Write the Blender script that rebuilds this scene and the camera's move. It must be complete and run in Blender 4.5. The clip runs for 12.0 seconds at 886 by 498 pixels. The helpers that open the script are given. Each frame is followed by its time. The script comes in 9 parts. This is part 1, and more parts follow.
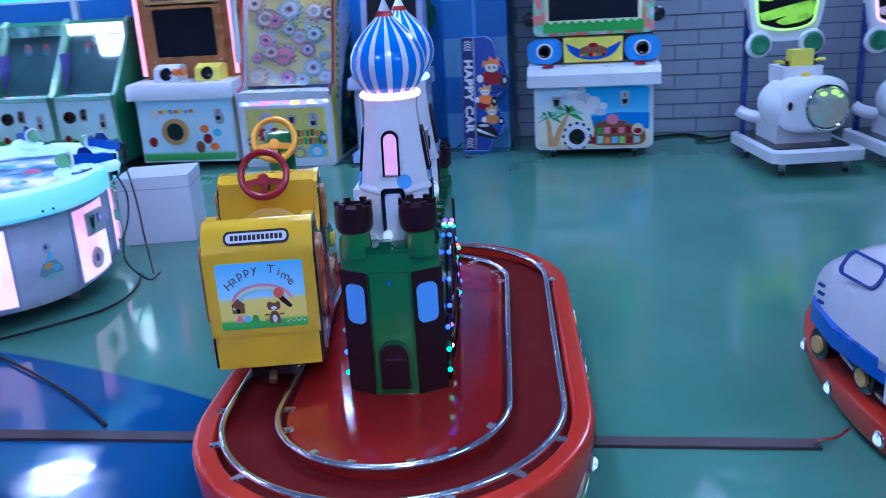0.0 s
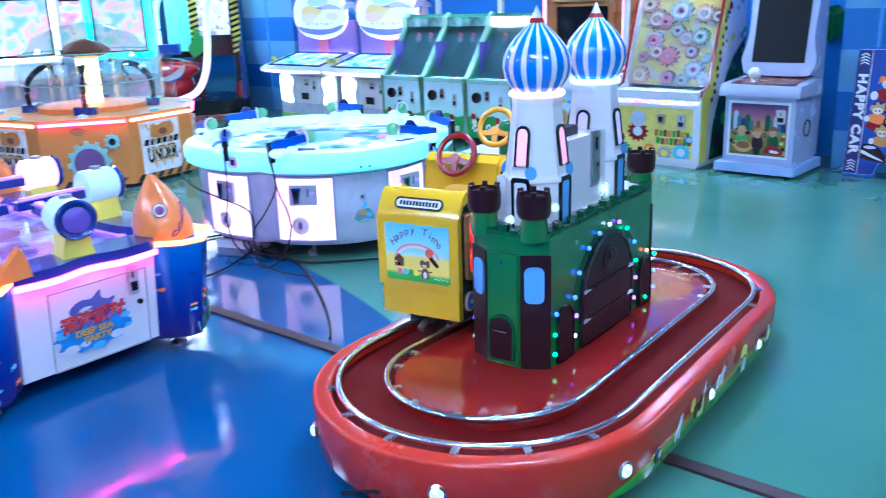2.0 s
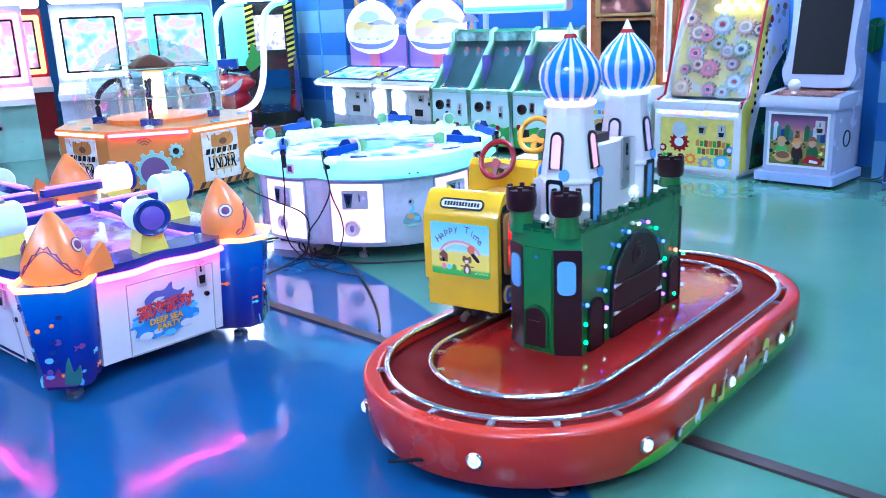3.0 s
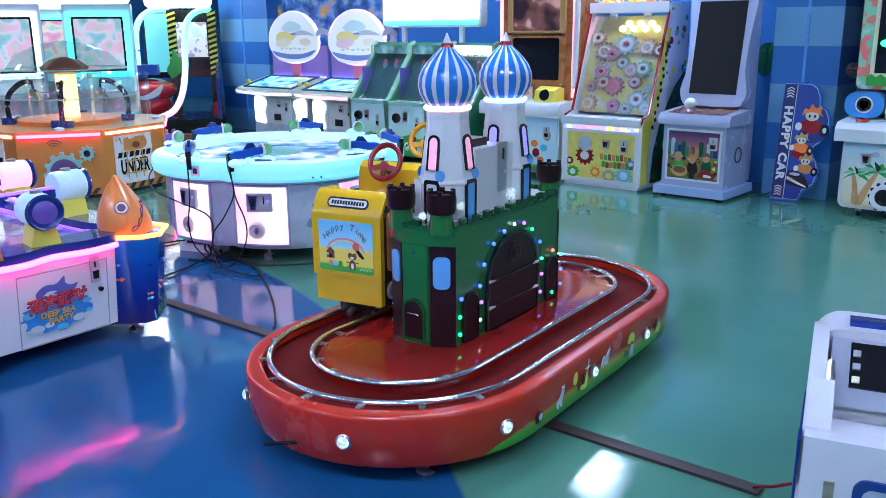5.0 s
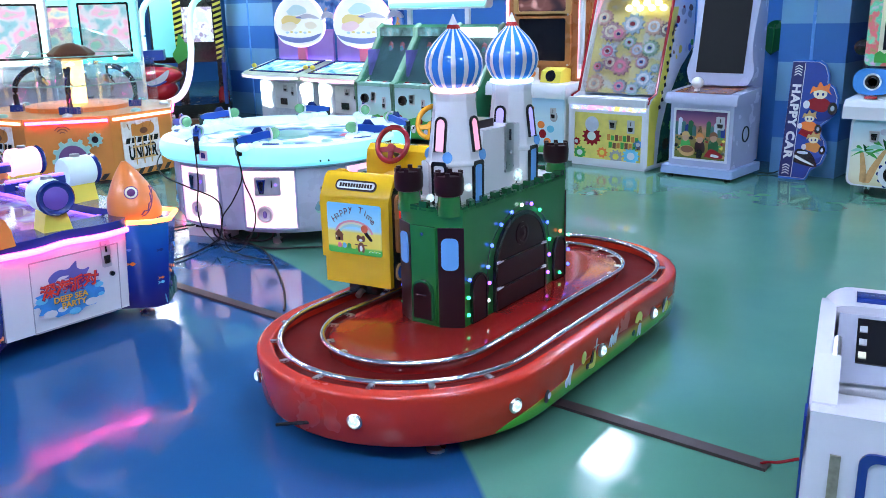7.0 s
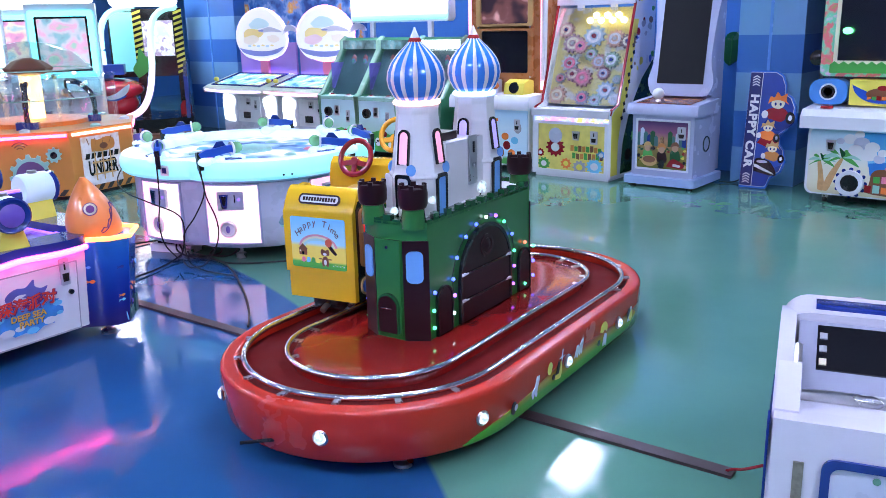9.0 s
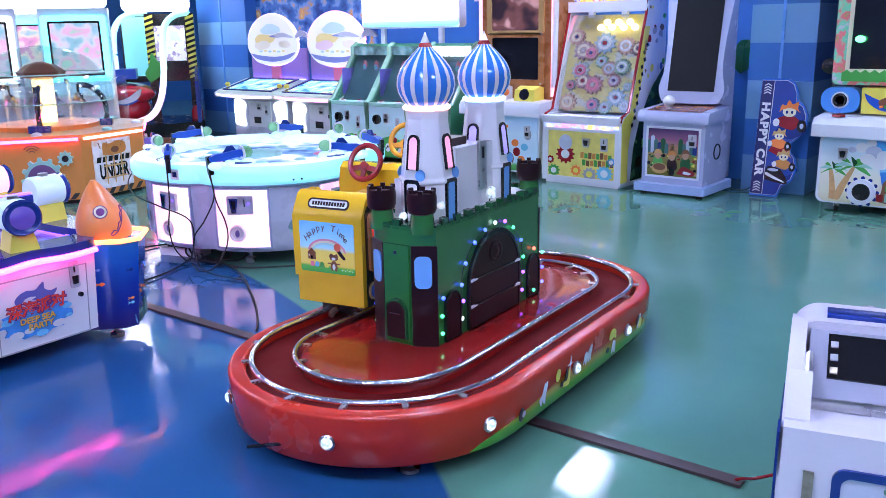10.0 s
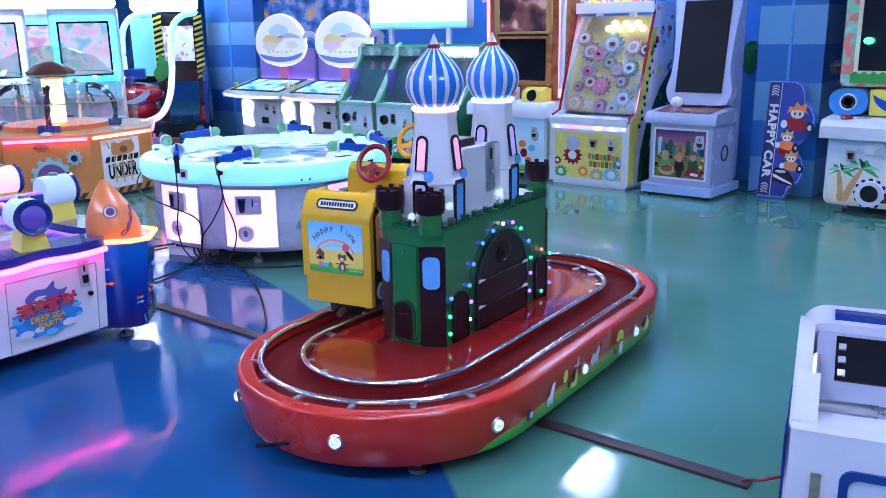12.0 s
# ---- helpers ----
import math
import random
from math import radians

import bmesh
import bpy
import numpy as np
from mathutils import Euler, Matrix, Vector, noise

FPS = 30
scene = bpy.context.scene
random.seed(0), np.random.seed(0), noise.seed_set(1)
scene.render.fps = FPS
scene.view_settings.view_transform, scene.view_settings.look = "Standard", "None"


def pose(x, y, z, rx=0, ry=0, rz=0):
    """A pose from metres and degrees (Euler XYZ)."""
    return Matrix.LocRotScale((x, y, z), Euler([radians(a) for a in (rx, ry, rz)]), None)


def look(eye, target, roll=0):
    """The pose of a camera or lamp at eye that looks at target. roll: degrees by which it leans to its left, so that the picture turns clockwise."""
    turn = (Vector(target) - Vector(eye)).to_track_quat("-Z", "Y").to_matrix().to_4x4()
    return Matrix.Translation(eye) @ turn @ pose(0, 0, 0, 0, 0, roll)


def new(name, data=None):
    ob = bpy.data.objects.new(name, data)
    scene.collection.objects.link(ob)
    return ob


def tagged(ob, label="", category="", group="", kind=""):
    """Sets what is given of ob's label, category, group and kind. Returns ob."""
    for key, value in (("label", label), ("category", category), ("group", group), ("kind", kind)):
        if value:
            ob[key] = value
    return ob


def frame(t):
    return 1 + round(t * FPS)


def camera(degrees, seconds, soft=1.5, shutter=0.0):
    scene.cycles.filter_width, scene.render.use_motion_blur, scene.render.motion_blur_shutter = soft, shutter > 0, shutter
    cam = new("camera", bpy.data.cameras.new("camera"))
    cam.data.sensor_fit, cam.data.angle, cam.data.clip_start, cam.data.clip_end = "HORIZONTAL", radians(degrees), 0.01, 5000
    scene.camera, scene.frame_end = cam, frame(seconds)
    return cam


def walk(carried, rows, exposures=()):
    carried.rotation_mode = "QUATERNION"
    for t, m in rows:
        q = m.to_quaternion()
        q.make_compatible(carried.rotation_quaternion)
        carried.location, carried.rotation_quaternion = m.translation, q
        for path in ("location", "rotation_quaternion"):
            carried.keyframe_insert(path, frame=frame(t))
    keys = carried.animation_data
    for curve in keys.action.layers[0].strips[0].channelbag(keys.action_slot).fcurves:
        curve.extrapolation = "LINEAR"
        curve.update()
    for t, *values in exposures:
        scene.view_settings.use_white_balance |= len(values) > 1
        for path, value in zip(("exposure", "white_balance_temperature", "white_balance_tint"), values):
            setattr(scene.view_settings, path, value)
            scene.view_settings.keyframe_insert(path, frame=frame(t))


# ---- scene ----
cam = camera(54.5, 12.0, soft=0.7, shutter=0.5)
PATH = [
    (0, (0.279, 0.046, 1.478), (-0.053, 1.923, 0.874), -3.4),
    (0.5, (0.624, 0.115, 1.481), (0.038, 1.939, 0.908), -3.8),
    (1, (0.894, 0.213, 1.473), (0.044, 1.934, 0.91), -3.1),
    (1.5, (1.136, 0.297, 1.466), (0.03, 1.866, 0.907), -2.6),
    (2, (1.377, 0.251, 1.465), (0.085, 1.67, 0.903), -2.0),
    (2.5, (1.488, 0.13, 1.483), (0.128, 1.493, 0.942), -1.9),
    (3, (1.585, 0.061, 1.479), (0.207, 1.411, 0.95), -2.4),
    (3.5, (1.752, 0.069, 1.467), (0.415, 1.461, 0.942), -1.6),
    (5.5, (1.856, 0.064, 1.446), (0.587, 1.527, 0.948), -0.5),
    (6, (1.858, 0.058, 1.444), (0.582, 1.509, 0.927), -0.4),
    (6.5, (1.865, 0.051, 1.446), (0.583, 1.493, 0.921), -0.8),
    (7, (1.866, 0.05, 1.447), (0.588, 1.492, 0.91), -1.2),
    (9, (1.866, 0.063, 1.448), (0.643, 1.56, 0.936), -1.4),
    (9.5, (1.864, 0.063, 1.446), (0.63, 1.556, 0.946), -1.2),
    (10, (1.864, 0.068, 1.442), (0.622, 1.555, 0.945), -1.1),
    (10.5, (1.859, 0.061, 1.444), (0.612, 1.542, 0.946), -0.9),
    (11, (1.858, 0.054, 1.45), (0.602, 1.529, 0.954), -0.7),
    (11.5, (1.861, 0.051, 1.451), (0.602, 1.523, 0.956), -0.7),
    (12, (1.866, 0.054, 1.447), (0.613, 1.532, 0.951), -1.0),
]
walk(cam, [(t, look(eye, target, roll)) for t, eye, target, roll in PATH],
     [(0, 0.12, 5200, 12), (0.5, 0.27, 5100, 6), (1, 0.45, 5100, 1), (1.5, 0.6, 5200, 0), (2.0, 0.88, 5400, 0), (2.5, 1.1, 5600, 2), (3.5, 0.95, 5800, 2), (5.5, 0.27, 6500, 0), (6, 0.3, 6600, 0), (6.5, 0.4, 6700, 0), (7, 0.68, 6900, 1), (9, 0.65, 6700, 16), (10.5, 0.58, 6250, 21), (12, 0.44, 5750, 17)])

# ---- light: a closed hall, lit by its own lamps and by added ceiling panels ----
world = bpy.data.worlds.new("world")
scene.world = world
world.use_nodes = True
world.node_tree.nodes["Background"].inputs["Color"].default_value = (0.1, 0.14, 0.3, 1)
world.node_tree.nodes["Background"].inputs["Strength"].default_value = 0.05

# ---- materials ----
def material(name):
    m = bpy.data.materials.new(name)
    m.use_nodes = True
    return m, m.node_tree.nodes, m.node_tree.links, m.node_tree.nodes["Principled BSDF"]


def paint(name, rgb, rough=0.25, metal=0.0, vary=0.12, scale=6.0, bump=0.02, coat=0.0, fine=90.0, spec=0.5):
    """A painted, moulded or metal surface with slow stains and a fine grain."""
    m, n, l, b = material(name)
    co = n.new("ShaderNodeTexCoord")
    big, small = n.new("ShaderNodeTexNoise"), n.new("ShaderNodeTexNoise")
    big.inputs["Scale"].default_value, big.inputs["Detail"].default_value = scale, 5
    small.inputs["Scale"].default_value, small.inputs["Detail"].default_value = fine, 3
    l.new(co.outputs["Object"], big.inputs["Vector"])
    l.new(co.outputs["Object"], small.inputs["Vector"])
    mix = n.new("ShaderNodeMix")
    mix.data_type = "RGBA"
    mix.inputs["A"].default_value = (*[c * (1 - vary) for c in rgb], 1)
    mix.inputs["B"].default_value = (*[min(1, c * (1 + vary)) for c in rgb], 1)
    l.new(big.outputs["Fac"], mix.inputs["Factor"])
    l.new(mix.outputs["Result"], b.inputs["Base Color"])
    ramp = n.new("ShaderNodeMapRange")
    ramp.inputs["From Min"].default_value, ramp.inputs["From Max"].default_value = 0.3, 0.7
    ramp.inputs["To Min"].default_value, ramp.inputs["To Max"].default_value = max(0.02, rough * 0.88), min(1, rough * 1.15)
    l.new(big.outputs["Fac"], ramp.inputs["Value"])
    l.new(ramp.outputs["Result"], b.inputs["Roughness"])
    bp = n.new("ShaderNodeBump")
    bp.inputs["Strength"].default_value, bp.inputs["Distance"].default_value = bump * 4, 0.002
    l.new(small.outputs["Fac"], bp.inputs["Height"])
    l.new(bp.outputs["Normal"], b.inputs["Normal"])
    b.inputs["Metallic"].default_value = metal
    b.inputs["Coat Weight"].default_value = coat
    b.inputs["Coat Roughness"].default_value = 0.06
    b.inputs["Specular IOR Level"].default_value = spec
    return m


def glow(name, rgb, strength, base=None, rough=0.3):
    """A lit lens, tube or screen."""
    m, n, l, b = material(name)
    b.inputs["Base Color"].default_value = (*(base or [0.6 * c + 0.2 for c in rgb]), 1)
    b.inputs["Roughness"].default_value = rough
    b.inputs["Emission Color"].default_value = (*rgb, 1)
    b.inputs["Emission Strength"].default_value = strength
    return m


def print_glow(name, stops, strength, scale=5.0, rough=0.25, detail=3.0):
    """A lit or glossy print in several colours laid out by a slow noise: artwork too small to make out."""
    m, n, l, b = material(name)
    co, tex, ramp = n.new("ShaderNodeTexCoord"), n.new("ShaderNodeTexNoise"), n.new("ShaderNodeValToRGB")
    tex.inputs["Scale"].default_value, tex.inputs["Detail"].default_value = scale, detail
    l.new(co.outputs["Object"], tex.inputs["Vector"])
    l.new(tex.outputs["Fac"], ramp.inputs["Fac"])
    ramp.color_ramp.interpolation = "EASE"
    el = ramp.color_ramp.elements
    while len(el) < len(stops):
        el.new(0.5)
    for e, (p, c) in zip(el, stops):
        e.position, e.color = p, (*c, 1)
    l.new(ramp.outputs["Color"], b.inputs["Base Color"])
    b.inputs["Roughness"].default_value = rough
    if strength:
        l.new(ramp.outputs["Color"], b.inputs["Emission Color"])
        b.inputs["Emission Strength"].default_value = strength
    return m


def fade(name, axis, stops, rough=0.25, coat=0.3, strength=0.0, wave=0.0):
    """A print that runs from colour to colour along one axis of its thing."""
    m, n, l, b = material(name)
    co, sep, ramp = n.new("ShaderNodeTexCoord"), n.new("ShaderNodeSeparateXYZ"), n.new("ShaderNodeValToRGB")
    l.new(co.outputs["Object"], sep.inputs["Vector"])
    lo, hi = stops[0][0], stops[-1][0]
    rng = n.new("ShaderNodeMapRange")
    rng.inputs["From Min"].default_value, rng.inputs["From Max"].default_value = lo, hi
    src = sep.outputs["XYZ".index(axis)]
    tex = n.new("ShaderNodeTexNoise")
    tex.inputs["Scale"].default_value = 5
    l.new(co.outputs["Object"], tex.inputs["Vector"])
    add = n.new("ShaderNodeMath")
    add.operation = "MULTIPLY_ADD"
    l.new(tex.outputs["Fac"], add.inputs[0])
    add.inputs[1].default_value = wave
    l.new(src, add.inputs[2])
    l.new(add.outputs[0], rng.inputs["Value"])
    l.new(rng.outputs["Result"], ramp.inputs["Fac"])
    el = ramp.color_ramp.elements
    while len(el) < len(stops):
        el.new(0.5)
    for e, (p, c) in zip(el, stops):
        e.position, e.color = (p - lo) / (hi - lo), (*c, 1)
    l.new(ramp.outputs["Color"], b.inputs["Base Color"])
    b.inputs["Roughness"].default_value = rough
    b.inputs["Coat Weight"].default_value = coat
    if strength:
        l.new(ramp.outputs["Color"], b.inputs["Emission Color"])
        b.inputs["Emission Strength"].default_value = strength
    return m


def floor_paint():
    """Epoxy floor: teal green, with a blue field bounded by a wide arc, slightly wavy gloss."""
    m, n, l, b = material("epoxy_floor")
    geo, dist = n.new("ShaderNodeNewGeometry"), n.new("ShaderNodeVectorMath")
    dist.operation = "DISTANCE"
    dist.inputs[1].default_value = (-3.91, -3.56, 0)
    l.new(geo.outputs["Position"], dist.inputs[0])
    edge = n.new("ShaderNodeMapRange")
    edge.inputs["From Min"].default_value, edge.inputs["From Max"].default_value = 6.925, 6.945
    l.new(dist.outputs["Value"], edge.inputs["Value"])
    big, fine = n.new("ShaderNodeTexNoise"), n.new("ShaderNodeTexNoise")
    big.inputs["Scale"].default_value, big.inputs["Detail"].default_value = 1.3, 8
    fine.inputs["Scale"].default_value, fine.inputs["Detail"].default_value = 7, 6
    for t in (big, fine):
        l.new(geo.outputs["Position"], t.inputs["Vector"])
    def two(a, c):
        x = n.new("ShaderNodeMix")
        x.data_type = "RGBA"
        x.inputs["A"].default_value, x.inputs["B"].default_value = (*a, 1), (*c, 1)
        l.new(big.outputs["Fac"], x.inputs["Factor"])
        return x
    blue, green = two((0.009, 0.056, 0.17), (0.014, 0.102, 0.265)), two((0.06, 0.185, 0.14), (0.11, 0.28, 0.2))
    mix = n.new("ShaderNodeMix")
    mix.data_type = "RGBA"
    l.new(edge.outputs["Result"], mix.inputs["Factor"])
    l.new(blue.outputs["Result"], mix.inputs["A"])
    l.new(green.outputs["Result"], mix.inputs["B"])
    l.new(mix.outputs["Result"], b.inputs["Base Color"])
    rr = n.new("ShaderNodeMapRange")
    rr.inputs["From Min"].default_value, rr.inputs["From Max"].default_value = 0.4, 0.62
    rr.inputs["To Min"].default_value, rr.inputs["To Max"].default_value = 0.06, 0.17
    l.new(fine.outputs["Fac"], rr.inputs["Value"])
    l.new(rr.outputs["Result"], b.inputs["Roughness"])
    bp = n.new("ShaderNodeBump")
    bp.inputs["Strength"].default_value, bp.inputs["Distance"].default_value = 0.08, 0.01
    wave = n.new("ShaderNodeTexNoise")
    wave.inputs["Scale"].default_value, wave.inputs["Detail"].default_value = 3.0, 2
    l.new(geo.outputs["Position"], wave.inputs["Vector"])
    ripple, both = n.new("ShaderNodeTexNoise"), n.new("ShaderNodeMath")
    ripple.inputs["Scale"].default_value, ripple.inputs["Detail"].default_value = 22.0, 2
    l.new(geo.outputs["Position"], ripple.inputs["Vector"])
    both.operation, both.inputs[1].default_value = "MULTIPLY_ADD", 0.06
    l.new(ripple.outputs["Fac"], both.inputs[0])
    l.new(wave.outputs["Fac"], both.inputs[2])
    l.new(both.outputs[0], bp.inputs["Height"])
    l.new(bp.outputs["Normal"], b.inputs["Normal"])
    b.inputs["Specular IOR Level"].default_value = 0.5
    return m


def banded(name, colours, step, z0=0.0):
    """Wall paint in level bands."""
    m, n, l, b = material(name)
    geo, sep = n.new("ShaderNodeNewGeometry"), n.new("ShaderNodeSeparateXYZ")
    l.new(geo.outputs["Position"], sep.inputs["Vector"])
    rng, ramp = n.new("ShaderNodeMapRange"), n.new("ShaderNodeValToRGB")
    rng.inputs["From Min"].default_value, rng.inputs["From Max"].default_value = z0, z0 + step * len(colours)
    l.new(sep.outputs["Z"], rng.inputs["Value"])
    l.new(rng.outputs["Result"], ramp.inputs["Fac"])
    ramp.color_ramp.interpolation = "CONSTANT"
    el = ramp.color_ramp.elements
    while len(el) < len(colours):
        el.new(0.5)
    for i, (e, c) in enumerate(zip(el, colours)):
        e.position, e.color = i / len(colours), (*c, 1)
    tex, mul = n.new("ShaderNodeTexNoise"), n.new("ShaderNodeMix")
    tex.inputs["Scale"].default_value, tex.inputs["Detail"].default_value = 2.5, 6
    l.new(geo.outputs["Position"], tex.inputs["Vector"])
    mul.data_type, mul.blend_type = "RGBA", "MULTIPLY"
    mul.inputs["Factor"].default_value = 0.25
    l.new(ramp.outputs["Color"], mul.inputs["A"])
    l.new(tex.outputs["Color"], mul.inputs["B"])
    l.new(mul.outputs["Result"], b.inputs["Base Color"])
    b.inputs["Roughness"].default_value = 0.45
    return m


def clear(name, tint=(0.95, 0.98, 1.0), rough=0.03, gloss=0.1):
    """Thin clear sheet: lets most light through and mirrors a little."""
    m, n, l, b = material(name)
    see, shine, mix = n.new("ShaderNodeBsdfTransparent"), n.new("ShaderNodeBsdfGlossy"), n.new("ShaderNodeMixShader")
    see.inputs["Color"].default_value = (*tint, 1)
    shine.inputs["Roughness"].default_value = rough
    mix.inputs["Fac"].default_value = gloss
    l.new(see.outputs[0], mix.inputs[1])
    l.new(shine.outputs[0], mix.inputs[2])
    l.new(mix.outputs[0], n["Material Output"].inputs["Surface"])
    return m


RED = paint("red_fibreglass", (0.48, 0.026, 0.012), 0.24, coat=0.0, vary=0.22, scale=3, spec=0.5)
REDP = paint("red_platform_gelcoat", (0.25, 0.01, 0.009), 0.1, coat=0.3, vary=0.25, scale=4)
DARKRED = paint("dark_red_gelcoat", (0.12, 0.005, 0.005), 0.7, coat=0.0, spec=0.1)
YELLOW = paint("yellow_fibreglass", (0.78, 0.46, 0.02), 0.2, coat=0.5, vary=0.08)
GREEN = paint("green_gelcoat", (0.024, 0.165, 0.038), 0.2, coat=0.5)
GREEN2 = paint("dark_green_paint", (0.01, 0.09, 0.03), 0.25, coat=0.3)
MAROON = paint("dark_maroon_paint", (0.02, 0.004, 0.007), 0.36, coat=0.06, spec=0.3)
WHITE = paint("white_gelcoat", (0.78, 0.78, 0.8), 0.22, coat=0.3, vary=0.05)
WHITE2 = paint("white_moulded_plastic", (0.7, 0.72, 0.78), 0.3, vary=0.06)
GREYP = paint("pale_lilac_plastic", (0.52, 0.55, 0.68), 0.28, vary=0.06)
BLACK = paint("black_paint", (0.008, 0.008, 0.01), 0.25, coat=0.2)
RUBBER = paint("black_rubber", (0.012, 0.012, 0.012), 0.7)
CABLE = paint("cable_sheath", (0.006, 0.006, 0.007), 0.45, spec=0.3)
CHROME = paint("chrome", (0.72, 0.73, 0.75), 0.08, metal=1.0, vary=0.05)
STEEL = paint("brushed_steel", (0.5, 0.5, 0.52), 0.28, metal=1.0, vary=0.12)
SILVER = paint("silver_plate_paint", (0.5, 0.51, 0.57), 0.32, metal=0.3, vary=0.15, scale=30)
RAILM = paint("polished_rail_tube", (0.72, 0.73, 0.76), 0.2, metal=1.0, vary=0.08, scale=20)
BLUE = paint("dome_blue_paint", (0.03, 0.22, 0.72), 0.18, coat=0.5, vary=0.1)
SKYBLUE = paint("sky_blue_paint", (0.16, 0.42, 0.85), 0.25)
NAVY = paint("navy_paint", (0.01, 0.03, 0.2), 0.22, coat=0.4)
ROYAL = paint("royal_blue_print", (0.01, 0.08, 0.45), 0.3)
COPPER = paint("copper_brown_paint", (0.42, 0.17, 0.06), 0.28, vary=0.35, scale=9)
ORANGE = paint("orange_plastic", (0.9, 0.22, 0.04), 0.3, vary=0.08)
ORANGE2 = paint("orange_laminate", (0.62, 0.24, 0.05), 0.35, vary=0.1)
BROWN = paint("brown_paint", (0.2, 0.07, 0.03), 0.35)
BEIGE = paint("gold_trim", (0.55, 0.33, 0.12), 0.35)
PINK = paint("pink_print", (0.8, 0.2, 0.32), 0.35)
CRIMSON = paint("crimson_plastic", (0.3, 0.012, 0.02), 0.2, coat=0.3)
LEMON = paint("lemon_print", (0.8, 0.7, 0.1), 0.35)
AQUA = paint("aqua_print", (0.15, 0.55, 0.8), 0.35)
SAND = paint("sand_print", (0.75, 0.68, 0.5), 0.35)
GRASS = paint("grass_print", (0.05, 0.35, 0.06), 0.35)
LIMEGREEN = paint("lime_plastic", (0.3, 0.62, 0.12), 0.3)
MINT = paint("mint_plastic", (0.3, 0.6, 0.52), 0.3)
GREY = paint("grey_print", (0.35, 0.36, 0.4), 0.4)
WALLBLUE = paint("blue_wall_paint", (0.03, 0.17, 0.5), 0.55, vary=0.15, scale=1.5)
WALLDARK = paint("dark_wall_paint", (0.05, 0.06, 0.12), 0.6, vary=0.2, scale=1.2)
CEILM = paint("ceiling_paint", (0.12, 0.14, 0.22), 0.8, vary=0.15, scale=1.0)
BRICKM = paint("white_painted_brick", (0.33, 0.38, 0.47), 0.6, vary=0.2, scale=3, bump=0.2, fine=40)
MORTAR = paint("mortar", (0.17, 0.19, 0.25), 0.85, vary=0.2, bump=0.25)
GLASSY = paint("dark_glass_screen", (0.012, 0.014, 0.02), 0.06, coat=0.5, vary=0.05)
FLOORM = floor_paint()
LILAC = paint("lilac_plastic", (0.4, 0.44, 0.62), 0.25, vary=0.05)
SCREENM = paint("matt_dark_screen", (0.008, 0.009, 0.012), 0.35, vary=0.05, spec=0.2)
# the lowest bands are dimmed copies of the blues, shade put into the paint
COLUMN = banded("blue_bands_dim_below", [(0.04, 0.2, 0.58), (0.16, 0.42, 0.74)] + [(0.045, 0.22, 0.66), (0.22, 0.5, 0.82)] * 5, 0.32, -0.333)
CLEAR = clear("clear_acrylic")
LGLASS = clear("wide_glass", gloss=0.2, rough=0.06)
L_WHITE = glow("lit_white_lens", (0.9, 0.95, 1.0), 2.5)
L_CYAN = glow("lit_cyan_tube", (0.1, 0.85, 1.0), 2.2)
L_PINK = glow("lit_pink_tube", (1.0, 0.05, 0.34), 9)
L_ORANGE = glow("lit_orange_tube", (1.0, 0.28, 0.06), 2.4)
L_RED = print_glow("lit_red_window", [(0.36, (0.1, 0.0, 0.005)), (0.5, (0.75, 0.02, 0.02)), (0.64, (1.0, 0.12, 0.08))], 0.9, 14, 0.12)
L_BLUE = glow("lit_blue_lens", (0.12, 0.04, 1.0), 3.6)
L_GREEN = glow("lit_green_lens", (0.05, 1.0, 0.25), 4)
L_SIGN = glow("lit_white_sign", (0.85, 0.97, 1.0), 2.2)
L_CEIL = glow("ceiling_diffuser", (0.58, 0.69, 1.0), 60)

# ---- helpers for building ----
def thing(name, x=0, y=0, z=0, rz=0, label="", category="", group="", kind="", size=(1, 1, 1)):
    """The root of a thing; size stretches its drawn plan to the true width, depth and height."""
    ob = new(name)
    ob.empty_display_size = 0.1
    ob.matrix_basis = pose(x, y, z, 0, 0, rz) @ Matrix.Diagonal((*size, 1))
    return tagged(ob, label, category, group, kind)


def link_mesh(name, bm, material, smooth=False):
    bmesh.ops.recalc_face_normals(bm, faces=bm.faces)
    me = bpy.data.meshes.new(name)
    bm.to_mesh(me)
    bm.free()
    if material:
        me.materials.append(material)
    if smooth:
        me.shade_smooth()
        me.set_sharp_from_angle(angle=radians(38))
    return new(name, me)


def part(name, bm, material, parent, label="", m=None, smooth=True):
    ob = link_mesh(name, bm, material, smooth)
    ob.parent = parent
    if m is not None:
        ob.matrix_basis = m
    return tagged(ob, label)


def share(name, src, parent, m, label=""):
    ob = new(name, src.data)
    ob.parent = parent
    ob.matrix_basis = m
    return tagged(ob, label)


def bevelled(bm, w, seg=2, angle=30):
    if w > 0:
        edges = [e for e in bm.edges if len(e.link_faces) == 2 and e.calc_face_angle(0) > radians(angle)]
        bmesh.ops.bevel(bm, geom=edges, offset=w, segments=seg, affect="EDGES", profile=0.5, clamp_overlap=True)
    return bm


def add_box(bm, x0, x1, y0, y1, z0, z1):
    v = [bm.verts.new(p) for p in ((x0, y0, z0), (x1, y0, z0), (x1, y1, z0), (x0, y1, z0), (x0, y0, z1), (x1, y0, z1), (x1, y1, z1), (x0, y1, z1))]
    for f in ((3, 2, 1, 0), (4, 5, 6, 7), (0, 1, 5, 4), (1, 2, 6, 5), (2, 3, 7, 6), (3, 0, 4, 7)):
        bm.faces.new([v[i] for i in f])
    return bm


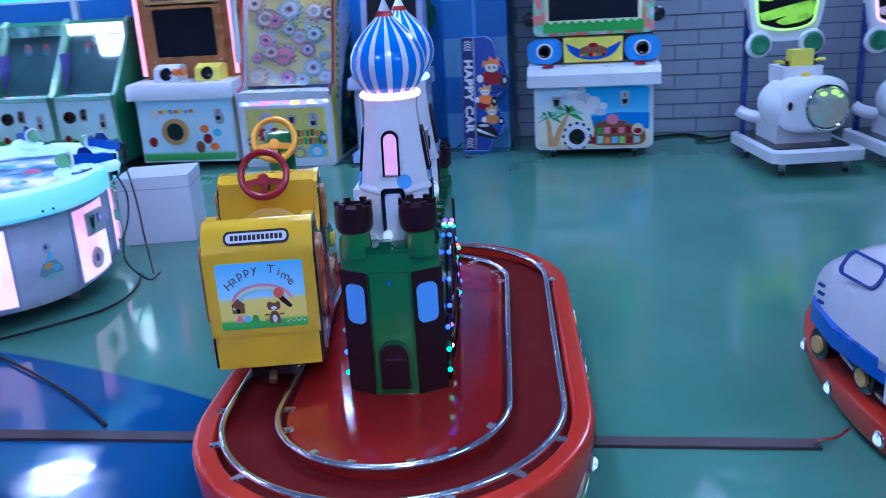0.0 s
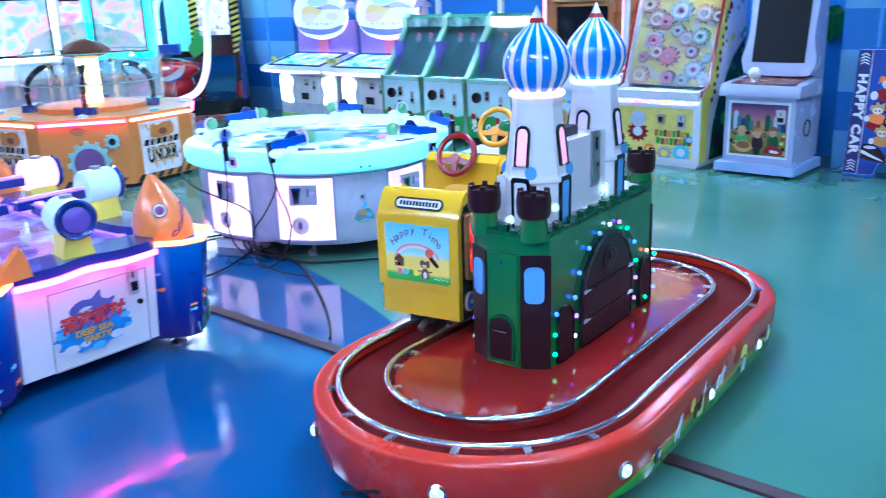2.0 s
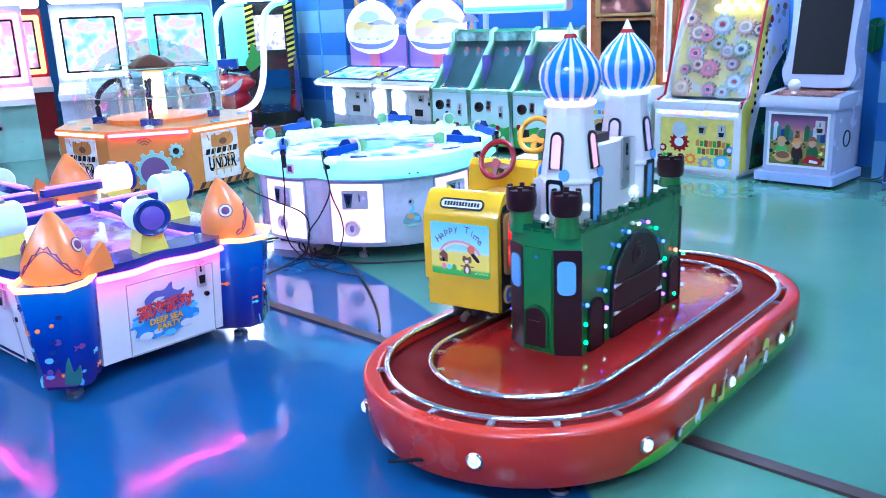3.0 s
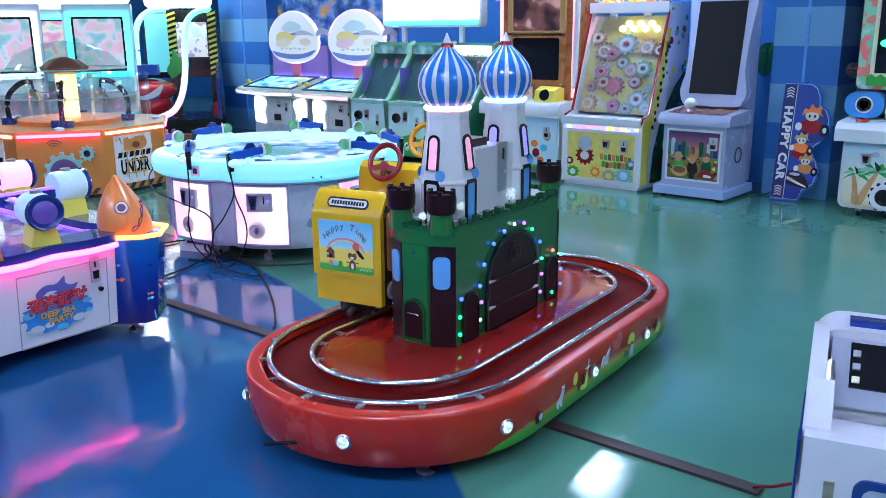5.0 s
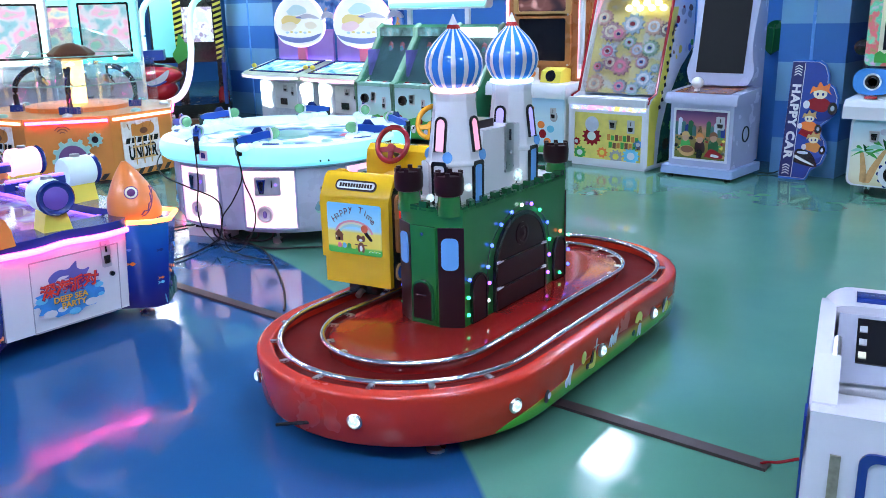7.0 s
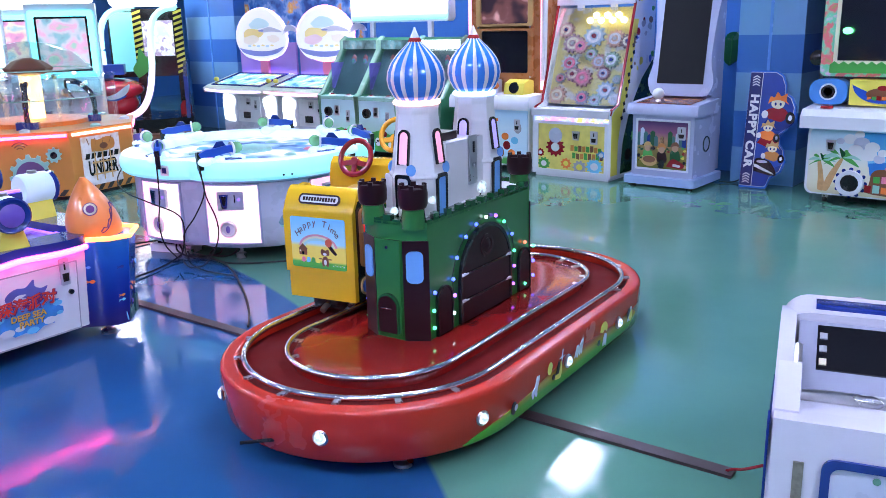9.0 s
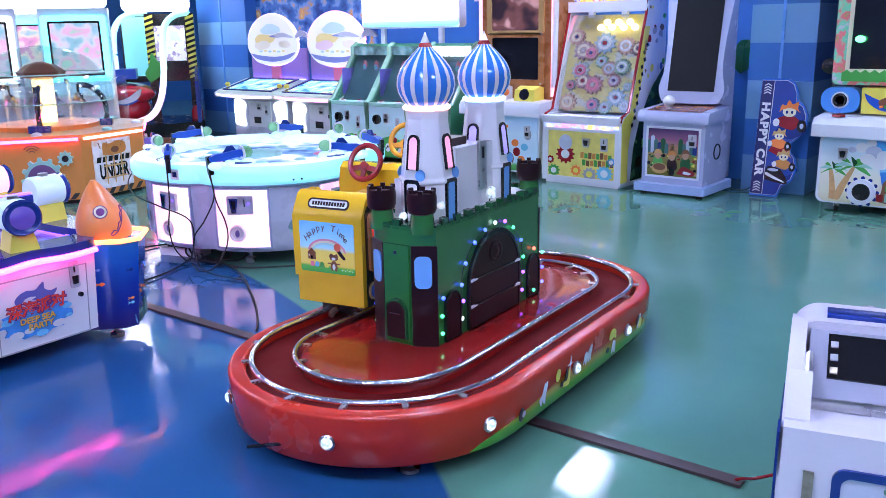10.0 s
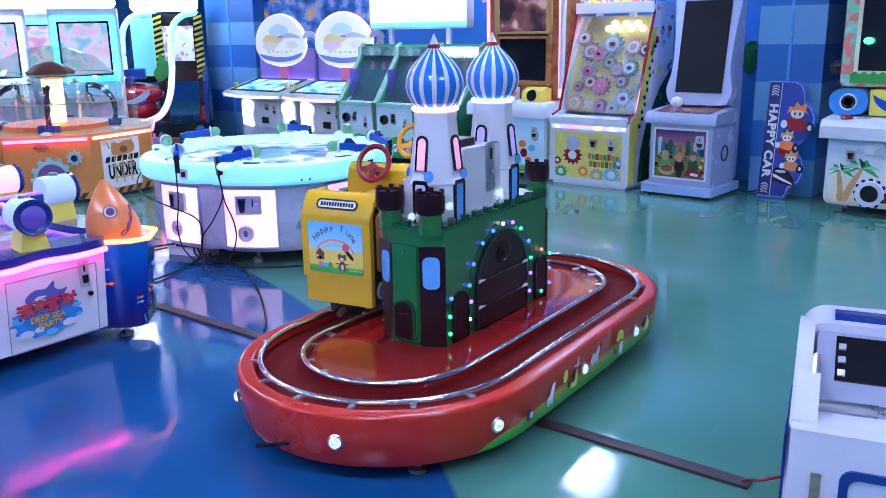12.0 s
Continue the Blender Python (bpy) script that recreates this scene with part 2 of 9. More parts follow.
def box(x0, x1, y0, y1, z0, z1, bevel=0.0, seg=2):
    return bevelled(add_box(bmesh.new(), x0, x1, y0, y1, z0, z1), bevel, seg)


def prism(pts, d0, d1, axis="z", bevel=0.0, seg=2, bm=None):
    """A flat outline pushed along an axis: outline in (x, y) for z, (x, z) for y, (y, z) for x."""
    place = {"z": lambda a, b, d: (a, b, d), "y": lambda a, b, d: (a, d, b), "x": lambda a, b, d: (d, a, b)}[axis]
    bm = bm or bmesh.new()
    lo = [bm.verts.new(place(a, b, d0)) for a, b in pts]
    hi = [bm.verts.new(place(a, b, d1)) for a, b in pts]
    n = len(pts)
    bm.faces.new(lo[::-1])
    bm.faces.new(hi)
    for i in range(n):
        bm.faces.new((lo[i], lo[(i + 1) % n], hi[(i + 1) % n], hi[i]))
    return bevelled(bm, bevel, seg)


def lathe(profile, n=32, bm=None, sx=1.0, sy=1.0, wobble=None, capped=True):
    """A turned form from (radius, height) pairs; wobble(angle, i) scales the radius; uncapped it is a ring."""
    bm = bm or bmesh.new()
    rings = []
    for i, (r, z) in enumerate(profile):
        ring = []
        for k in range(n):
            a = 2 * math.pi * k / n
            q = r * (wobble(a, i) if wobble else 1)
            ring.append(bm.verts.new((q * math.cos(a) * sx, q * math.sin(a) * sy, z)))
        rings.append(ring)
    for a, b in zip(rings, rings[1:]):
        for k in range(n):
            bm.faces.new((a[k], a[(k + 1) % n], b[(k + 1) % n], b[k]))
    if capped:
        bm.faces.new(rings[0][::-1])
        bm.faces.new(rings[-1])
    return bm


def rod(points, r, n=8, closed=False, bm=None):
    """A round bar along points."""
    bm = bm or bmesh.new()
    pts = [Vector(p) for p in points]
    rings = []
    up = Vector((0, 0, 1))
    for i, p in enumerate(pts):
        a = pts[i - 1] if i or closed else p
        b = pts[(i + 1) % len(pts)] if i + 1 < len(pts) or closed else p
        d = (b - a).normalized()
        s = d.cross(up)
        if s.length < 0.05:
            s = d.cross(Vector((0, 1, 0)))
        s.normalize()
        w = s.cross(d).normalized()
        rings.append([bm.verts.new(p + r * (math.cos(2 * math.pi * k / n) * s + math.sin(2 * math.pi * k / n) * w)) for k in range(n)])
    pairs = list(zip(rings, rings[1:])) + ([(rings[-1], rings[0])] if closed else [])
    for a, b in pairs:
        for k in range(n):
            bm.faces.new((a[k], a[(k + 1) % n], b[(k + 1) % n], b[k]))
    if not closed:
        bm.faces.new(rings[0][::-1])
        bm.faces.new(rings[-1])
    return bm


def sweep_curve(points, steps=6):
    """Smooth way through points (Catmull-Rom)."""
    p = [Vector(q) for q in points]
    p = [2 * p[0] - p[1]] + p + [2 * p[-1] - p[-2]]
    out = []
    for i in range(1, len(p) - 2):
        for k in range(steps):
            t = k / steps
            a, b, c, d = p[i - 1], p[i], p[i + 1], p[i + 2]
            out.append(0.5 * (2 * b + (c - a) * t + (2 * a - 5 * b + 4 * c - d) * t * t + (3 * b - a - 3 * c + d) * t ** 3))
    out.append(p[-2])
    return out


def ball(r, c=(0, 0, 0), s=(1, 1, 1), u=16, v=10, bm=None):
    bm = bm or bmesh.new()
    m = Matrix.Translation(c) @ Matrix.Diagonal((*s, 1))
    bmesh.ops.create_uvsphere(bm, u_segments=u, v_segments=v, radius=r, matrix=m)
    return bm


def soft_block(cx, cy, cz, hx, hy, hz, e=0.5):
    """A block with fully rounded edges."""
    bm = ball(1.0, (0, 0, 0), (1, 1, 1), 32, 20)
    for v in bm.verts:
        v.co = [c + h * math.copysign(abs(q) ** e, q) for c, h, q in zip((cx, cy, cz), (hx, hy, hz), v.co)]
    return bm


def disc(r, d, n=24, axis="y", c=(0, 0, 0), bevel=0.0):
    pts = [(r * math.cos(2 * math.pi * k / n), r * math.sin(2 * math.pi * k / n)) for k in range(n)]
    bm = prism(pts, -d / 2, d / 2, axis, bevel)
    bmesh.ops.translate(bm, verts=bm.verts, vec=c)
    return bm


def torus(R, r, n=28, k=8, axis="y", c=(0, 0, 0)):
    pts = []
    for i in range(n):
        a = 2 * math.pi * i / n
        u, w = R * math.cos(a), R * math.sin(a)
        pts.append({"y": (u, 0, w), "x": (0, u, w), "z": (u, w, 0)}[axis])
    bm = bmesh.new()
    ax = {"y": Vector((0, 1, 0)), "x": Vector((1, 0, 0)), "z": Vector((0, 0, 1))}[axis]
    rings = []
    for p in pts:
        p = Vector(p)
        d = p.normalized()
        rings.append([bm.verts.new(p + Vector(c) + r * (math.cos(2 * math.pi * j / k) * d + math.sin(2 * math.pi * j / k) * ax)) for j in range(k)])
    for i in range(n):
        a, b = rings[i], rings[(i + 1) % n]
        for j in range(k):
            bm.faces.new((a[j], a[(j + 1) % k], b[(j + 1) % k], b[j]))
    return bm


def ring_flat(R, r, d, n=28, axis="y", c=(0, 0, 0)):
    """A flat washer."""
    bm = bmesh.new()
    place = {"y": lambda a, b, e: (a, e, b), "x": lambda a, b, e: (e, a, b), "z": lambda a, b, e: (a, b, e)}[axis]
    rows = []
    for q, e in ((R, -d / 2), (R, d / 2), (r, d / 2), (r, -d / 2)):
        rows.append([bm.verts.new(Vector(place(q * math.cos(2 * math.pi * k / n), q * math.sin(2 * math.pi * k / n), e)) + Vector(c)) for k in range(n)])
    for i in range(4):
        a, b = rows[i], rows[(i + 1) % 4]
        for k in range(n):
            bm.faces.new((a[k], a[(k + 1) % n], b[(k + 1) % n], b[k]))
    return bm


def rounded(x0, x1, y0, y1, r, n=5):
    """Outline of a rectangle with round corners."""
    out = []
    for cx, cy, a0 in ((x1 - r, y0 + r, -90), (x1 - r, y1 - r, 0), (x0 + r, y1 - r, 90), (x0 + r, y0 + r, 180)):
        for k in range(n + 1):
            a = radians(a0 + 90 * k / n)
            out.append((cx + r * math.cos(a), cy + r * math.sin(a)))
    return out


def frame_shape(outer, inner, d0, d1, axis="y"):
    """A flat frame between two outlines with the same count of corners."""
    place = {"z": lambda a, b, d: (a, b, d), "y": lambda a, b, d: (a, d, b), "x": lambda a, b, d: (d, a, b)}[axis]
    bm = bmesh.new()
    rows = [[bm.verts.new(place(a, b, d)) for a, b in o] for o, d in ((outer, d0), (outer, d1), (inner, d1), (inner, d0))]
    n = len(outer)
    for i in range(4):
        a, b = rows[i], rows[(i + 1) % 4]
        for k in range(n):
            bm.faces.new((a[k], a[(k + 1) % n], b[(k + 1) % n], b[k]))
    return bm


def stadium(r, h, n=24):
    """Outline of an oval track: two half rounds of radius r, h either way from the middle along y."""
    out = []
    for k in range(n + 1):
        a = math.pi * k / n
        out.append((r * math.cos(a), h + r * math.sin(a)))
    for k in range(n + 1):
        a = math.pi + math.pi * k / n
        out.append((r * math.cos(a), -h + r * math.sin(a)))
    return out


def letters(name, text, size, material, parent, m, label="", depth=0.002, spacing=1.0, bold=0.0):
    cu = bpy.data.curves.new(name, "FONT")
    cu.body, cu.size, cu.extrude, cu.align_x, cu.align_y = text, size, depth, "CENTER", "CENTER"
    cu.space_character, cu.offset = spacing, bold
    tmp = new(name + "_outline", cu)
    me = bpy.data.meshes.new_from_object(tmp.evaluated_get(bpy.context.evaluated_depsgraph_get()))
    bpy.data.objects.remove(tmp)
    bpy.data.curves.remove(cu)
    me.name = name
    me.materials.clear()
    me.materials.append(material)
    ob = new(name, me)
    ob.parent = parent
    ob.matrix_basis = m
    return tagged(ob, label)


def blob(pts, y0, y1, axis="y"):
    """A flat cut-out with a smooth outline."""
    q = sweep_curve([(a, b, 0) for a, b in pts + pts[:1]], 5)[:-1]
    return prism([(v.x, v.y) for v in q], y0, y1, axis)


def gear_outline(r, teeth, depth=0.18, cx=0.0, cz=0.0):
    out = []
    for k in range(teeth):
        a = 2 * math.pi * k / teeth
        s = 2 * math.pi / teeth
        for f, q in ((0.0, 1), (0.3, 1), (0.42, 1 - depth), (0.88, 1 - depth)):
            out.append((cx + r * q * math.cos(a + s * f), cz + r * q * math.sin(a + s * f)))
    return out

# ---- the hall ----
XL, XR, YB, YN, ZC = -15.0, 5.5, 8.1, -4.5, 3.0
tagged(link_mesh("floor", box(XL - 0.2, XR + 0.2, YN - 0.2, 14.2, -0.2, 0.0), FLOORM), "glossy teal green epoxy floor with a large blue field", "floor", kind="structure")
tagged(link_mesh("ceiling", box(XL - 0.2, XR + 0.2, YN - 0.2, 14.2, ZC, ZC + 0.15), CEILM), "dark painted ceiling of the games hall", "ceiling", kind="structure")
tagged(link_mesh("wall_south", box(XL, XR, YN - 0.2, YN, 0, ZC), WALLDARK), "plain dark painted wall", "wall", kind="structure")
tagged(link_mesh("wall_east", box(XR, XR + 0.2, YN - 0.2, 14.2, 0, ZC), WALLDARK), "plain dark painted wall", "wall", kind="structure")
tagged(link_mesh("wall_west", box(XL - 0.2, XL, YN - 0.2, 14.2, 0, ZC), WALLBLUE), "plain blue painted wall", "wall", kind="structure")
tagged(link_mesh("wall_far", box(XL, -8.2, 14.0, 14.2, 0, ZC), WALLBLUE), "blue painted wall at the end of the hall", "wall", kind="structure")
tagged(link_mesh("wall_north", box(-8.2, -0.4, YB, YB + 0.2, 0, ZC), WALLBLUE), "blue painted wall behind the machines", "wall", kind="structure")
tagged(link_mesh("wall_side", box(-8.3, -8.2, YB + 0.2, 14.0, 0, ZC), WALLBLUE), "blue painted return wall", "wall", kind="structure")
brick_wall = tagged(link_mesh("wall_brick", box(-0.4, XR, YB, YB + 0.2, 0, ZC), MORTAR), "white painted brick wall with grey joints", "wall", kind="structure")


def column(name, x0, x1, y0, y1, label):
    ob = tagged(link_mesh(name, box(x0, x1, y0, y1, 0, ZC, 0.012), COLUMN), label, "column", kind="structure")
    xm = (x0 + x1) / 2
    part("trim", box(xm - 0.012, xm + 0.012, y0 - 0.012, y0 - 0.001, 0.0, ZC - 0.01, 0.003), SKYBLUE, ob, "thin joint strip")
    return ob


column("column_1", -0.945, -0.395, 7.6, YB, "square column painted in light and mid blue bands")
column("column_2", -9.3, -8.17, 7.88, YB + 0.2, "wide pillar painted in light and mid blue bands")

# cable cover strip across the floor
strip = box(-3.6, 3.5, -0.028, 0.028, 0.0005, 0.012, 0.004)
cover = link_mesh("cable_cover", strip, paint("dark_strip_plastic", (0.05, 0.03, 0.032), 0.5))
cover.matrix_basis = pose(-2.5, 2.455, 0, 0, 0, 2.15)
tagged(cover, "dark grey flat cable cover strip taped on the floor", "cable cover")


def ceiling_light(x, y, wx, wy):
    th = thing("ceiling_light", x, y, ZC, 0, "flat white lit panel lamp set in the unseen ceiling", "ceiling light", "ceiling lights")
    part("frame_rim", frame_shape([(-wx, -wy), (wx, -wy), (wx, wy), (-wx, wy)], [(-wx + 0.03, -wy + 0.03), (wx - 0.03, -wy + 0.03), (wx - 0.03, wy - 0.03), (-wx + 0.03, wy - 0.03)], -0.04, -0.001, "z"), STEEL, th)
    part("diffuser", box(-wx + 0.031, wx - 0.031, -wy + 0.031, wy - 0.031, -0.03, -0.002), L_CEIL, th)


# first three follow floor reflections; the rest are unseen, added for light
for lx, ly in ((-2.29, 7.1), (-9.27, 6.52), (-4.86, 6.66), (1.4, 6.0), (-0.6, 3.2), (-4.0, 2.6), (-8.0, 2.2), (2.8, 1.5), (-1.6, -1.0), (-11.5, 10.5), (1.2, -2.2), (-3.6, -1.6), (0.6, 0.2), (-6.5, -1.5), (3.6, -1.6)):
    ceiling_light(lx, ly, 0.3, 0.3)

# ---- the castle ride: oval base ----
BX, BY, BR, BH = -0.347, 2.844, 5.33, 0.544   # middle, turn and half straight of the oval base
ride = thing("track_base", BX, BY, 0, BR, "oval glossy red fibreglass ride base with a double rail track", "ride base")
SIDE = fade("base_side_print", "Z", [(0.07, (0.03, 0.22, 0.02)), (0.115, (0.1, 0.4, 0.03)), (0.145, (0.55, 0.36, 0.03)), (0.165, (0.5, 0.12, 0.02)), (0.18, (0.42, 0.025, 0.012))], 0.14, 0.5, wave=0.02)


def ring_wall(rows, h, n=24):
    """A body of oval outlines (radius, height) stacked into one skin."""
    bm = bmesh.new()
    loops = [[bm.verts.new((a, b, z)) for a, b in stadium(r, h, n)] for r, z in rows]
    for a, b in zip(loops, loops[1:]):
        for k in range(len(a)):
            bm.faces.new((a[k], a[(k + 1) % len(a)], b[(k + 1) % len(a)], b[k]))
    bm.faces.new(loops[0][::-1])
    bm.faces.new(loops[-1])
    return bm


def oval_base(th, skin, h):
    part("body", ring_wall([(0.556, 0.06), (0.57, 0.063), (0.58, 0.075), (0.5925, 0.19), (0.5935, 0.232), (0.592, 0.241), (0.588, 0.2475), (0.582, 0.2505), (0.575, 0.2512), (0.565, 0.2515), (0.541, 0.2515), (0.535, 0.2505), (0.529, 0.245), (0.526, 0.236), (0.524, 0.206)], h), skin, th, "glossy red shell")
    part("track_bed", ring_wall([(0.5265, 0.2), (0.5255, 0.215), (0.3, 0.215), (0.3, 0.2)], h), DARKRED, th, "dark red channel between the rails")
    part("platform", ring_wall([(0.331, 0.19), (0.328, 0.24), (0.32, 0.2495), (0.308, 0.2515), (0.2, 0.2525)], h), REDP, th, "glossy red middle platform")
    for r, nm in ((0.505, "outer_rail"), (0.3455, "inner_rail")):
        part(nm, rod([(a, b, 0.2605) for a, b in stadium(r, h, 28)], 0.0115, 10, True), RAILM, th, "chrome tube rail")
    clip = None
    for r, s in ((0.505, 1), (0.3455, -1)):
        n = 8 if s > 0 else 7
        pts = stadium(r + s * 0.022, h, 24)
        for k in range(n * 2):
            a, b = pts[int(k * len(pts) / (n * 2))]
            ang = math.degrees(math.atan2(b - max(-h, min(h, b)), a)) if abs(b) > h else (0 if a > 0 else 180)
            m = pose(a, b, 0.2525, 0, 0, ang)
            if clip is None:
                clip = part("rail_clip", box(-0.018, 0.014, -0.011, 0.011, -0.002, 0.004, 0.0015), STEEL, th, "small steel rail clip", m)
                part("bolt", lathe([(0.005, 0.005), (0.005, 0.009), (0.003, 0.01)], 8), CHROME, clip)
            else:
                share("rail_clip", clip, th, m)
    for fx, fy in ((0.35, -0.33 - h), (-0.35, -0.33 - h), (0.35, 0.33 + h), (-0.35, 0.33 + h), (0.45, 0), (-0.45, 0)):
        part("foot", lathe([(0.035, 0.0), (0.035, 0.012), (0.014, 0.018), (0.014, 0.06)], 12), STEEL, th, "steel levelling foot", pose(fx, fy, 0.0))


oval_base(ride, RED, BH)
# the printed meadow along both long sides
def meadow(side):
    """A thin sheet on the sloping skirt that follows the straight and part of both rounds, with a wavy upper edge."""
    way = [(0.0, -BH, radians(-24 + 4 * k)) for k in range(6)] + [(0.0, -BH + 2 * BH * k / 16, 0.0) for k in range(17)] + [(0.0, BH, radians(4 * k)) for k in range(1, 8)]
    bm = bmesh.new()
    cols = []
    for k, (x, y, a) in enumerate(way):
        f = k / (len(way) - 1)
        top = 0.074 + 0.093 * min(1, f / 0.4) ** 0.8 * (1 - 0.35 * max(0, f - 0.85) / 0.15) + 0.007 * math.sin(17 * f)
        col = []
        for z, out in ((0.07, -0.004), (0.072, 0.0018), (top, 0.0018), (top + 0.001, -0.004)):
            r = 0.58 + 0.1087 * (z - 0.075) + out
            col.append(bm.verts.new((side * (x + r * math.cos(a)), y + r * math.sin(a), z)))
        cols.append(col)
    for c0, c1 in zip(cols, cols[1:]):
        for k in range(3):
            bm.faces.new((c0[k], c1[k], c1[k + 1], c0[k + 1]))
    return bm


for s in (1, -1):
    part("side_print", meadow(s), SIDE, ride, "printed green and yellow meadow strip")
    lamb = [(-0.02, -0.042), (-0.012, -0.042), (-0.004, -0.02), (0.004, -0.04), (0.014, -0.04), (0.014, -0.01), (0.022, 0.02), (0.02, 0.042), (0.01, 0.03), (0.004, 0.042), (-0.002, 0.02), (-0.01, 0.0), (-0.028, -0.016)]
    goat = [(-0.03, -0.03), (-0.018, -0.012), (-0.008, -0.034), (0.004, -0.014), (0.016, -0.032), (0.02, 0.0), (0.03, 0.034), (0.012, 0.02), (0.004, 0.006), (-0.008, 0.022), (-0.022, 0.01)]
    cap = [(-0.034, 0.004), (-0.03, 0.03), (-0.01, 0.044), (0.014, 0.04), (0.032, 0.022), (0.034, -0.008), (0.012, 0.004), (-0.012, -0.004)]
    stem = [(-0.016, -0.05), (-0.008, -0.05), (0.0, -0.028), (0.008, -0.05), (0.018, -0.05), (0.014, -0.004), (0.0, 0.006), (-0.012, -0.004)]
    duck = [(-0.03, -0.026), (0.018, -0.03), (0.022, 0.01), (0.012, 0.04), (0.004, 0.01), (-0.004, -0.008), (-0.03, -0.006)]
    dot = [(0.017 * math.cos(k * 0.785), 0.026 * math.sin(k * 0.785)) for k in range(8)]
    star = [(0.026, 0.0), (0.004, 0.004), (0.0, 0.034), (-0.004, 0.004), (-0.026, 0.0), (-0.004, -0.004), (0.0, -0.026), (0.004, -0.004)]
    for n_, (y, z, mt, o) in enumerate(((-0.62, 0.13, MAROON, dot), (-0.605, 0.128, WHITE, [(a * 0.7, b * 0.5) for a, b in dot]), (-0.46, 0.15, WHITE, lamb), (-0.35, 0.182, LEMON, dot), (-0.29, 0.15, MAROON, duck), (-0.27, 0.142, LEMON, duck), (-0.25, 0.195, WHITE, star), (-0.1, 0.175, WHITE, goat), (-0.075, 0.18, WHITE, [(a * 0.7, b * 0.8) for a, b in lamb]), (0.15, 0.17, LEMON, cap), (0.17, 0.15, WHITE, stem), (0.11, 0.13, GREEN2, [(a * 0.8, b * 0.5) for a, b in dot]), (0.43, 0.165, MAROON, dot), (0.44, 0.16, WHITE, [(a * 0.6, b * 0.8) for a, b in lamb]), (0.55, 0.15, LEMON, dot))):
        part("printed_figure", blob(o, -0.0012, 0.0012, "x"), mt, ride, "", pose(s * (0.5822 + 0.0928 * z + 0.0004 * (n_ % 3)), min(y + 0.076, 0.53), z, 0, s * 5.3, 0))

# round lamps on the skirt
ICE = print_glow("clear_lamp", [(0.35, (0.25, 0.3, 0.35)), (0.5, (0.6, 0.75, 0.8)), (0.65, (0.95, 1.0, 1.0))], 0.5, 40, 0.08)
DOME = print_glow("lit_dome_lens", [(0.35, (0.35, 0.45, 0.55)), (0.5, (0.7, 0.9, 1.0)), (0.62, (1.0, 1.0, 1.0))], 0.7, 60, 0.1)


def skirt_lamp(parent, x, y, z, ang, lens):
    base = part("skirt_lamp", lathe([(0.026, 0.0), (0.028, 0.006), (0.022, 0.012), (0.0215, 0.006)], 20), STEEL, parent, "round steel lamp holder", pose(x, y, z, 0, 90, ang))
    part("lens", ball(0.02, (0, 0, 0.008), (1, 1, 0.75), 14, 8), lens, base)


LENSES = (DOME, DOME, DOME)
for k, (a, off) in enumerate(((-71, -1), (-126, -1), (-16.6, -1), (0, -0.114), (0, 0.393), (180, -0.4), (180, 0.05), (180, 0.45), (62, 1), (118, 1))):
    if off in (-1, 1):
        x, y = 0.589 * math.cos(radians(a)), off * BH + 0.589 * math.sin(radians(a))
    else:
        x, y = 0.591 * math.cos(radians(a)), off
    skirt_lamp(ride, x, y, 0.157, a, LENSES[k % 3])
part("latch_rod", rod([(-0.1, -1.18, 0.095), (0.01, -1.118, 0.11)], 0.0065, 8), BLACK, ride, "short black rod")

# ---- castle ----
CX, CY, CR = -0.303, 2.391, 5.67
castle = thing("castle", CX, CY, 0.252, CR, "toy castle with green walls, brown turrets and two white onion-domed towers", "toy castle")
W, LN, HZ = 0.149, 0.906, 0.47


def castle_outline(w, y0, y1, c):
    return [(-w + c, y0), (w - c, y0), (w, y0 + c * 0.55), (w, y1 - c * 0.55), (w - c, y1), (-w + c, y1), (-w, y1 - c * 0.55), (-w, y0 + c * 0.55)]


part("wall", prism(castle_outline(W, 0, LN, 0.082), 0.0, HZ, "z", 0.01, 2), GREEN, castle, "green walls")
# parapet with worn crenels
bm = bmesh.new()
o, i = castle_outline(W, 0, LN, 0.082), castle_outline(W - 0.03, 0.03, LN - 0.03, 0.073)
for k in range(8):
    a, b, c, d = Vector(o[k]), Vector(o[(k + 1) % 8]), Vector(i[(k + 1) % 8]), Vector(i[k])
    n = max(2, round((b - a).length / 0.045))
    for j in range(n):
        f0, f1 = j / n, (j + 0.8) / n
        hgt = HZ + (0.024 if j % 2 else 0.008)
        q = [a.lerp(b, f0), a.lerp(b, f1), d.lerp(c, f1), d.lerp(c, f0)]
        prism([(v.x, v.y) for v in q], HZ - 0.012, hgt, "z", bm=bm)
tagged(part("parapet", bevelled(bm, 0.004, 1), GREEN2, castle, "uneven green parapet"), kind="stuff")
part("roof_deck", prism(castle_outline(W - 0.035, 0.035, LN - 0.035, 0.068), HZ, HZ + 0.003, "z"), GREEN2, castle)
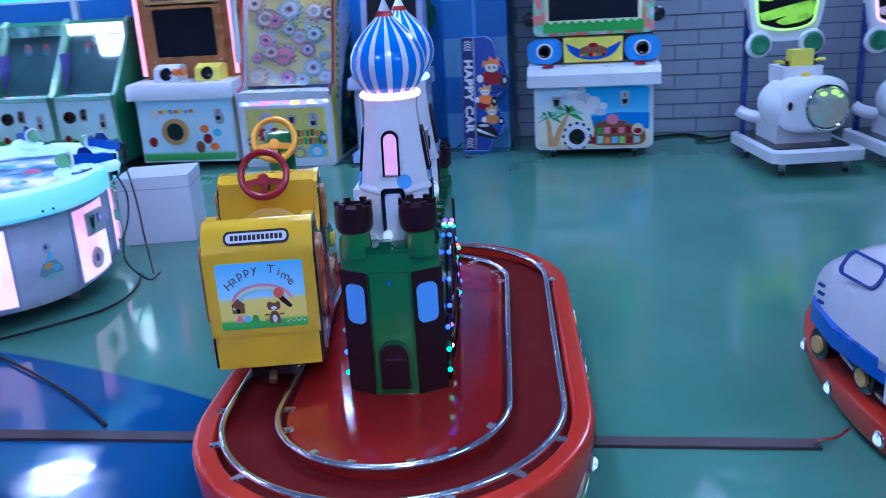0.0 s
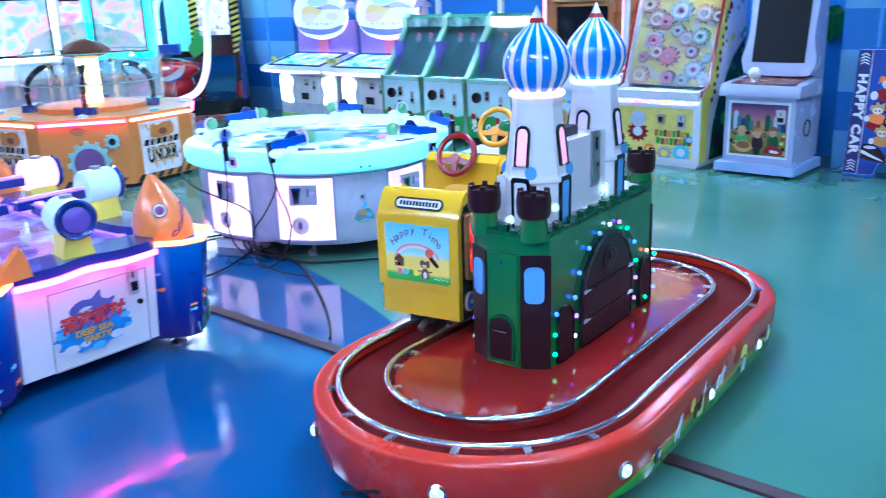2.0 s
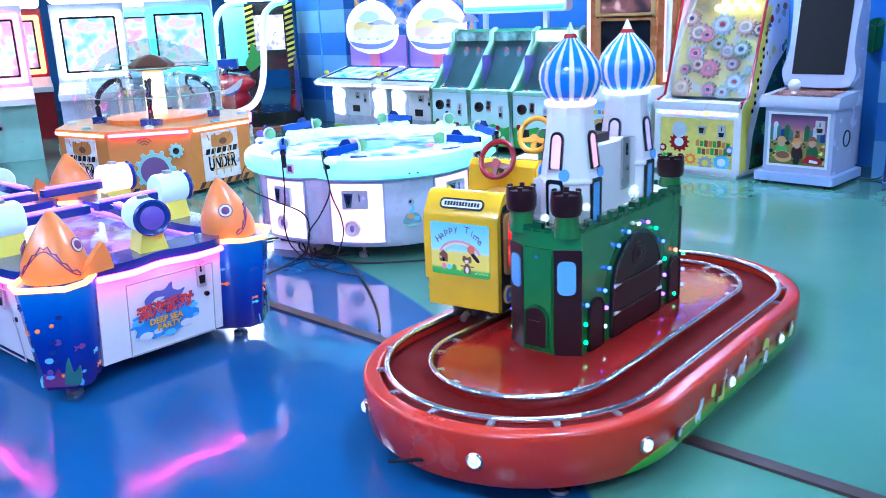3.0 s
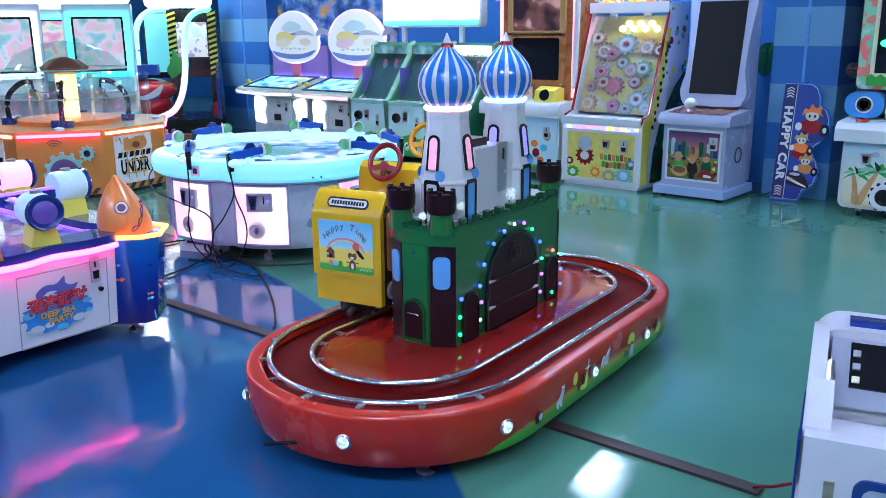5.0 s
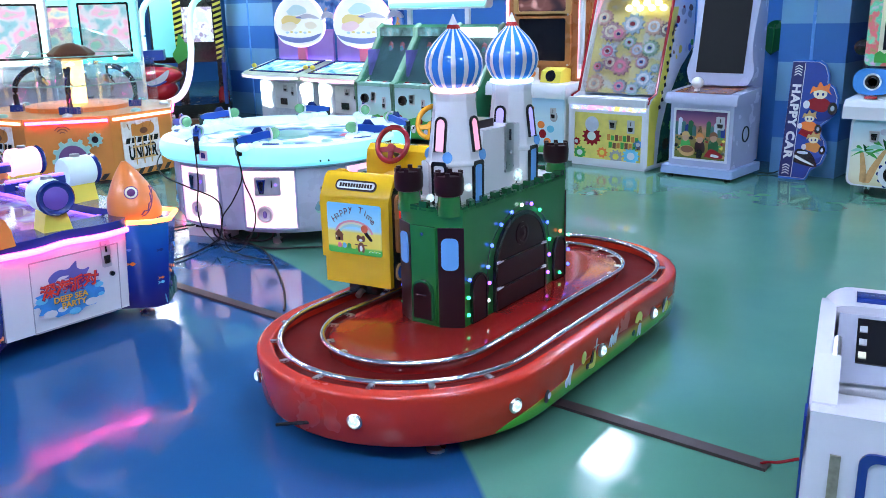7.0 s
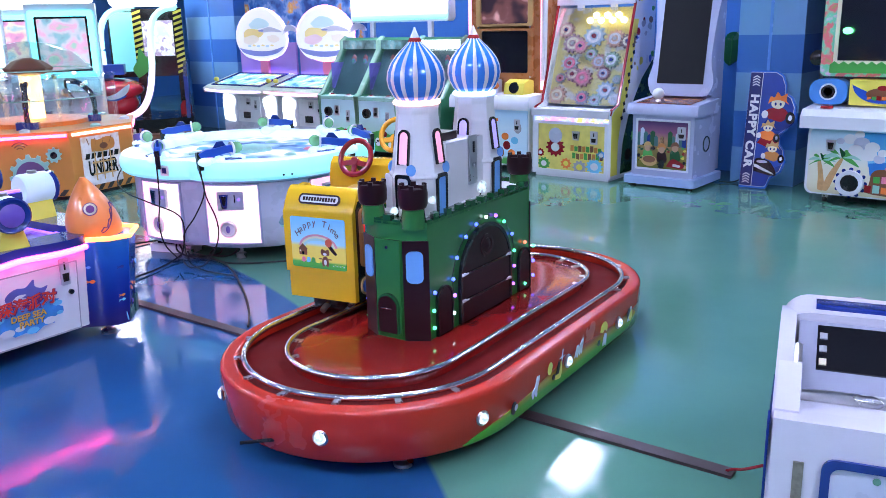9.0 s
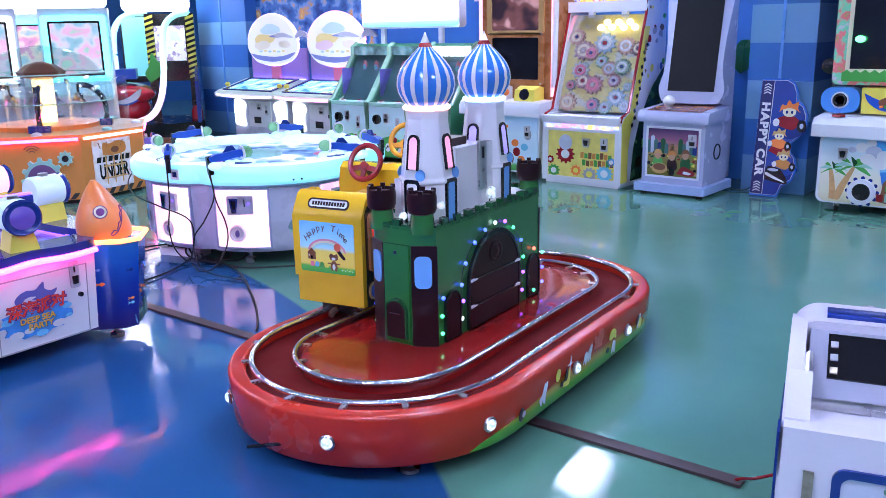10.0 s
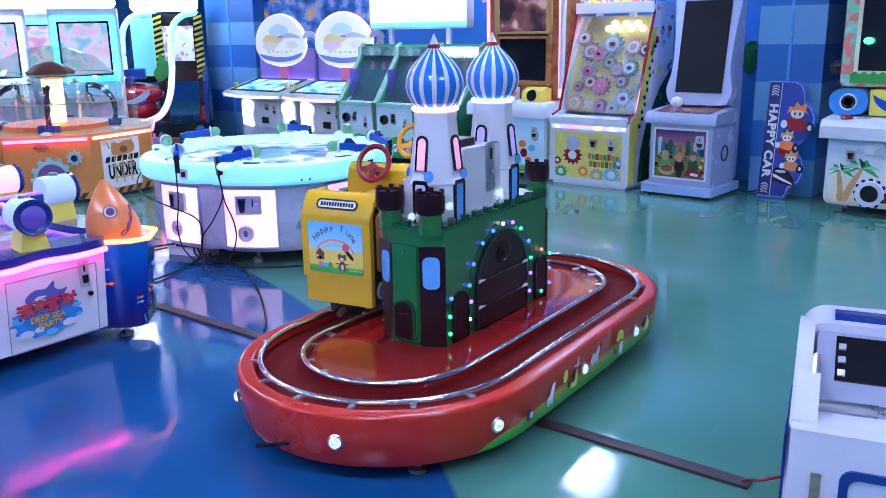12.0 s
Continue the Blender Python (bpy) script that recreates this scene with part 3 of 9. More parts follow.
# dark corner pilasters with blue windows
for sx in (-1, 1):
    for sy, yy in ((1, 0.0), (-1, LN)):
        x0, x1 = sx * (W - 0.082), sx * W
        pts = [(x0, yy), (x1, yy + sy * 0.045), (x1 + sx * 0.006, yy + sy * 0.043), (x0, yy - sy * 0.006)]
        pil = part("pilaster", prism(pts if sx * sy > 0 else pts[::-1], 0.0, 0.4, "z", 0.003, 1), MAROON, castle, "dark brown corner pilaster")
        mid, tilt = ((x0 + x1) / 2, yy + sy * 0.0225), math.degrees(math.atan2(sy * 0.045, x1 - x0))
        part("window", prism(rounded(-0.033, 0.033, 0.0, 0.125, 0.022), -0.0045, 0.0045, "y", 0.001, 1), SKYBLUE, pil, "light blue window panel", pose(mid[0] + 0.0, mid[1] - sy * 0.0075, 0.235, 0, 0, tilt))
# front hatch with a small door
part("hatch", prism(rounded(-0.058, 0.058, 0.015, 0.4, 0.004), -0.012, 0.004, "y", 0.002, 1), GREEN, castle, "green access hatch")
part("lock", disc(0.007, 0.008, 12, "y", (0, -0.013, 0.37)), CHROME, castle, "small chrome lock")
arch = lambda w, h: [(-w, 0), (w, 0), (w, h - w)] + [(w * math.cos(radians(a)), h - w + w * math.sin(radians(a))) for a in range(15, 180, 15)] + [(-w, h - w)]
fd = part("door", prism(arch(0.045, 0.15), -0.024, -0.012, "y", 0.002, 1), MAROON, castle, "small dark arched door", pose(0, 0, 0.03))
part("door_frame", frame_shape(arch(0.05, 0.158), arch(0.044, 0.149), -0.026, -0.012), GREEN2, fd)
part("handle", rod([(-0.025, -0.03, 0.1), (0.025, -0.03, 0.1)], 0.0025, 6), CHROME, fd, "thin chrome handle")

# doors on both long sides, hinges, and the string of small lights
for s in (1, -1):
    g = part("gate", prism(arch(0.2, 0.37), 0.0, 0.014, "y", 0.004, 1), MAROON, castle, "large dark arched gate", pose(s * (W + 0.0), 0.46, 0.005, 0, 0, s * 90) @ pose(0, -0.012, 0))
    part("gate_frame", frame_shape(arch(0.21, 0.382), arch(0.196, 0.364), -0.004, 0.01), BLACK, g)
    part("rosette", lathe([(0.05, 0.0), (0.05, 0.006), (0.035, 0.008), (0.03, 0.004), (0.015, 0.006), (0.005, 0.012)], 18), MAROON, g, "", pose(0, -0.0, 0.285, 90, 0, 0))
    for zz in (0.09, 0.2):
        part("rail", box(-0.19, 0.19, -0.007, 0.002, zz, zz + 0.008, 0.002), BLACK, g)
        for e in (-1, 1):
            part("hinge", prism([(e * 0.2, 0), (e * 0.2, 0.012), (e * 0.155, 0.009), (e * 0.15, 0.004)], -0.008, 0.0, "y"), WHITE2, g, "white painted hinge", pose(0, 0, zz - 0.002))
    for yy in (0.14, 0.80):
        d = part("side_door", prism(arch(0.05, 0.19), 0.0, 0.012, "y", 0.003, 1), MAROON, castle, "small dark arched side door", pose(s * W, yy, 0.005, 0, 0, s * 90) @ pose(0, -0.01, 0))
        part("door_rim", frame_shape(arch(0.055, 0.197), arch(0.048, 0.187), -0.004, 0.008), BLACK, d)
BULBS = (glow("led_blue", (0.03, 0.07, 1), 4), glow("led_green", (0.04, 1, 0.4), 2), glow("led_red", (1, 0.12, 0.05), 2.5), glow("led_white", (0.7, 0.9, 1), 2.5), glow("led_violet", (0.25, 0.06, 1), 4), paint("unlit_led", (0.5, 0.55, 0.55), 0.2))
rnd = random.Random(4)
spots = [(0.06, 0.05), (0.06, 0.12), (0.07, 0.19), (0.2, 0.07), (0.21, 0.14), (0.2, 0.21), (0.23, 0.29), (0.3, 0.36), (0.38, 0.395), (0.46, 0.41), (0.54, 0.4), (0.61, 0.36), (0.68, 0.29), (0.7, 0.21), (0.7, 0.14), (0.69, 0.06), (0.8, 0.225), (0.88, 0.19), (0.88, 0.12), (0.88, 0.05), (0.8, 0.03)]
for s in (1, -1):
    for k, (yy, zz) in enumerate(spots):
        part("bulb", ball(0.008, (0, 0, 0), (1, 1, 1), 8, 6), BULBS[rnd.choice((0, 0, 0, 1, 1, 2, 3, 4, 4, 5, 5))], castle, "", pose(s * (W + 0.012), yy, zz))
    part("lamp_wire", rod(sweep_curve([(s * (W + 0.008), yy, zz) for yy, zz in spots[3:16]], 4), 0.0016, 5), CABLE, castle, "thin wire of the lamp chain")

# turrets
cup = [(0.034, -0.2), (0.036, 0.11), (0.046, 0.115), (0.057, 0.125), (0.06, 0.165), (0.056, 0.2), (0.047, 0.205), (0.044, 0.19), (0.02, 0.188)]
for tx, ty in ((-0.095, 0.035), (0.095, 0.035), (-0.095, LN - 0.035), (0.095, LN - 0.035)):
    sh = part("turret_shaft", lathe([(0.046, -0.004), (0.047, 0.03), (0.044, 0.06), (0.042, 0.075)], 20), GREEN, castle, "round green turret shaft", pose(tx, ty, HZ - 0.02))
    cp = part("turret_cup", lathe([(0.038, 0.07), (0.05, 0.075), (0.056, 0.09), (0.057, 0.13), (0.054, 0.15), (0.046, 0.152), (0.044, 0.14), (0.01, 0.138)], 24), MAROON, castle, "dark brown turret cup", pose(tx, ty, HZ - 0.02))
    for k in range(6):
        a = k * math.pi / 3
        part("merlon", box(-0.009, 0.009, -0.006, 0.006, 0, 0.018, 0.004), MAROON, cp, "", pose(0.049 * math.cos(a), 0.049 * math.sin(a), 0.146, 0, 0, 90 + k * 60))
for lx, ly, lz in ((0.0, 0.045, 0.5), (0.125, 0.12, 0.54)):
    part("spot_lamp", ball(0.016, (0, 0, 0), (1, 1, 1), 14, 10), ICE, castle, "small round clear lamp", pose(lx, ly, lz))


def onion_piece(n, f0, f1, lift):
    """One lengthwise strip of the dome."""
    prof = [(0.078, 0.0), (0.098, 0.02), (0.115, 0.05), (0.122, 0.08), (0.118, 0.112), (0.104, 0.142), (0.082, 0.17), (0.056, 0.195), (0.034, 0.214), (0.024, 0.226)]
    bm_ = bmesh.new()
    cols = []
    for j in range(4):
        a = (f0 + (f1 - f0) * j / 3) * 2 * math.pi / n
        cols.append([bm_.verts.new(((r + lift) * math.cos(a), (r + lift) * math.sin(a), z)) for r, z in prof])
    inner = [[bm_.verts.new(((r - 0.006) * math.cos((f0 + (f1 - f0) * j) * 2 * math.pi / n), (r - 0.006) * math.sin((f0 + (f1 - f0) * j) * 2 * math.pi / n), z)) for r, z in prof] for j in (0, 1)]
    for c0, c1 in zip(cols, cols[1:]):
        for k in range(len(prof) - 1):
            bm_.faces.new((c0[k], c1[k], c1[k + 1], c0[k + 1]))
    for c0, c1 in ((inner[0], cols[0]), (cols[-1], inner[1])):
        for k in range(len(prof) - 1):
            bm_.faces.new((c0[k], c1[k], c1[k + 1], c0[k + 1]))
    return bm_


def octo(r, z):
    return [(r * math.cos(radians(22.5 + 45 * k)), r * math.sin(radians(22.5 + 45 * k)), z) for k in range(8)]


def tower(x, y, led, win):
    tw = part("tower", bmesh.new(), WHITE, castle, "white eight-sided tower with onion dome", pose(x, y, HZ - 0.03))
    bm = bmesh.new()
    rows = [octo(0.112, 0.0), octo(0.11, 0.176), octo(0.12, 0.18), octo(0.12, 0.189), octo(0.111, 0.198), octo(0.095, 0.31), octo(0.083, 0.42), octo(0.086, 0.45), octo(0.082, 0.455)]
    vs = [[bm.verts.new(p) for p in r] for r in rows]
    for a, b in zip(vs, vs[1:]):
        for k in range(8):
            bm.faces.new((a[k], a[(k + 1) % 8], b[(k + 1) % 8], b[k]))
    bm.faces.new(vs[-1])
    bmesh.ops.recalc_face_normals(bm, faces=bm.faces)
    bevelled(bm, 0.006, 2, 25)
    bm.to_mesh(tw.data)
    bm.free()
    part("led_ring", torus(0.082, 0.0105, 32, 8, "z", (0, 0, 0.461)), led, tw, "lit ring under the dome")
    m = pose(0, 0, 0.467) @ Matrix.Diagonal((0.915, 0.915, 0.975, 1))
    g0 = part("dome_gore", onion_piece(14, 0.0, 0.64, 0.0), BLUE, tw, "blue dome strip", m)
    r0 = part("dome_rib", onion_piece(14, 0.64, 1.0, 0.0016), WHITE, tw, "white dome strip", m)
    for k in range(1, 14):
        share("dome_gore", g0, tw, m @ pose(0, 0, 0, 0, 0, 360 * k / 14), "blue dome strip")
        share("dome_rib", r0, tw, m @ pose(0, 0, 0, 0, 0, 360 * k / 14), "white dome strip")
    part("collar", lathe([(0.026, 0.682), (0.025, 0.69), (0.02, 0.699), (0.01, 0.7)], 20), paint("red_collar", (0.4, 0.02, 0.02), 0.25), tw, "red collar")
    part("finial", lathe([(0.019, 0.697), (0.013, 0.711), (0.007, 0.724), (0.0025, 0.737)], 18), WHITE, tw)
    # tall arched windows on four of the tapering faces, doors below
    for k in range(4):
        a = 90 * k + 0
        face = pose(0, 0, 0, 0, 0, a)
        wi = part("arched_window", prism(arch(0.02, 0.125), -0.004, 0.004, "y"), win, tw, "tall narrow lit window", face @ pose(0, -0.1, 0.235, -7.6, 0, 0))
        part("window_rim", frame_shape(arch(0.026, 0.135), arch(0.0195, 0.125), -0.008, 0.004), BLACK, wi, "black window outline", pose(0, 0, -0.005))
        part("blue_spot", disc(0.022, 0.004, 16, "y"), SKYBLUE, tw, "", face @ pose(0.036, -0.1035, 0.213, -7.6, 0, 0))
        dr = part("tower_door", prism(rounded(-0.026, 0.026, 0.0, 0.165, 0.012), -0.003, 0.003, "y"), SKYBLUE if k % 2 else WHITE, tw, "narrow door with a black outline", face @ pose(0, -0.1035, 0.015, 0.6, 0, 0))
        part("door_rim", frame_shape(rounded(-0.036, 0.036, 0.0, 0.18, 0.014), rounded(-0.025, 0.025, 0.0, 0.165, 0.011), -0.006, 0.004), BLACK, dr)
    return tw


tower(0.02, 0.187, glow("led_ring_warm", (1.0, 0.5, 0.5), 1.7), glow("lit_rose_window", (0.75, 0.3, 0.5), 0.7))
tower(0.016, 0.617, glow("led_ring_blue", (0.3, 0.5, 1.0), 2.2), glow("lit_lilac_window", (0.3, 0.25, 0.85), 0.7))
part("keep", box(-0.075, 0.095, 0.27, 0.55, HZ - 0.02, HZ + 0.265, 0.012), WHITE, castle, "white block between the towers")
part("keep_top", box(-0.03, 0.05, 0.3, 0.42, HZ + 0.265, HZ + 0.297, 0.008), MAROON, castle, "dark brown battlement block")
cp = part("coin_plate", box(-0.03, 0.03, -0.004, 0.004, 0, 0.2, 0.003), STEEL, castle, "steel coin slot plate", pose(0.099, 0.46, HZ + 0.075, 0, 0, 90))
part("slot", box(-0.004, 0.004, -0.009, -0.003, 0.13, 0.175), BLACK, cp)
part("button", disc(0.009, 0.01, 14, "y", (0, -0.006, 0.08)), CHROME, cp)
part("side_lamp", ball(0.028, (0, 0, 0), (0.6, 1, 1), 16, 10), ICE, castle, "round clear side lamp", pose(0.108, 0.52, HZ + 0.05))
part("lead", rod(sweep_curve([(0.108, 0.51, HZ + 0.03), (0.112, 0.48, HZ + 0.012), (0.116, 0.42, HZ + 0.012), (0.118, 0.34, HZ + 0.012)], 5), 0.003, 6), CABLE, castle, "thin black lead")
part("annex", box(-0.11, 0.0, 0.14, 0.6, HZ - 0.02, HZ + 0.15, 0.012), WHITE, castle, "low white side block")
part("battlement_lip", box(-0.115, 0.115, 0.1, 0.86, HZ - 0.02, HZ + 0.012, 0.006), WHITE, castle)

# ---- the little train on the track ----
train = thing("ride_train", -0.714, 2.408, 0.327, 13.0, "yellow seat car with a green toy steam engine in front", "kiddie train")

train.matrix_basis = train.matrix_basis @ Matrix.Diagonal((0.95, 0.9, 0.98, 1))   # true size of the car
ch = part("chassis", box(-0.075, 0.075, 0.05, 1.04, -0.05, 0.012, 0.008), BLACK, train, "dark steel chassis")
part("coupling", rod([(0, 0.06, -0.03), (0, 0.02, -0.04), (0, 0.0, -0.05)], 0.014, 10), STEEL, ch)
for wy in (0.12, 0.4, 0.66, 0.95):
    part("axle", rod([(-0.09, wy, -0.036), (0.09, wy, -0.036)], 0.008, 8), STEEL, ch)
    for s in (-1, 1):
        part("rail_wheel", disc(0.034, 0.022, 20, "x", (s * 0.071, wy, -0.036), 0.004), STEEL, ch, "steel rail wheel")


def side_profile(pts, x0, x1, mat_, name, parent, label="", bevel=0.006):
    return part(name, prism(pts, x0, x1, "x", bevel, 2), mat_, parent, label)


def arc_pts(cy, cz, r, a0, a1, n=6):
    return [(cy + r * math.cos(radians(a0 + (a1 - a0) * k / n)), cz + r * math.sin(radians(a0 + (a1 - a0) * k / n))) for k in range(n + 1)]


# yellow car: lower skirt, rear wall, two side walls, seat and dash
part("skirt", box(-0.17, 0.17, 0.012, 0.5, 0.0, 0.13, 0.012), YELLOW, train, "yellow lower skirt")
side_profile([(0.0, 0.115), (0.0, 0.375), (0.012, 0.4), (0.05, 0.462), (0.075, 0.478), (0.1, 0.478), (0.115, 0.46), (0.12, 0.115)], -0.178, 0.178, YELLOW, "rear_wall", train, "yellow rear wall", 0.012)
right = [(0.1, 0.11), (0.1, 0.47), (0.17, 0.475), (0.2, 0.46)] + arc_pts(0.31, 0.47, 0.1, 190, 330, 6) + [(0.41, 0.52), (0.43, 0.53), (0.47, 0.545), (0.53, 0.545), (0.545, 0.52), (0.55, 0.11)]
side_profile(right, 0.14, 0.178, YELLOW, "right_wall", train, "yellow side wall")
left = [(0.1, 0.0), (0.1, 0.47), (0.17, 0.475), (0.205, 0.45), (0.215, 0.12)] + arc_pts(0.295, 0.1, 0.075, 190, 350, 6) + [(0.385, 0.2), (0.41, 0.45), (0.43, 0.53), (0.47, 0.545), (0.53, 0.545), (0.545, 0.52), (0.55, 0.0)]
side_profile(left, -0.178, -0.14, YELLOW, "left_wall", train, "yellow side wall with a low way in")
part("seat", prism([(0.1, 0.1), (0.1, 0.24), (0.2, 0.235), (0.23, 0.21), (0.23, 0.1)], -0.15, 0.15, "x", 0.015, 2), YELLOW, train)
dash = [(0.4, 0.1), (0.4, 0.3), (0.385, 0.46), (0.4, 0.53), (0.43, 0.555), (0.5, 0.55), (0.53, 0.52), (0.56, 0.1)]
part("dash", prism(dash, -0.165, 0.165, "x", 0.02, 3), YELLOW, train, "rounded yellow dash")
# darker yellow puts the shade of the knee hollow into the colour
part("knee_hollow", ball(0.1, (0, 0.395, 0.33), (1.25, 0.25, 1.2), 18, 12), paint("yellow_shaded_moulding", (0.7, 0.4, 0.02), 0.3), train)
# rear print
SKYP = fade("train_print_sky", "Z", [(0.13, (0.06, 0.32, 0.06)), (0.165, (0.1, 0.42, 0.08)), (0.175, (0.75, 0.6, 0.12)), (0.235, (0.75, 0.62, 0.15)), (0.25, (0.35, 0.68, 0.85)), (0.37, (0.15, 0.5, 0.85))], 0.25, 0.3, 0.12)
pr = part("rear_print", prism(rounded(-0.14, 0.14, 0.14, 0.36, 0.01), -0.004, 0.0015, "y", 0.001, 1), SKYP, train, "glossy printed landscape panel")
PURP = paint("plum_lettering", (0.12, 0.04, 0.1), 0.4)
for k, ch in enumerate("Happy Time"):
    a = 62 - k * 13.6
    if ch != " ":
        letters("letter", ch, 0.04, PURP, pr, pose(0.12 * math.sin(radians(-a)) * 0.95, -0.0055, 0.245 + 0.095 * math.cos(radians(a)), 90, -a * 0.55, 0), depth=0.0008)
RB = [(-0.1, 0.235)] + [(0.1 * math.cos(radians(a)) * -1, 0.23 + 0.06 * math.sin(radians(a))) for a in range(10, 171, 16)] + [(0.1, 0.235), (0.085, 0.235)] + [(0.085 * math.cos(radians(a)), 0.23 + 0.045 * math.sin(radians(a))) for a in range(10, 171, 16)] + [(-0.085, 0.235)]
CORAL = paint("coral_print", (0.8, 0.15, 0.08), 0.35)
for k, mt in enumerate((paint("rose_print", (0.75, 0.3, 0.4), 0.35), SAND, paint("pale_aqua_print", (0.35, 0.65, 0.7), 0.35))):
    part("rainbow", prism([(a * (1 - 0.11 * k), 0.235 + (b - 0.235) * (1 - 0.16 * k)) for a, b in RB], -0.0046 - 0.0003 * k, -0.003, "y"), mt, pr, "pale printed rainbow")
hs = part("printed_house", prism([(-0.1, 0.195), (-0.06, 0.195), (-0.06, 0.222), (-0.056, 0.222), (-0.08, 0.245), (-0.104, 0.222), (-0.1, 0.222)], -0.0056, -0.003, "y"), BROWN, pr)
part("house_door", box(-0.085, -0.075, -0.0062, -0.0055, 0.196, 0.21), BLACK, hs)
part("house_window", box(-0.097, -0.09, -0.0062, -0.0055, 0.208, 0.216), SAND, hs)
bl = part("printed_horn", blob([(0.05, 0.24), (0.065, 0.222), (0.085, 0.205), (0.094, 0.212), (0.074, 0.236), (0.062, 0.25)], -0.0056, -0.003), MAROON, pr)
part("horn_bell", prism([(0.055 + 0.018 * math.cos(a * 0.7), 0.256 + 0.018 * math.sin(a * 0.7)) for a in range(9)], -0.006, -0.003, "y"), CORAL, pr)
fg = part("printed_figure", blob([(0.022, 0.15), (0.034, 0.158), (0.046, 0.15), (0.052, 0.165), (0.048, 0.185), (0.04, 0.195), (0.028, 0.195), (0.02, 0.185), (0.016, 0.165)], -0.0056, -0.003), BROWN, pr)
part("figure_belly", prism([(0.034 + 0.008 * math.cos(a * 0.7), 0.17 + 0.013 * math.sin(a * 0.7)) for a in range(9)], -0.0062, -0.0055, "y"), WHITE, fg)
part("figure_head", blob([(0.018, 0.2), (0.05, 0.2), (0.056, 0.215), (0.05, 0.228), (0.036, 0.222), (0.02, 0.228), (0.012, 0.215)], -0.006, -0.003), BROWN, pr)
part("figure_muzzle", prism([(0.034 + 0.01 * math.cos(a * 0.7), 0.206 + 0.006 * math.sin(a * 0.7)) for a in range(9)], -0.0066, -0.006, "y"), WHITE, fg)
for e in (-1, 1):
    part("figure_arm", box(0.034 + e * 0.024 - 0.008, 0.034 + e * 0.024 + 0.008, -0.0056, -0.003, 0.182, 0.187), BROWN, fg)
for k in range(7):
    part("printed_flower", prism([(0.075 + 0.009 * k - 0.0 + 0.003 * math.cos(a * 1.2), 0.158 + 0.004 * (k % 2) + 0.003 * math.sin(a * 1.2)) for a in range(5)], -0.005, -0.003, "y"), (WHITE, LEMON)[k % 2], pr)
for k, mt in enumerate((PINK, AQUA, GRASS, LEMON)):
    part("printed_bush", blob([(-0.09 + k * 0.025, 0.165), (-0.072 + k * 0.025, 0.165), (-0.07 + k * 0.025, 0.182), (-0.085 + k * 0.025, 0.186)], -0.0054, -0.003), mt, pr)
pl = part("name_plate", prism(rounded(-0.1, 0.1, -0.018, 0.018, 0.016), -0.004, 0.002, "y", 0.001, 1), WHITE, train, "white plate with a dark rim", pose(0, 0.03, 0.432, -31, 0, 0))
part("plate_rim", frame_shape(rounded(-0.105, 0.105, -0.023, 0.023, 0.02), rounded(-0.098, 0.098, -0.016, 0.016, 0.014), -0.006, 0.0), MAROON, pl)
for k in range(12):
    part("character_bar", box(-0.083 + k * 0.0142, -0.0725 + k * 0.0142, -0.0052, -0.003, -0.0085, 0.0085), MAROON, pl)
# black side boards with lit windows
for s, bottom in ((1, 0.0), (-1, 0.0)):
    xo = 0.1795
    rearb = [(0.03, 0.0), (0.03, 0.4), (0.05, 0.43), (0.12, 0.45), (0.165, 0.44), (0.195, 0.4), (0.205, 0.33)] + ([(0.205, 0.3), (0.4, 0.34), (0.405, 0.5), (0.42, 0.51), (0.53, 0.52), (0.545, 0.5), (0.55, 0.0)] if s > 0 else [(0.205, 0.1), (0.23, 0.02), (0.3, -0.005), (0.36, 0.03), (0.4, 0.2), (0.42, 0.5), (0.44, 0.51), (0.53, 0.52), (0.545, 0.5), (0.55, -0.0)])
    bd = part("side_board", prism(rearb, -0.003, 0.003, "x", 0.001, 1), BLACK, train, "black side board", pose(s * xo, 0, 0))
    for (y0, y1, z0, z1, mt) in ((0.045, 0.185, 0.15, 0.4, L_RED), (0.435, 0.535, 0.34, 0.49, L_RED)):
        fr = part("window_frame", frame_shape(rounded(y0, y1, z0, z1, 0.025), rounded(y0 + 0.02, y1 - 0.02, z0 + 0.03, z1 - 0.03, 0.012), -0.008, 0.008, "x"), COPPER, train, "copper brown window surround", pose(s * (xo + 0.008), 0, 0))
        part("pane", prism(rounded(y0 + 0.017, y1 - 0.017, z0 + 0.026, z1 - 0.026, 0.012), -0.003, 0.003, "x"), mt, fr, "lit window pane", pose(-s * 0.003, 0, 0))
    part("red_tile", box(-0.004, 0.004, 0.45, 0.525, 0.24, 0.33, 0.002), CRIMSON, train, "", pose(s * (xo + 0.003), 0, 0))
    if s > 0:
        for zc in (0.21, 0.12):
            part("diamond", frame_shape([(0.255, zc), (0.3, zc - 0.06), (0.345, zc), (0.3, zc + 0.06)], [(0.268, zc), (0.3, zc - 0.042), (0.332, zc), (0.3, zc + 0.042)], -0.003, 0.003, "x"), CRIMSON, train, "red diamond outline", pose(xo + 0.004, 0, 0))
    for yc in (0.075, 0.155):
        wh = part("wheel", disc(0.038, 0.012, 22, "x", (0, 0, 0), 0.003), BEIGE, train, "gold rimmed blue wheel", pose(s * (xo + 0.004), yc, 0.065))
        part("wheel_face", disc(0.029, 0.004, 20, "x", (s * 0.007, 0, 0)), ROYAL, wh)
        part("hub", disc(0.009, 0.006, 12, "x", (s * 0.009, 0, 0)), BEIGE, wh)
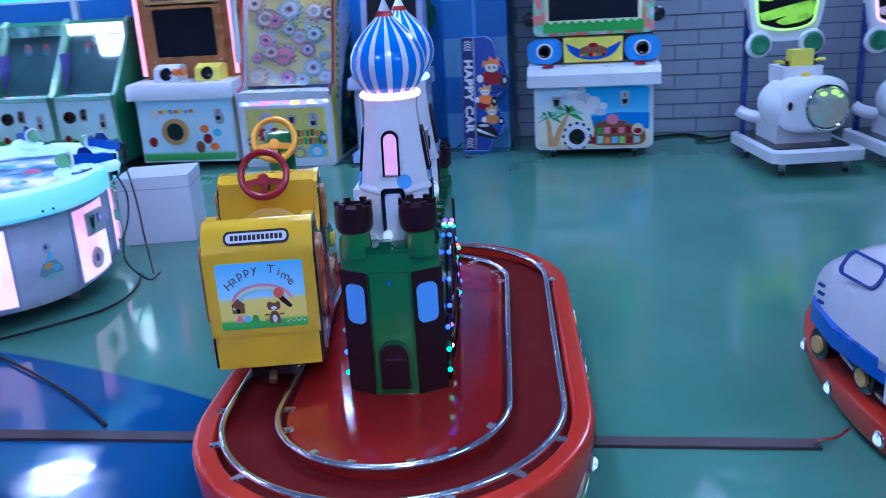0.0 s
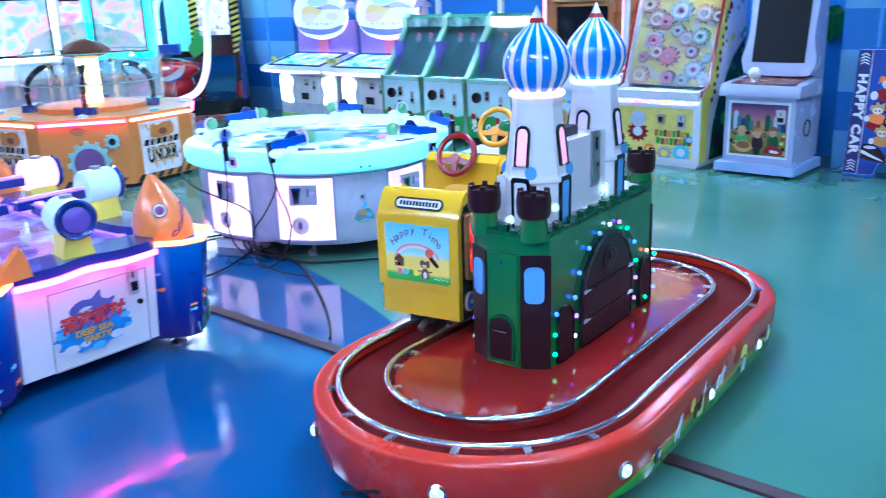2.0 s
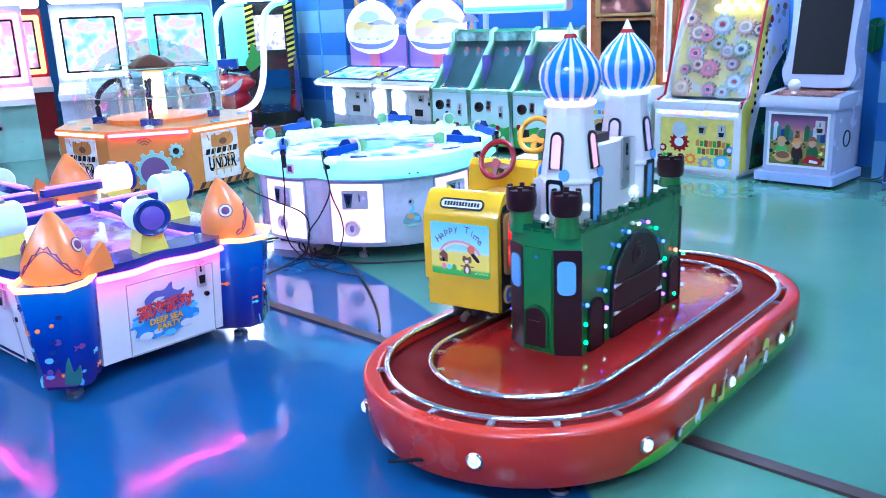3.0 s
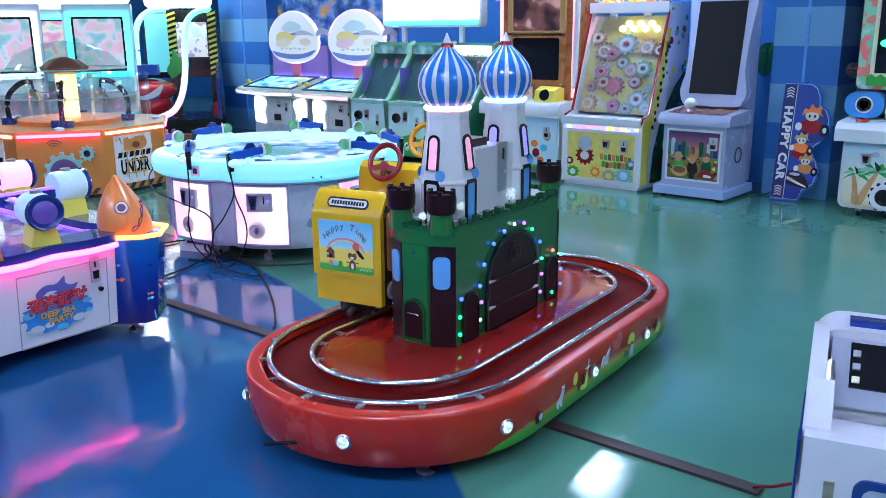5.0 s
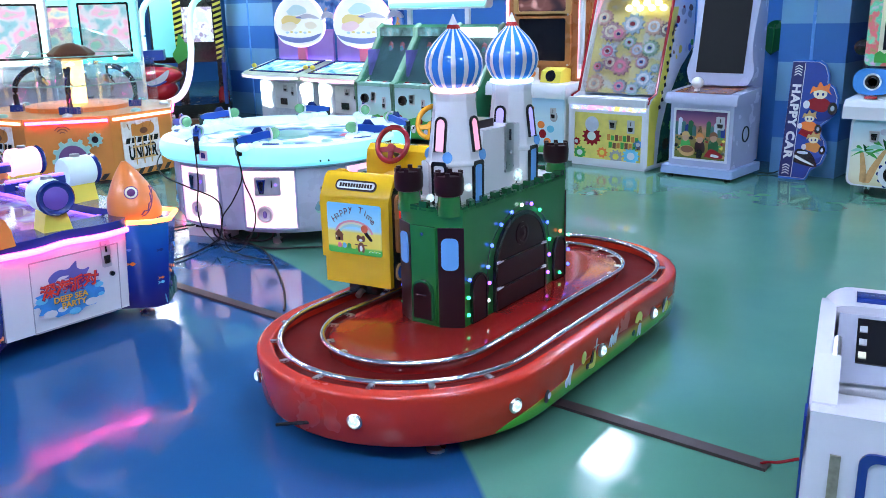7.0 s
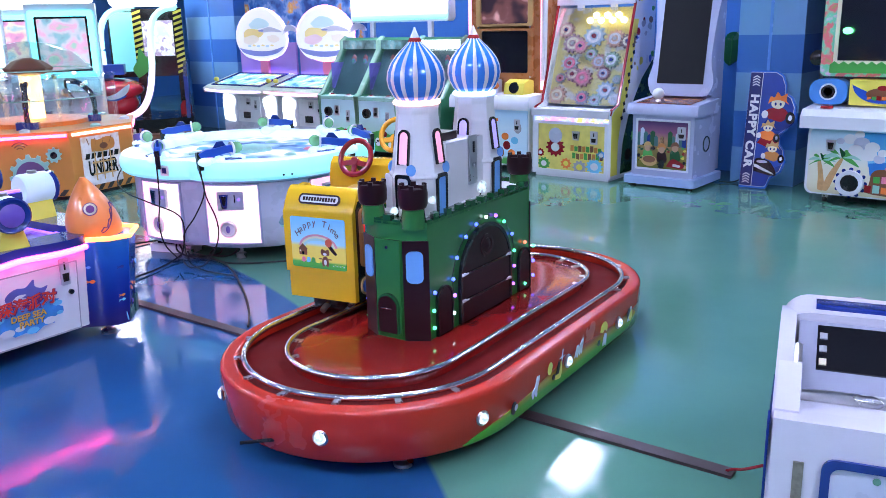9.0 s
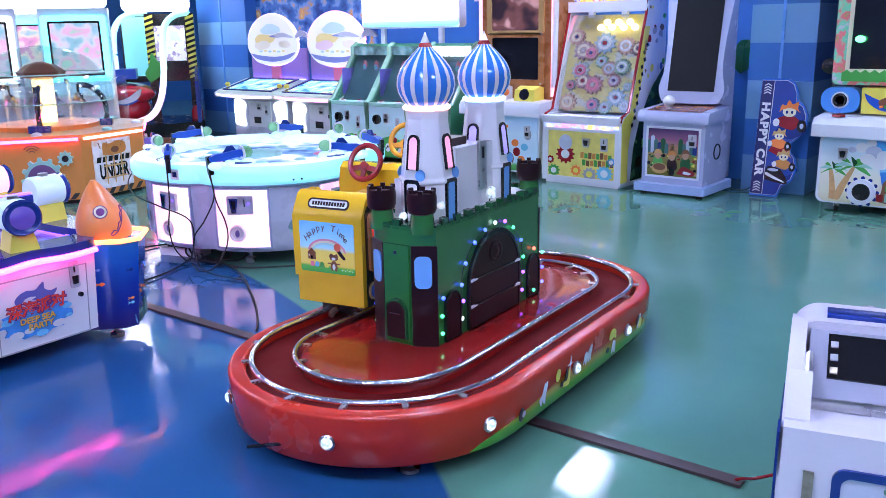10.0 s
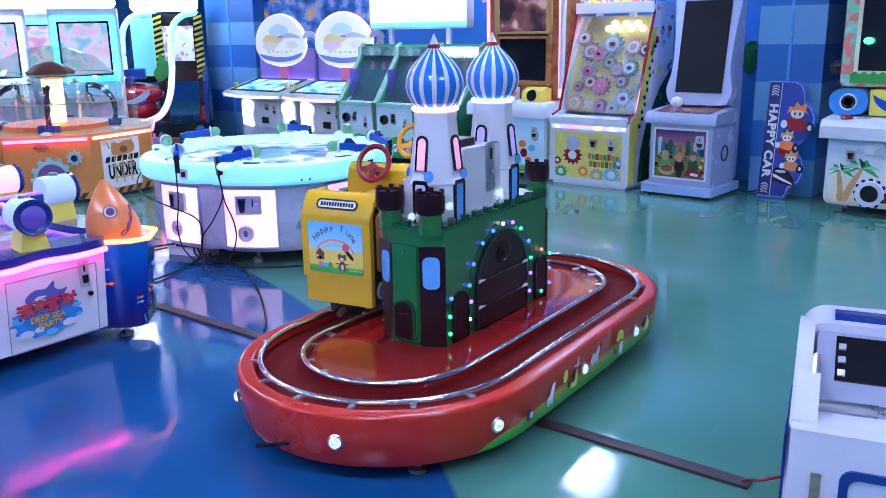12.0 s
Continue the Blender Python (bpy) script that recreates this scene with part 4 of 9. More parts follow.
# steering wheels
def steering(y, z, tilt, mt, label):
    w = part("steering_wheel", torus(0.066, 0.0105, 32, 10), mt, train, label, pose(0.0, y, z, tilt, 0, 0) @ Matrix.Scale(1.2, 4))
    part("spokes", prism([(0.012, 0.01), (0.06, 0.018), (0.06, 0.035), (0.01, 0.03), (0.008, 0.062), (-0.008, 0.062), (-0.01, 0.03), (-0.06, 0.035), (-0.06, 0.018), (-0.012, 0.01)], -0.005, 0.005, "y", 0.003, 1), mt, w, "", pose(0, 0, 0, 0, 180, 0))
    part("hub", disc(0.016, 0.02, 18, "y", (0, 0, -0.015), 0.004), mt, w)
    part("column", rod([(0, 0.0, -0.012), (0, 0.06, -0.03)], 0.012, 10), BLACK, w)


steering(0.36, 0.565, -25, CRIMSON, "dark red steering wheel")
steering(0.76, 0.62, -25, paint("amber_plastic", (0.8, 0.36, 0.03), 0.25), "amber yellow steering wheel")
# green engine
part("engine_floor", prism([(0.54, 0.0), (0.54, 0.2), (1.0, 0.18), (1.1, 0.12), (1.12, 0.02), (1.1, 0.0)], -0.175, 0.175, "x", 0.015, 2), GREEN, train, "green engine underframe")
for s in (1, -1):
    wall_ = [(0.55, 0.15), (0.55, 0.33), (0.56, 0.345), (0.66, 0.345), (0.68, 0.33), (0.69, 0.2), (0.74, 0.18), (0.74, 0.15)]
    part("cab_wall", prism(wall_, -0.014, 0.014, "x", 0.006, 2), GREEN, train, "low green cab wall", pose(s * 0.155, 0, 0))
    part("spoke_wheel", ring_flat(0.062, 0.045, 0.014, 24, "x"), COPPER, train, "copper spoked wheel with blue gaps", pose(s * 0.18, 0.67, 0.1))
    hubp = part("wheel_disc", disc(0.047, 0.006, 20, "x"), ROYAL, train, "", pose(s * 0.179, 0.67, 0.1))
    for k in range(5):
        part("spoke", box(-0.006, 0.006, -0.007, 0.007, 0.0, 0.047, 0.002), COPPER, hubp, "", pose(s * 0.002, 0, 0, 72 * k, 0, 0))
    part("rod_arm", prism([(0.6, 0.14), (0.7, 0.155), (0.755, 0.1), (0.74, 0.09), (0.69, 0.125)], -0.005, 0.005, "x", 0.002, 1), COPPER, train, "", pose(s * 0.19, 0, 0))
    w2 = part("small_wheel", ring_flat(0.043, 0.032, 0.012, 22, "x"), BEIGE, train, "gold rimmed blue wheel", pose(s * 0.18, 0.9, 0.075))
    part("wheel_face", disc(0.034, 0.006, 18, "x"), ROYAL, w2)
    part("hub", disc(0.01, 0.012, 12, "x"), BEIGE, w2)
    part("wing", blob([(0.84, 0.17), (0.88, 0.15), (0.95, 0.165), (0.97, 0.185), (0.92, 0.19), (0.9, 0.205), (0.87, 0.19), (0.85, 0.215)], -0.008, 0.008, "x"), YELLOW, train, "yellow wing ornament", pose(s * 0.18, 0, 0))
    part("fender", ball(0.07, (0, 0, 0), (0.4, 2.0, 0.8), 16, 10), GREEN, train, "rounded green fender", pose(s * 0.15, 0.95, 0.17))
    hl = part("headlamp", lathe([(0.024, 0.0), (0.026, 0.012), (0.02, 0.018)], 16), CHROME, train, "round headlamp", pose(s * 0.14, 1.075, 0.15, -90, 0, 0))
    part("lens", ball(0.019, (0, 0, 0.015), (1, 1, 0.5), 12, 8), L_WHITE, hl)
    h2 = part("headlamp", lathe([(0.022, 0.0), (0.024, 0.012), (0.018, 0.018)], 16), CHROME, train, "round headlamp", pose(s * 0.06, 1.1, 0.235, -90, 0, 0))
    part("lens", ball(0.018, (0, 0, 0.015), (1, 1, 0.5), 12, 8), L_WHITE, h2)
boiler = lathe([(0.12, 0.0), (0.13, 0.02), (0.135, 0.2), (0.125, 0.27), (0.1, 0.305), (0.05, 0.32)], 28)
part("boiler", boiler, GREEN, train, "rounded green boiler", pose(0, 0.78, 0.26, -90, 0, 0))
part("boiler_back", box(-0.15, 0.15, 0.745, 0.8, 0.15, 0.4, 0.02), GREEN, train)
ch = part("chimney", lathe([(0.062, 0.3), (0.064, 0.36), (0.05, 0.372), (0.055, 0.39), (0.057, 0.56), (0.06, 0.6), (0.05, 0.625), (0.02, 0.63)], 24), GREEN, train, "green chimney", pose(0, 0.92, 0.0))
part("band", lathe([(0.0575, 0.535), (0.061, 0.537), (0.061, 0.552), (0.0575, 0.554)], 24), YELLOW, ch, "yellow band")
part("foot_band", lathe([(0.052, 0.366), (0.057, 0.368), (0.057, 0.38), (0.052, 0.382)], 24), ROYAL, ch, "blue band")
cc = part("cowcatcher", prism([(-0.16, 1.09), (-0.1, 1.135), (0.1, 1.135), (0.16, 1.09), (0.16, 1.075), (-0.16, 1.075)], -0.01, 0.085, "z", 0.004, 1), BLACK, train, "black cowcatcher with yellow slats")
for k in range(6):
    part("slat", box(-0.012, 0.012, -0.004, 0.004, 0.005, 0.07, 0.002), YELLOW, cc, "", pose(-0.085 + 0.034 * k, 1.137, 0, 0, 0, 0))
# wheels under the car that sit on the rails
for y in (0.25, 0.85):
    for s in (1, -1):
        part("track_wheel", disc(0.022, 0.02, 16, "x", (0, 0, 0), 0.003), BLACK, train, "", pose(s * 0.07, y, 0.012))

# ---- shared machine pieces ----
def coin_plate(parent, x, y, z, w=0.07, h=0.13):
    p = part("coin_plate", prism(rounded(-w / 2, w / 2, -h / 2, h / 2, 0.008), -0.008, 0.0, "y", 0.002, 1), SILVER, parent, "silver coin plate", pose(x, y, z))
    part("slot", box(-0.004, 0.004, -0.0095, -0.0075, 0.01, h * 0.36), BLACK, p)
    part("return_cup", prism([(-w * 0.28, -h * 0.35), (w * 0.28, -h * 0.35), (w * 0.34, -h * 0.05), (-w * 0.34, -h * 0.05)], -0.013, -0.008, "y", 0.002, 1), BLACK, p)
    return p


def coin_cup(parent, x, y, z, s=1.0):
    """A tapering steel return cup."""
    p = part("return_chute", prism([(-0.03 * s, -0.05 * s), (0.03 * s, -0.05 * s), (0.042 * s, 0.05 * s), (-0.042 * s, 0.05 * s)], -0.02, 0.0, "y", 0.004, 1), STEEL, parent, "steel ticket chute", pose(x, y, z))
    part("mouth", prism([(-0.018 * s, -0.032 * s), (0.018 * s, -0.032 * s), (0.028 * s, 0.028 * s), (-0.028 * s, 0.028 * s)], -0.022, -0.0195, "y"), BLACK, p)


def caster(parent, x, y):
    c = part("caster", disc(0.028, 0.025, 14, "x", (0, 0, 0.028), 0.004), RUBBER, parent, "black caster", pose(x, y, 0))
    part("fork", box(-0.02, 0.02, -0.02, 0.02, 0.04, 0.1, 0.003), STEEL, c)


def porthole(parent, x, y, z, r, rim, hole=BLACK):
    p = part("porthole", ring_flat(r, r * 0.68, 0.05, 28, "y"), rim, parent, "round prize hole", pose(x, y, z))
    part("hole", disc(r * 0.69, 0.02, 24, "y", (0, 0.005, 0)), hole, p)


def bars(parent, x0, x1, z0, z1, y, n, mats, seed=1, name="title_bar"):
    """Lettering too small or too stylised to read: a row of coloured blocks."""
    r = random.Random(seed)
    step = (x1 - x0) / n
    for k in range(n):
        h = (z1 - z0) * r.uniform(0.75, 1.0)
        part(name, prism([(x0 + k * step, z0), (x0 + (k + 0.8) * step, z0 + r.uniform(-0.006, 0.006)), (x0 + (k + 0.8) * step, z0 + h), (x0 + k * step, z0 + h + r.uniform(-0.006, 0.006))], y - 0.003, y, "y"), mats[k % len(mats)], parent)


def flat(parent, pts, y, mt, name="printed_shape", smooth_=True, label=""):
    return part(name, (blob(pts, y - 0.002, y) if smooth_ else prism(pts, y - 0.002, y, "y")), mt, parent, label)


def oval(cx, cz, rx, rz, n=10):
    return [(cx + rx * math.cos(2 * math.pi * k / n), cz + rz * math.sin(2 * math.pi * k / n)) for k in range(n)]


# ---- beach ball-toss cabinet ----
BEACH = fade("beach_print", "Z", [(0.08, (0.66, 0.58, 0.36)), (0.2, (0.78, 0.74, 0.56)), (0.35, (0.8, 0.78, 0.66)), (0.5, (0.72, 0.82, 0.86)), (0.64, (0.5, 0.74, 0.9))], 0.25, 0.3, 0.0, wave=0.06)
SEAB = paint("sea_blue_print", (0.02, 0.2, 0.6), 0.3, vary=0.2, scale=9)
SKYB = fade("sky_print", "Z", [(0.3, (0.3, 0.62, 0.85)), (0.45, (0.12, 0.5, 0.85)), (0.62, (0.05, 0.38, 0.8))], 0.25, 0.3)
PALM = paint("palm_trunk_print", (0.6, 0.34, 0.14), 0.35, vary=0.3, scale=30)
PODB = paint("speaker_pod_blue", (0.06, 0.28, 0.7), 0.3)
m1 = thing("beach_toss_cabinet", 0.33, 7.01, 0, 0, "white ball-toss cabinet with printed palm beach and dark screen", "arcade machine", size=(0.94, 0.94, 0.92))
part("body", prism(rounded(-0.5, 0.5, 0.08, 0.66, 0.06), 0.03, 0.85, "y", 0.015, 2), WHITE2, m1, "white moulded lower body")
pn = part("front_print", prism(rounded(-0.478, 0.478, 0.095, 0.64, 0.055), 0.018, 0.03, "y", 0.002, 1), BEACH, m1, "printed palm beach")
flat(pn, [(-0.02, 0.34), (0.46, 0.34), (0.46, 0.6), (0.42, 0.62), (-0.1, 0.62), (-0.04, 0.5)], 0.0178, SKYB, "printed_sky", False)
flat(pn, [(0.0, 0.27), (0.465, 0.25), (0.465, 0.39), (0.2, 0.4), (-0.02, 0.37)], 0.0176, SEAB, "printed_sea", False)
for px_, lean, hz, q in ((-0.36, -0.03, 0.36, 1.0), (-0.33, 0.11, 0.39, 0.9)):
    flat(pn, [(px_ - 0.03, 0.12), (px_ + 0.02, 0.12), (px_ + 0.022 + lean * 0.4, 0.24), (px_ + lean + 0.012, hz), (px_ + lean - 0.014, hz), (px_ - 0.024 + lean * 0.3, 0.24)], 0.0172, PALM, "palm_trunk")
for hx, hz, q in ((-0.37, 0.37, 0.85), (-0.22, 0.4, 1.15)):
    for a in range(7):
        b = radians(-25 + 38 * a)
        flat(pn, [(hx, hz), (hx + q * (0.06 * math.cos(b) - 0.022 * math.sin(b)), hz + q * (0.05 * math.sin(b) + 0.02)), (hx + q * 0.13 * math.cos(b), hz + q * (0.08 * math.sin(b) - 0.025)), (hx + q * (0.06 * math.cos(b) + 0.022 * math.sin(b)), hz + q * (0.04 * math.sin(b) - 0.01))], 0.0168 - 0.0003 * a, (GRASS, MINT, GRASS, GREEN2)[a % 4], "palm_leaf")
for k, (cx, cz, q) in enumerate(((-0.17, 0.56, 0.8), (-0.1, 0.6, 0.6), (-0.08, 0.53, 1.0), (0.0, 0.5, 0.9), (-0.02, 0.44, 1.0), (0.06, 0.41, 0.7), (0.08, 0.46, 0.6), (-0.12, 0.47, 0.9), (-0.24, 0.54, 0.5))):
    flat(pn, oval(cx, cz, 0.062 * q, 0.05 * q, 12), 0.0166 - 0.0002 * k, (WHITE, WHITE, GREYP)[k % 3], "printed_cloud")
flat(pn, oval(0.16, 0.31, 0.13, 0.022, 14), 0.0152, BROWN)
flat(pn, oval(0.16, 0.34, 0.05, 0.045, 12), 0.0148, PINK)
flat(pn, [(0.0, 0.2), (0.03, 0.31), (0.2, 0.3), (0.4, 0.27), (0.42, 0.13), (0.2, 0.11), (-0.02, 0.13)], 0.0156, BROWN)
bars(pn, 0.03, 0.33, 0.215, 0.28, 0.0145, 5, (GRASS, PINK, CRIMSON, PINK, CRIMSON), 3)
bars(pn, -0.03, 0.4, 0.13, 0.195, 0.0145, 7, (CRIMSON, MINT, ORANGE, AQUA, LIMEGREEN), 5)
flat(pn, oval(0.37, 0.25, 0.05, 0.05, 12), 0.0145, SAND)
flat(pn, oval(0.37, 0.235, 0.035, 0.025, 12), 0.014, CRIMSON)
for a in range(12):
    flat(pn, oval(-0.14 + 0.112 * math.cos(a * 0.5236), 0.2 + 0.112 * math.sin(a * 0.5236), 0.016, 0.016, 8), 0.0155, NAVY)
porthole(m1, -0.14, 0.0, 0.2, 0.105, WHITE2)
coin_cup(m1, -0.31, 0.018, 0.5, 0.9)
coin_plate(m1, 0.26, 0.018, 0.52)
part("console", prism([(-0.06, 0.64), (-0.06, 0.74), (-0.02, 0.79), (0.4, 0.82), (0.5, 0.82), (0.5, 0.64)], -0.55, 0.55, "x", 0.03, 3), WHITE2, m1, "white rounded console")
sp = part("speaker_bar", prism([(-0.245, 0.82), (0.245, 0.82), (0.25, 1.03), (-0.25, 1.03)], 0.16, 0.3, "y", 0.01, 2), LEMON, m1, "yellow centre board")
flat(sp, [(-0.23, 0.99), (-0.15, 0.95), (0.0, 0.9), (0.15, 0.95), (0.23, 0.99), (0.2, 0.92), (0.12, 0.86), (0.0, 0.84), (-0.12, 0.86), (-0.2, 0.92)], 0.1594, ROYAL, "printed_ribbon")
flat(sp, oval(0, 0.915, 0.12, 0.05), 0.158, BROWN)
flat(sp, oval(0, 0.965, 0.04, 0.02), 0.1575, CRIMSON)
bars(sp, -0.11, 0.11, 0.87, 0.9, 0.156, 6, (ORANGE, GRASS, CRIMSON), 8)
for s in (-1, 1):
    pod = part("speaker_pod", prism(rounded(-0.15, 0.15, -0.105, 0.105, 0.09), -0.07, 0.07, "y", 0.02, 2), PODB, m1, "blue speaker pod", pose(s * 0.41, 0.23, 0.925))
    part("cone", lathe([(0.05, 0.0), (0.06, 0.006), (0.046, 0.008), (0.02, -0.01)], 22), BLACK, pod, "", pose(0, -0.07, 0, 90, 0, 0))
    part("speaker_rim", torus(0.062, 0.008, 24, 8, "y", (0, -0.072, 0)), WHITE2, pod)
    part("red_button", lathe([(0.05, 0.0), (0.045, 0.02), (0.02, 0.026)], 18), CRIMSON, m1, "red button", pose(s * 0.38, 0.05, 0.8))
part("back_cabinet", box(-0.5, 0.5, 0.3, 0.9, 0.6, 2.3, 0.02), WALLDARK, m1, "dark rear cabinet")
scr = part("screen_surround", prism(rounded(-0.5, 0.5, 1.05, 2.3, 0.05), 0.2, 0.3, "y", 0.015, 2), print_glow("jungle_print", [(0.3, (0.1, 0.3, 0.08)), (0.45, (0.5, 0.12, 0.15)), (0.55, (0.1, 0.45, 0.3)), (0.7, (0.55, 0.3, 0.6))], 0.3, 9), m1, "printed jungle surround")
part("screen", box(-0.37, 0.37, 0.19, 0.199, 1.18, 2.15, 0.003), GLASSY, scr, "dark glossy screen")
part("screen_edge", frame_shape([(-0.4, 1.15), (0.4, 1.15), (0.4, 2.2), (-0.4, 2.2)], [(-0.37, 1.18), (0.37, 1.18), (0.37, 2.15), (-0.37, 2.15)], 0.18, 0.2), SAND, scr)
part("grass_strip", prism([(-0.42, 1.08), (0.42, 1.08), (0.42, 1.15)] + [(0.42 - 0.035 * k, 1.15 + (0.025 if k % 2 else 0.0)) for k in range(1, 24)] + [(-0.42, 1.15)], 0.17, 0.198, "y"), GRASS, scr, "green grass strip")
part("screen_picture", prism(oval(0.1, 1.45, 0.1, 0.08, 16), 0.186, 0.19, "y"), print_glow("screen_scene", [(0.35, (0.02, 0.25, 0.1)), (0.5, (0.3, 0.2, 0.03)), (0.65, (0.1, 0.5, 0.5))], 1.0, 12), scr, "glowing game picture")
for s in (-1, 1):
    part("green_lamp", ball(0.04, (0, 0, 0), (1, 0.6, 0.7), 12, 8), L_GREEN, scr, "green lamp", pose(s * 0.3, 0.16, 1.42))
    part("side_lamp", lathe([(0.06, 0), (0.065, 0.03), (0.03, 0.05)], 16), BLACK, m1, "black side lamp", pose(s * 0.53, 0.25, 1.2, 90, 0, 0))
for x in (-0.35, 0.35):
    for y in (0.12, 0.7):
        caster(m1, x, y)

# ---- tall portrait screen machine with a white ball ----
m2 = thing("portrait_screen_machine", -1.335, 7.01, 0, 0, "pale lilac machine with tall dark screen and white ball", "arcade machine", size=(0.87, 0.88, 0.85))
part("plinth", prism(rounded(-0.38, 0.38, -0.09, 0.62, 0.04), 0.03, 0.11, "z", 0.012, 2), paint("pale_blue_plinth", (0.33, 0.45, 0.72), 0.35), m2, "pale blue plinth")
part("body", box(-0.325, 0.325, 0.0, 0.56, 0.11, 0.74, 0.015), LILAC, m2, "pale lilac body")
pn = part("front_print", box(-0.265, 0.265, -0.004, 0.004, 0.19, 0.67, 0.002), fade("town_print", "Z", [(0.18, (0.1, 0.12, 0.02)), (0.3, (0.22, 0.2, 0.04)), (0.42, (0.3, 0.22, 0.08)), (0.5, (0.55, 0.28, 0.16)), (0.58, (0.3, 0.1, 0.2)), (0.68, (0.08, 0.03, 0.12))], 0.25, 0.3, 0.0, wave=0.05), m2, "printed night street picture")
rr = random.Random(11)
TAN = paint("tan_print", (0.5, 0.29, 0.18), 0.35)
PETROL = paint("petrol_print", (0.03, 0.13, 0.13), 0.35)
for k in range(14):
    x, h, w = -0.25 + 0.037 * k, rr.uniform(0.07, 0.16), rr.uniform(0.016, 0.028)
    if -0.06 < x < 0.06:
        continue
    tw = flat(pn, [(x - w, 0.42), (x + w, 0.42), (x + w, 0.43 + h), (x, 0.45 + h), (x - w, 0.43 + h)], -0.0045 - 0.0001 * k, (PETROL, GREYP, PETROL, NAVY, GREEN2)[k % 5], "printed_tower", False)
for k in range(9):
    flat(pn, [(-0.04 + 0.008 * k, 0.34), (-0.036 + 0.008 * k, 0.34), (-0.012 + 0.003 * k, 0.52), (-0.014 + 0.003 * k, 0.52)], -0.006, (BLACK, BEIGE)[k % 2], "road_line", False)
for k in range(46):
    x, z, r = rr.uniform(-0.25, 0.25), rr.uniform(0.21, 0.43), rr.uniform(0.008, 0.024)
    flat(pn, [(x + r * rr.uniform(0.6, 1.5) * math.cos(a * 1.05), z + r * rr.uniform(0.5, 1.1) * math.sin(a * 1.05)) for a in range(6)], -0.0062 - 0.00004 * k, (LEMON, GREEN2, BROWN, GRASS, BLACK, GREEN2, BLACK, LIMEGREEN, CRIMSON, BEIGE)[k % 10])
for x, z, q, hair, coat_ in ((-0.15, 0.4, 1.0, BEIGE, GRASS), (0.0, 0.39, 1.0, ORANGE2, MAROON), (0.14, 0.41, 1.0, BROWN, GREEN2)):
    flat(pn, [(x - 0.05 * q, z - 0.13), (x + 0.05 * q, z - 0.13), (x + 0.045 * q, z - 0.04), (x, z - 0.02), (x - 0.045 * q, z - 0.04)], -0.0085, coat_, "printed_figure")
    flat(pn, oval(x, z, 0.034 * q, 0.04 * q, 12), -0.009, TAN, "printed_figure")
    flat(pn, [(x - 0.045 * q, z), (x - 0.03 * q, z + 0.05 * q), (x + 0.02 * q, z + 0.06 * q), (x + 0.048 * q, z + 0.01 * q), (x + 0.02 * q, z + 0.022 * q), (x - 0.02 * q, z + 0.018 * q)], -0.0095, hair, "printed_hair")
flat(pn, oval(-0.13, 0.265, 0.085, 0.055, 14), -0.0102, BEIGE)
flat(pn, oval(-0.13, 0.28, 0.066, 0.035, 14), -0.0106, BROWN)
flat(pn, [(0.05, 0.22), (0.2, 0.205), (0.24, 0.245), (0.12, 0.3)], -0.0102, CRIMSON)
flat(pn, [(0.12, 0.225), (0.19, 0.22), (0.2, 0.24), (0.13, 0.25)], -0.0106, WHITE)
flat(pn, [(-0.03, 0.2), (0.02, 0.2), (0.03, 0.27), (-0.02, 0.28)], -0.0104, BLACK)
part("print_edge", frame_shape([(-0.285, 0.17), (0.285, 0.17), (0.285, 0.69), (-0.285, 0.69)], [(-0.265, 0.19), (0.265, 0.19), (0.265, 0.67), (-0.265, 0.67)], -0.012, 0.0), WHITE2, m2, "raised white edge")
coin_plate(m2, 0.2, -0.004, 0.56, 0.085, 0.13)
part("console", prism([(-0.05, 0.735), (-0.05, 0.8), (-0.02, 0.845), (0.48, 0.88), (0.5, 0.735)], -0.37, 0.37, "x", 0.02, 3), LILAC, m2, "pale lilac console")
part("console_inlay", prism([(-0.02, 0.85), (0.36, 0.877), (0.36, 0.883), (-0.02, 0.856)], -0.28, 0.28, "x"), print_glow("console_print", [(0.35, (0.02, 0.02, 0.03)), (0.55, (0.3, 0.08, 0.05)), (0.7, (0.4, 0.3, 0.1))], 0.0, 14), m2, "dark printed console top")
part("ball_stem", lathe([(0.03, 0.86), (0.02, 0.9)], 16), STEEL, m2, "", pose(-0.1, 0.08, 0))
part("track_ball", ball(0.058, (-0.1, 0.08, 0.94), (1, 1, 1), 20, 14), paint("white_ball", (0.8, 0.8, 0.82), 0.3), m2, "white ball")


def wavy(w0, z0, z1, grow):
    pts = [(-w0 * 0.93, z0 + 0.05), (-w0 * 0.7, z0), (w0 * 0.7, z0), (w0 * 0.93, z0 + 0.05), (w0, z0 + 0.16), (w0 * 0.88, z0 + 0.36), (w0 * 0.9, z0 + 0.7), (w0 * 1.02, z1 - 0.06), (w0 * 0.8, z1), (-w0 * 0.8, z1), (-w0 * 1.02, z1 - 0.06), (-w0 * 0.9, z0 + 0.7), (-w0 * 0.88, z0 + 0.36), (-w0, z0 + 0.16)]
    return [(v.x, v.y) for v in sweep_curve([(a, b, 0) for a, b in pts + pts[:1]], 4)[:-1]]


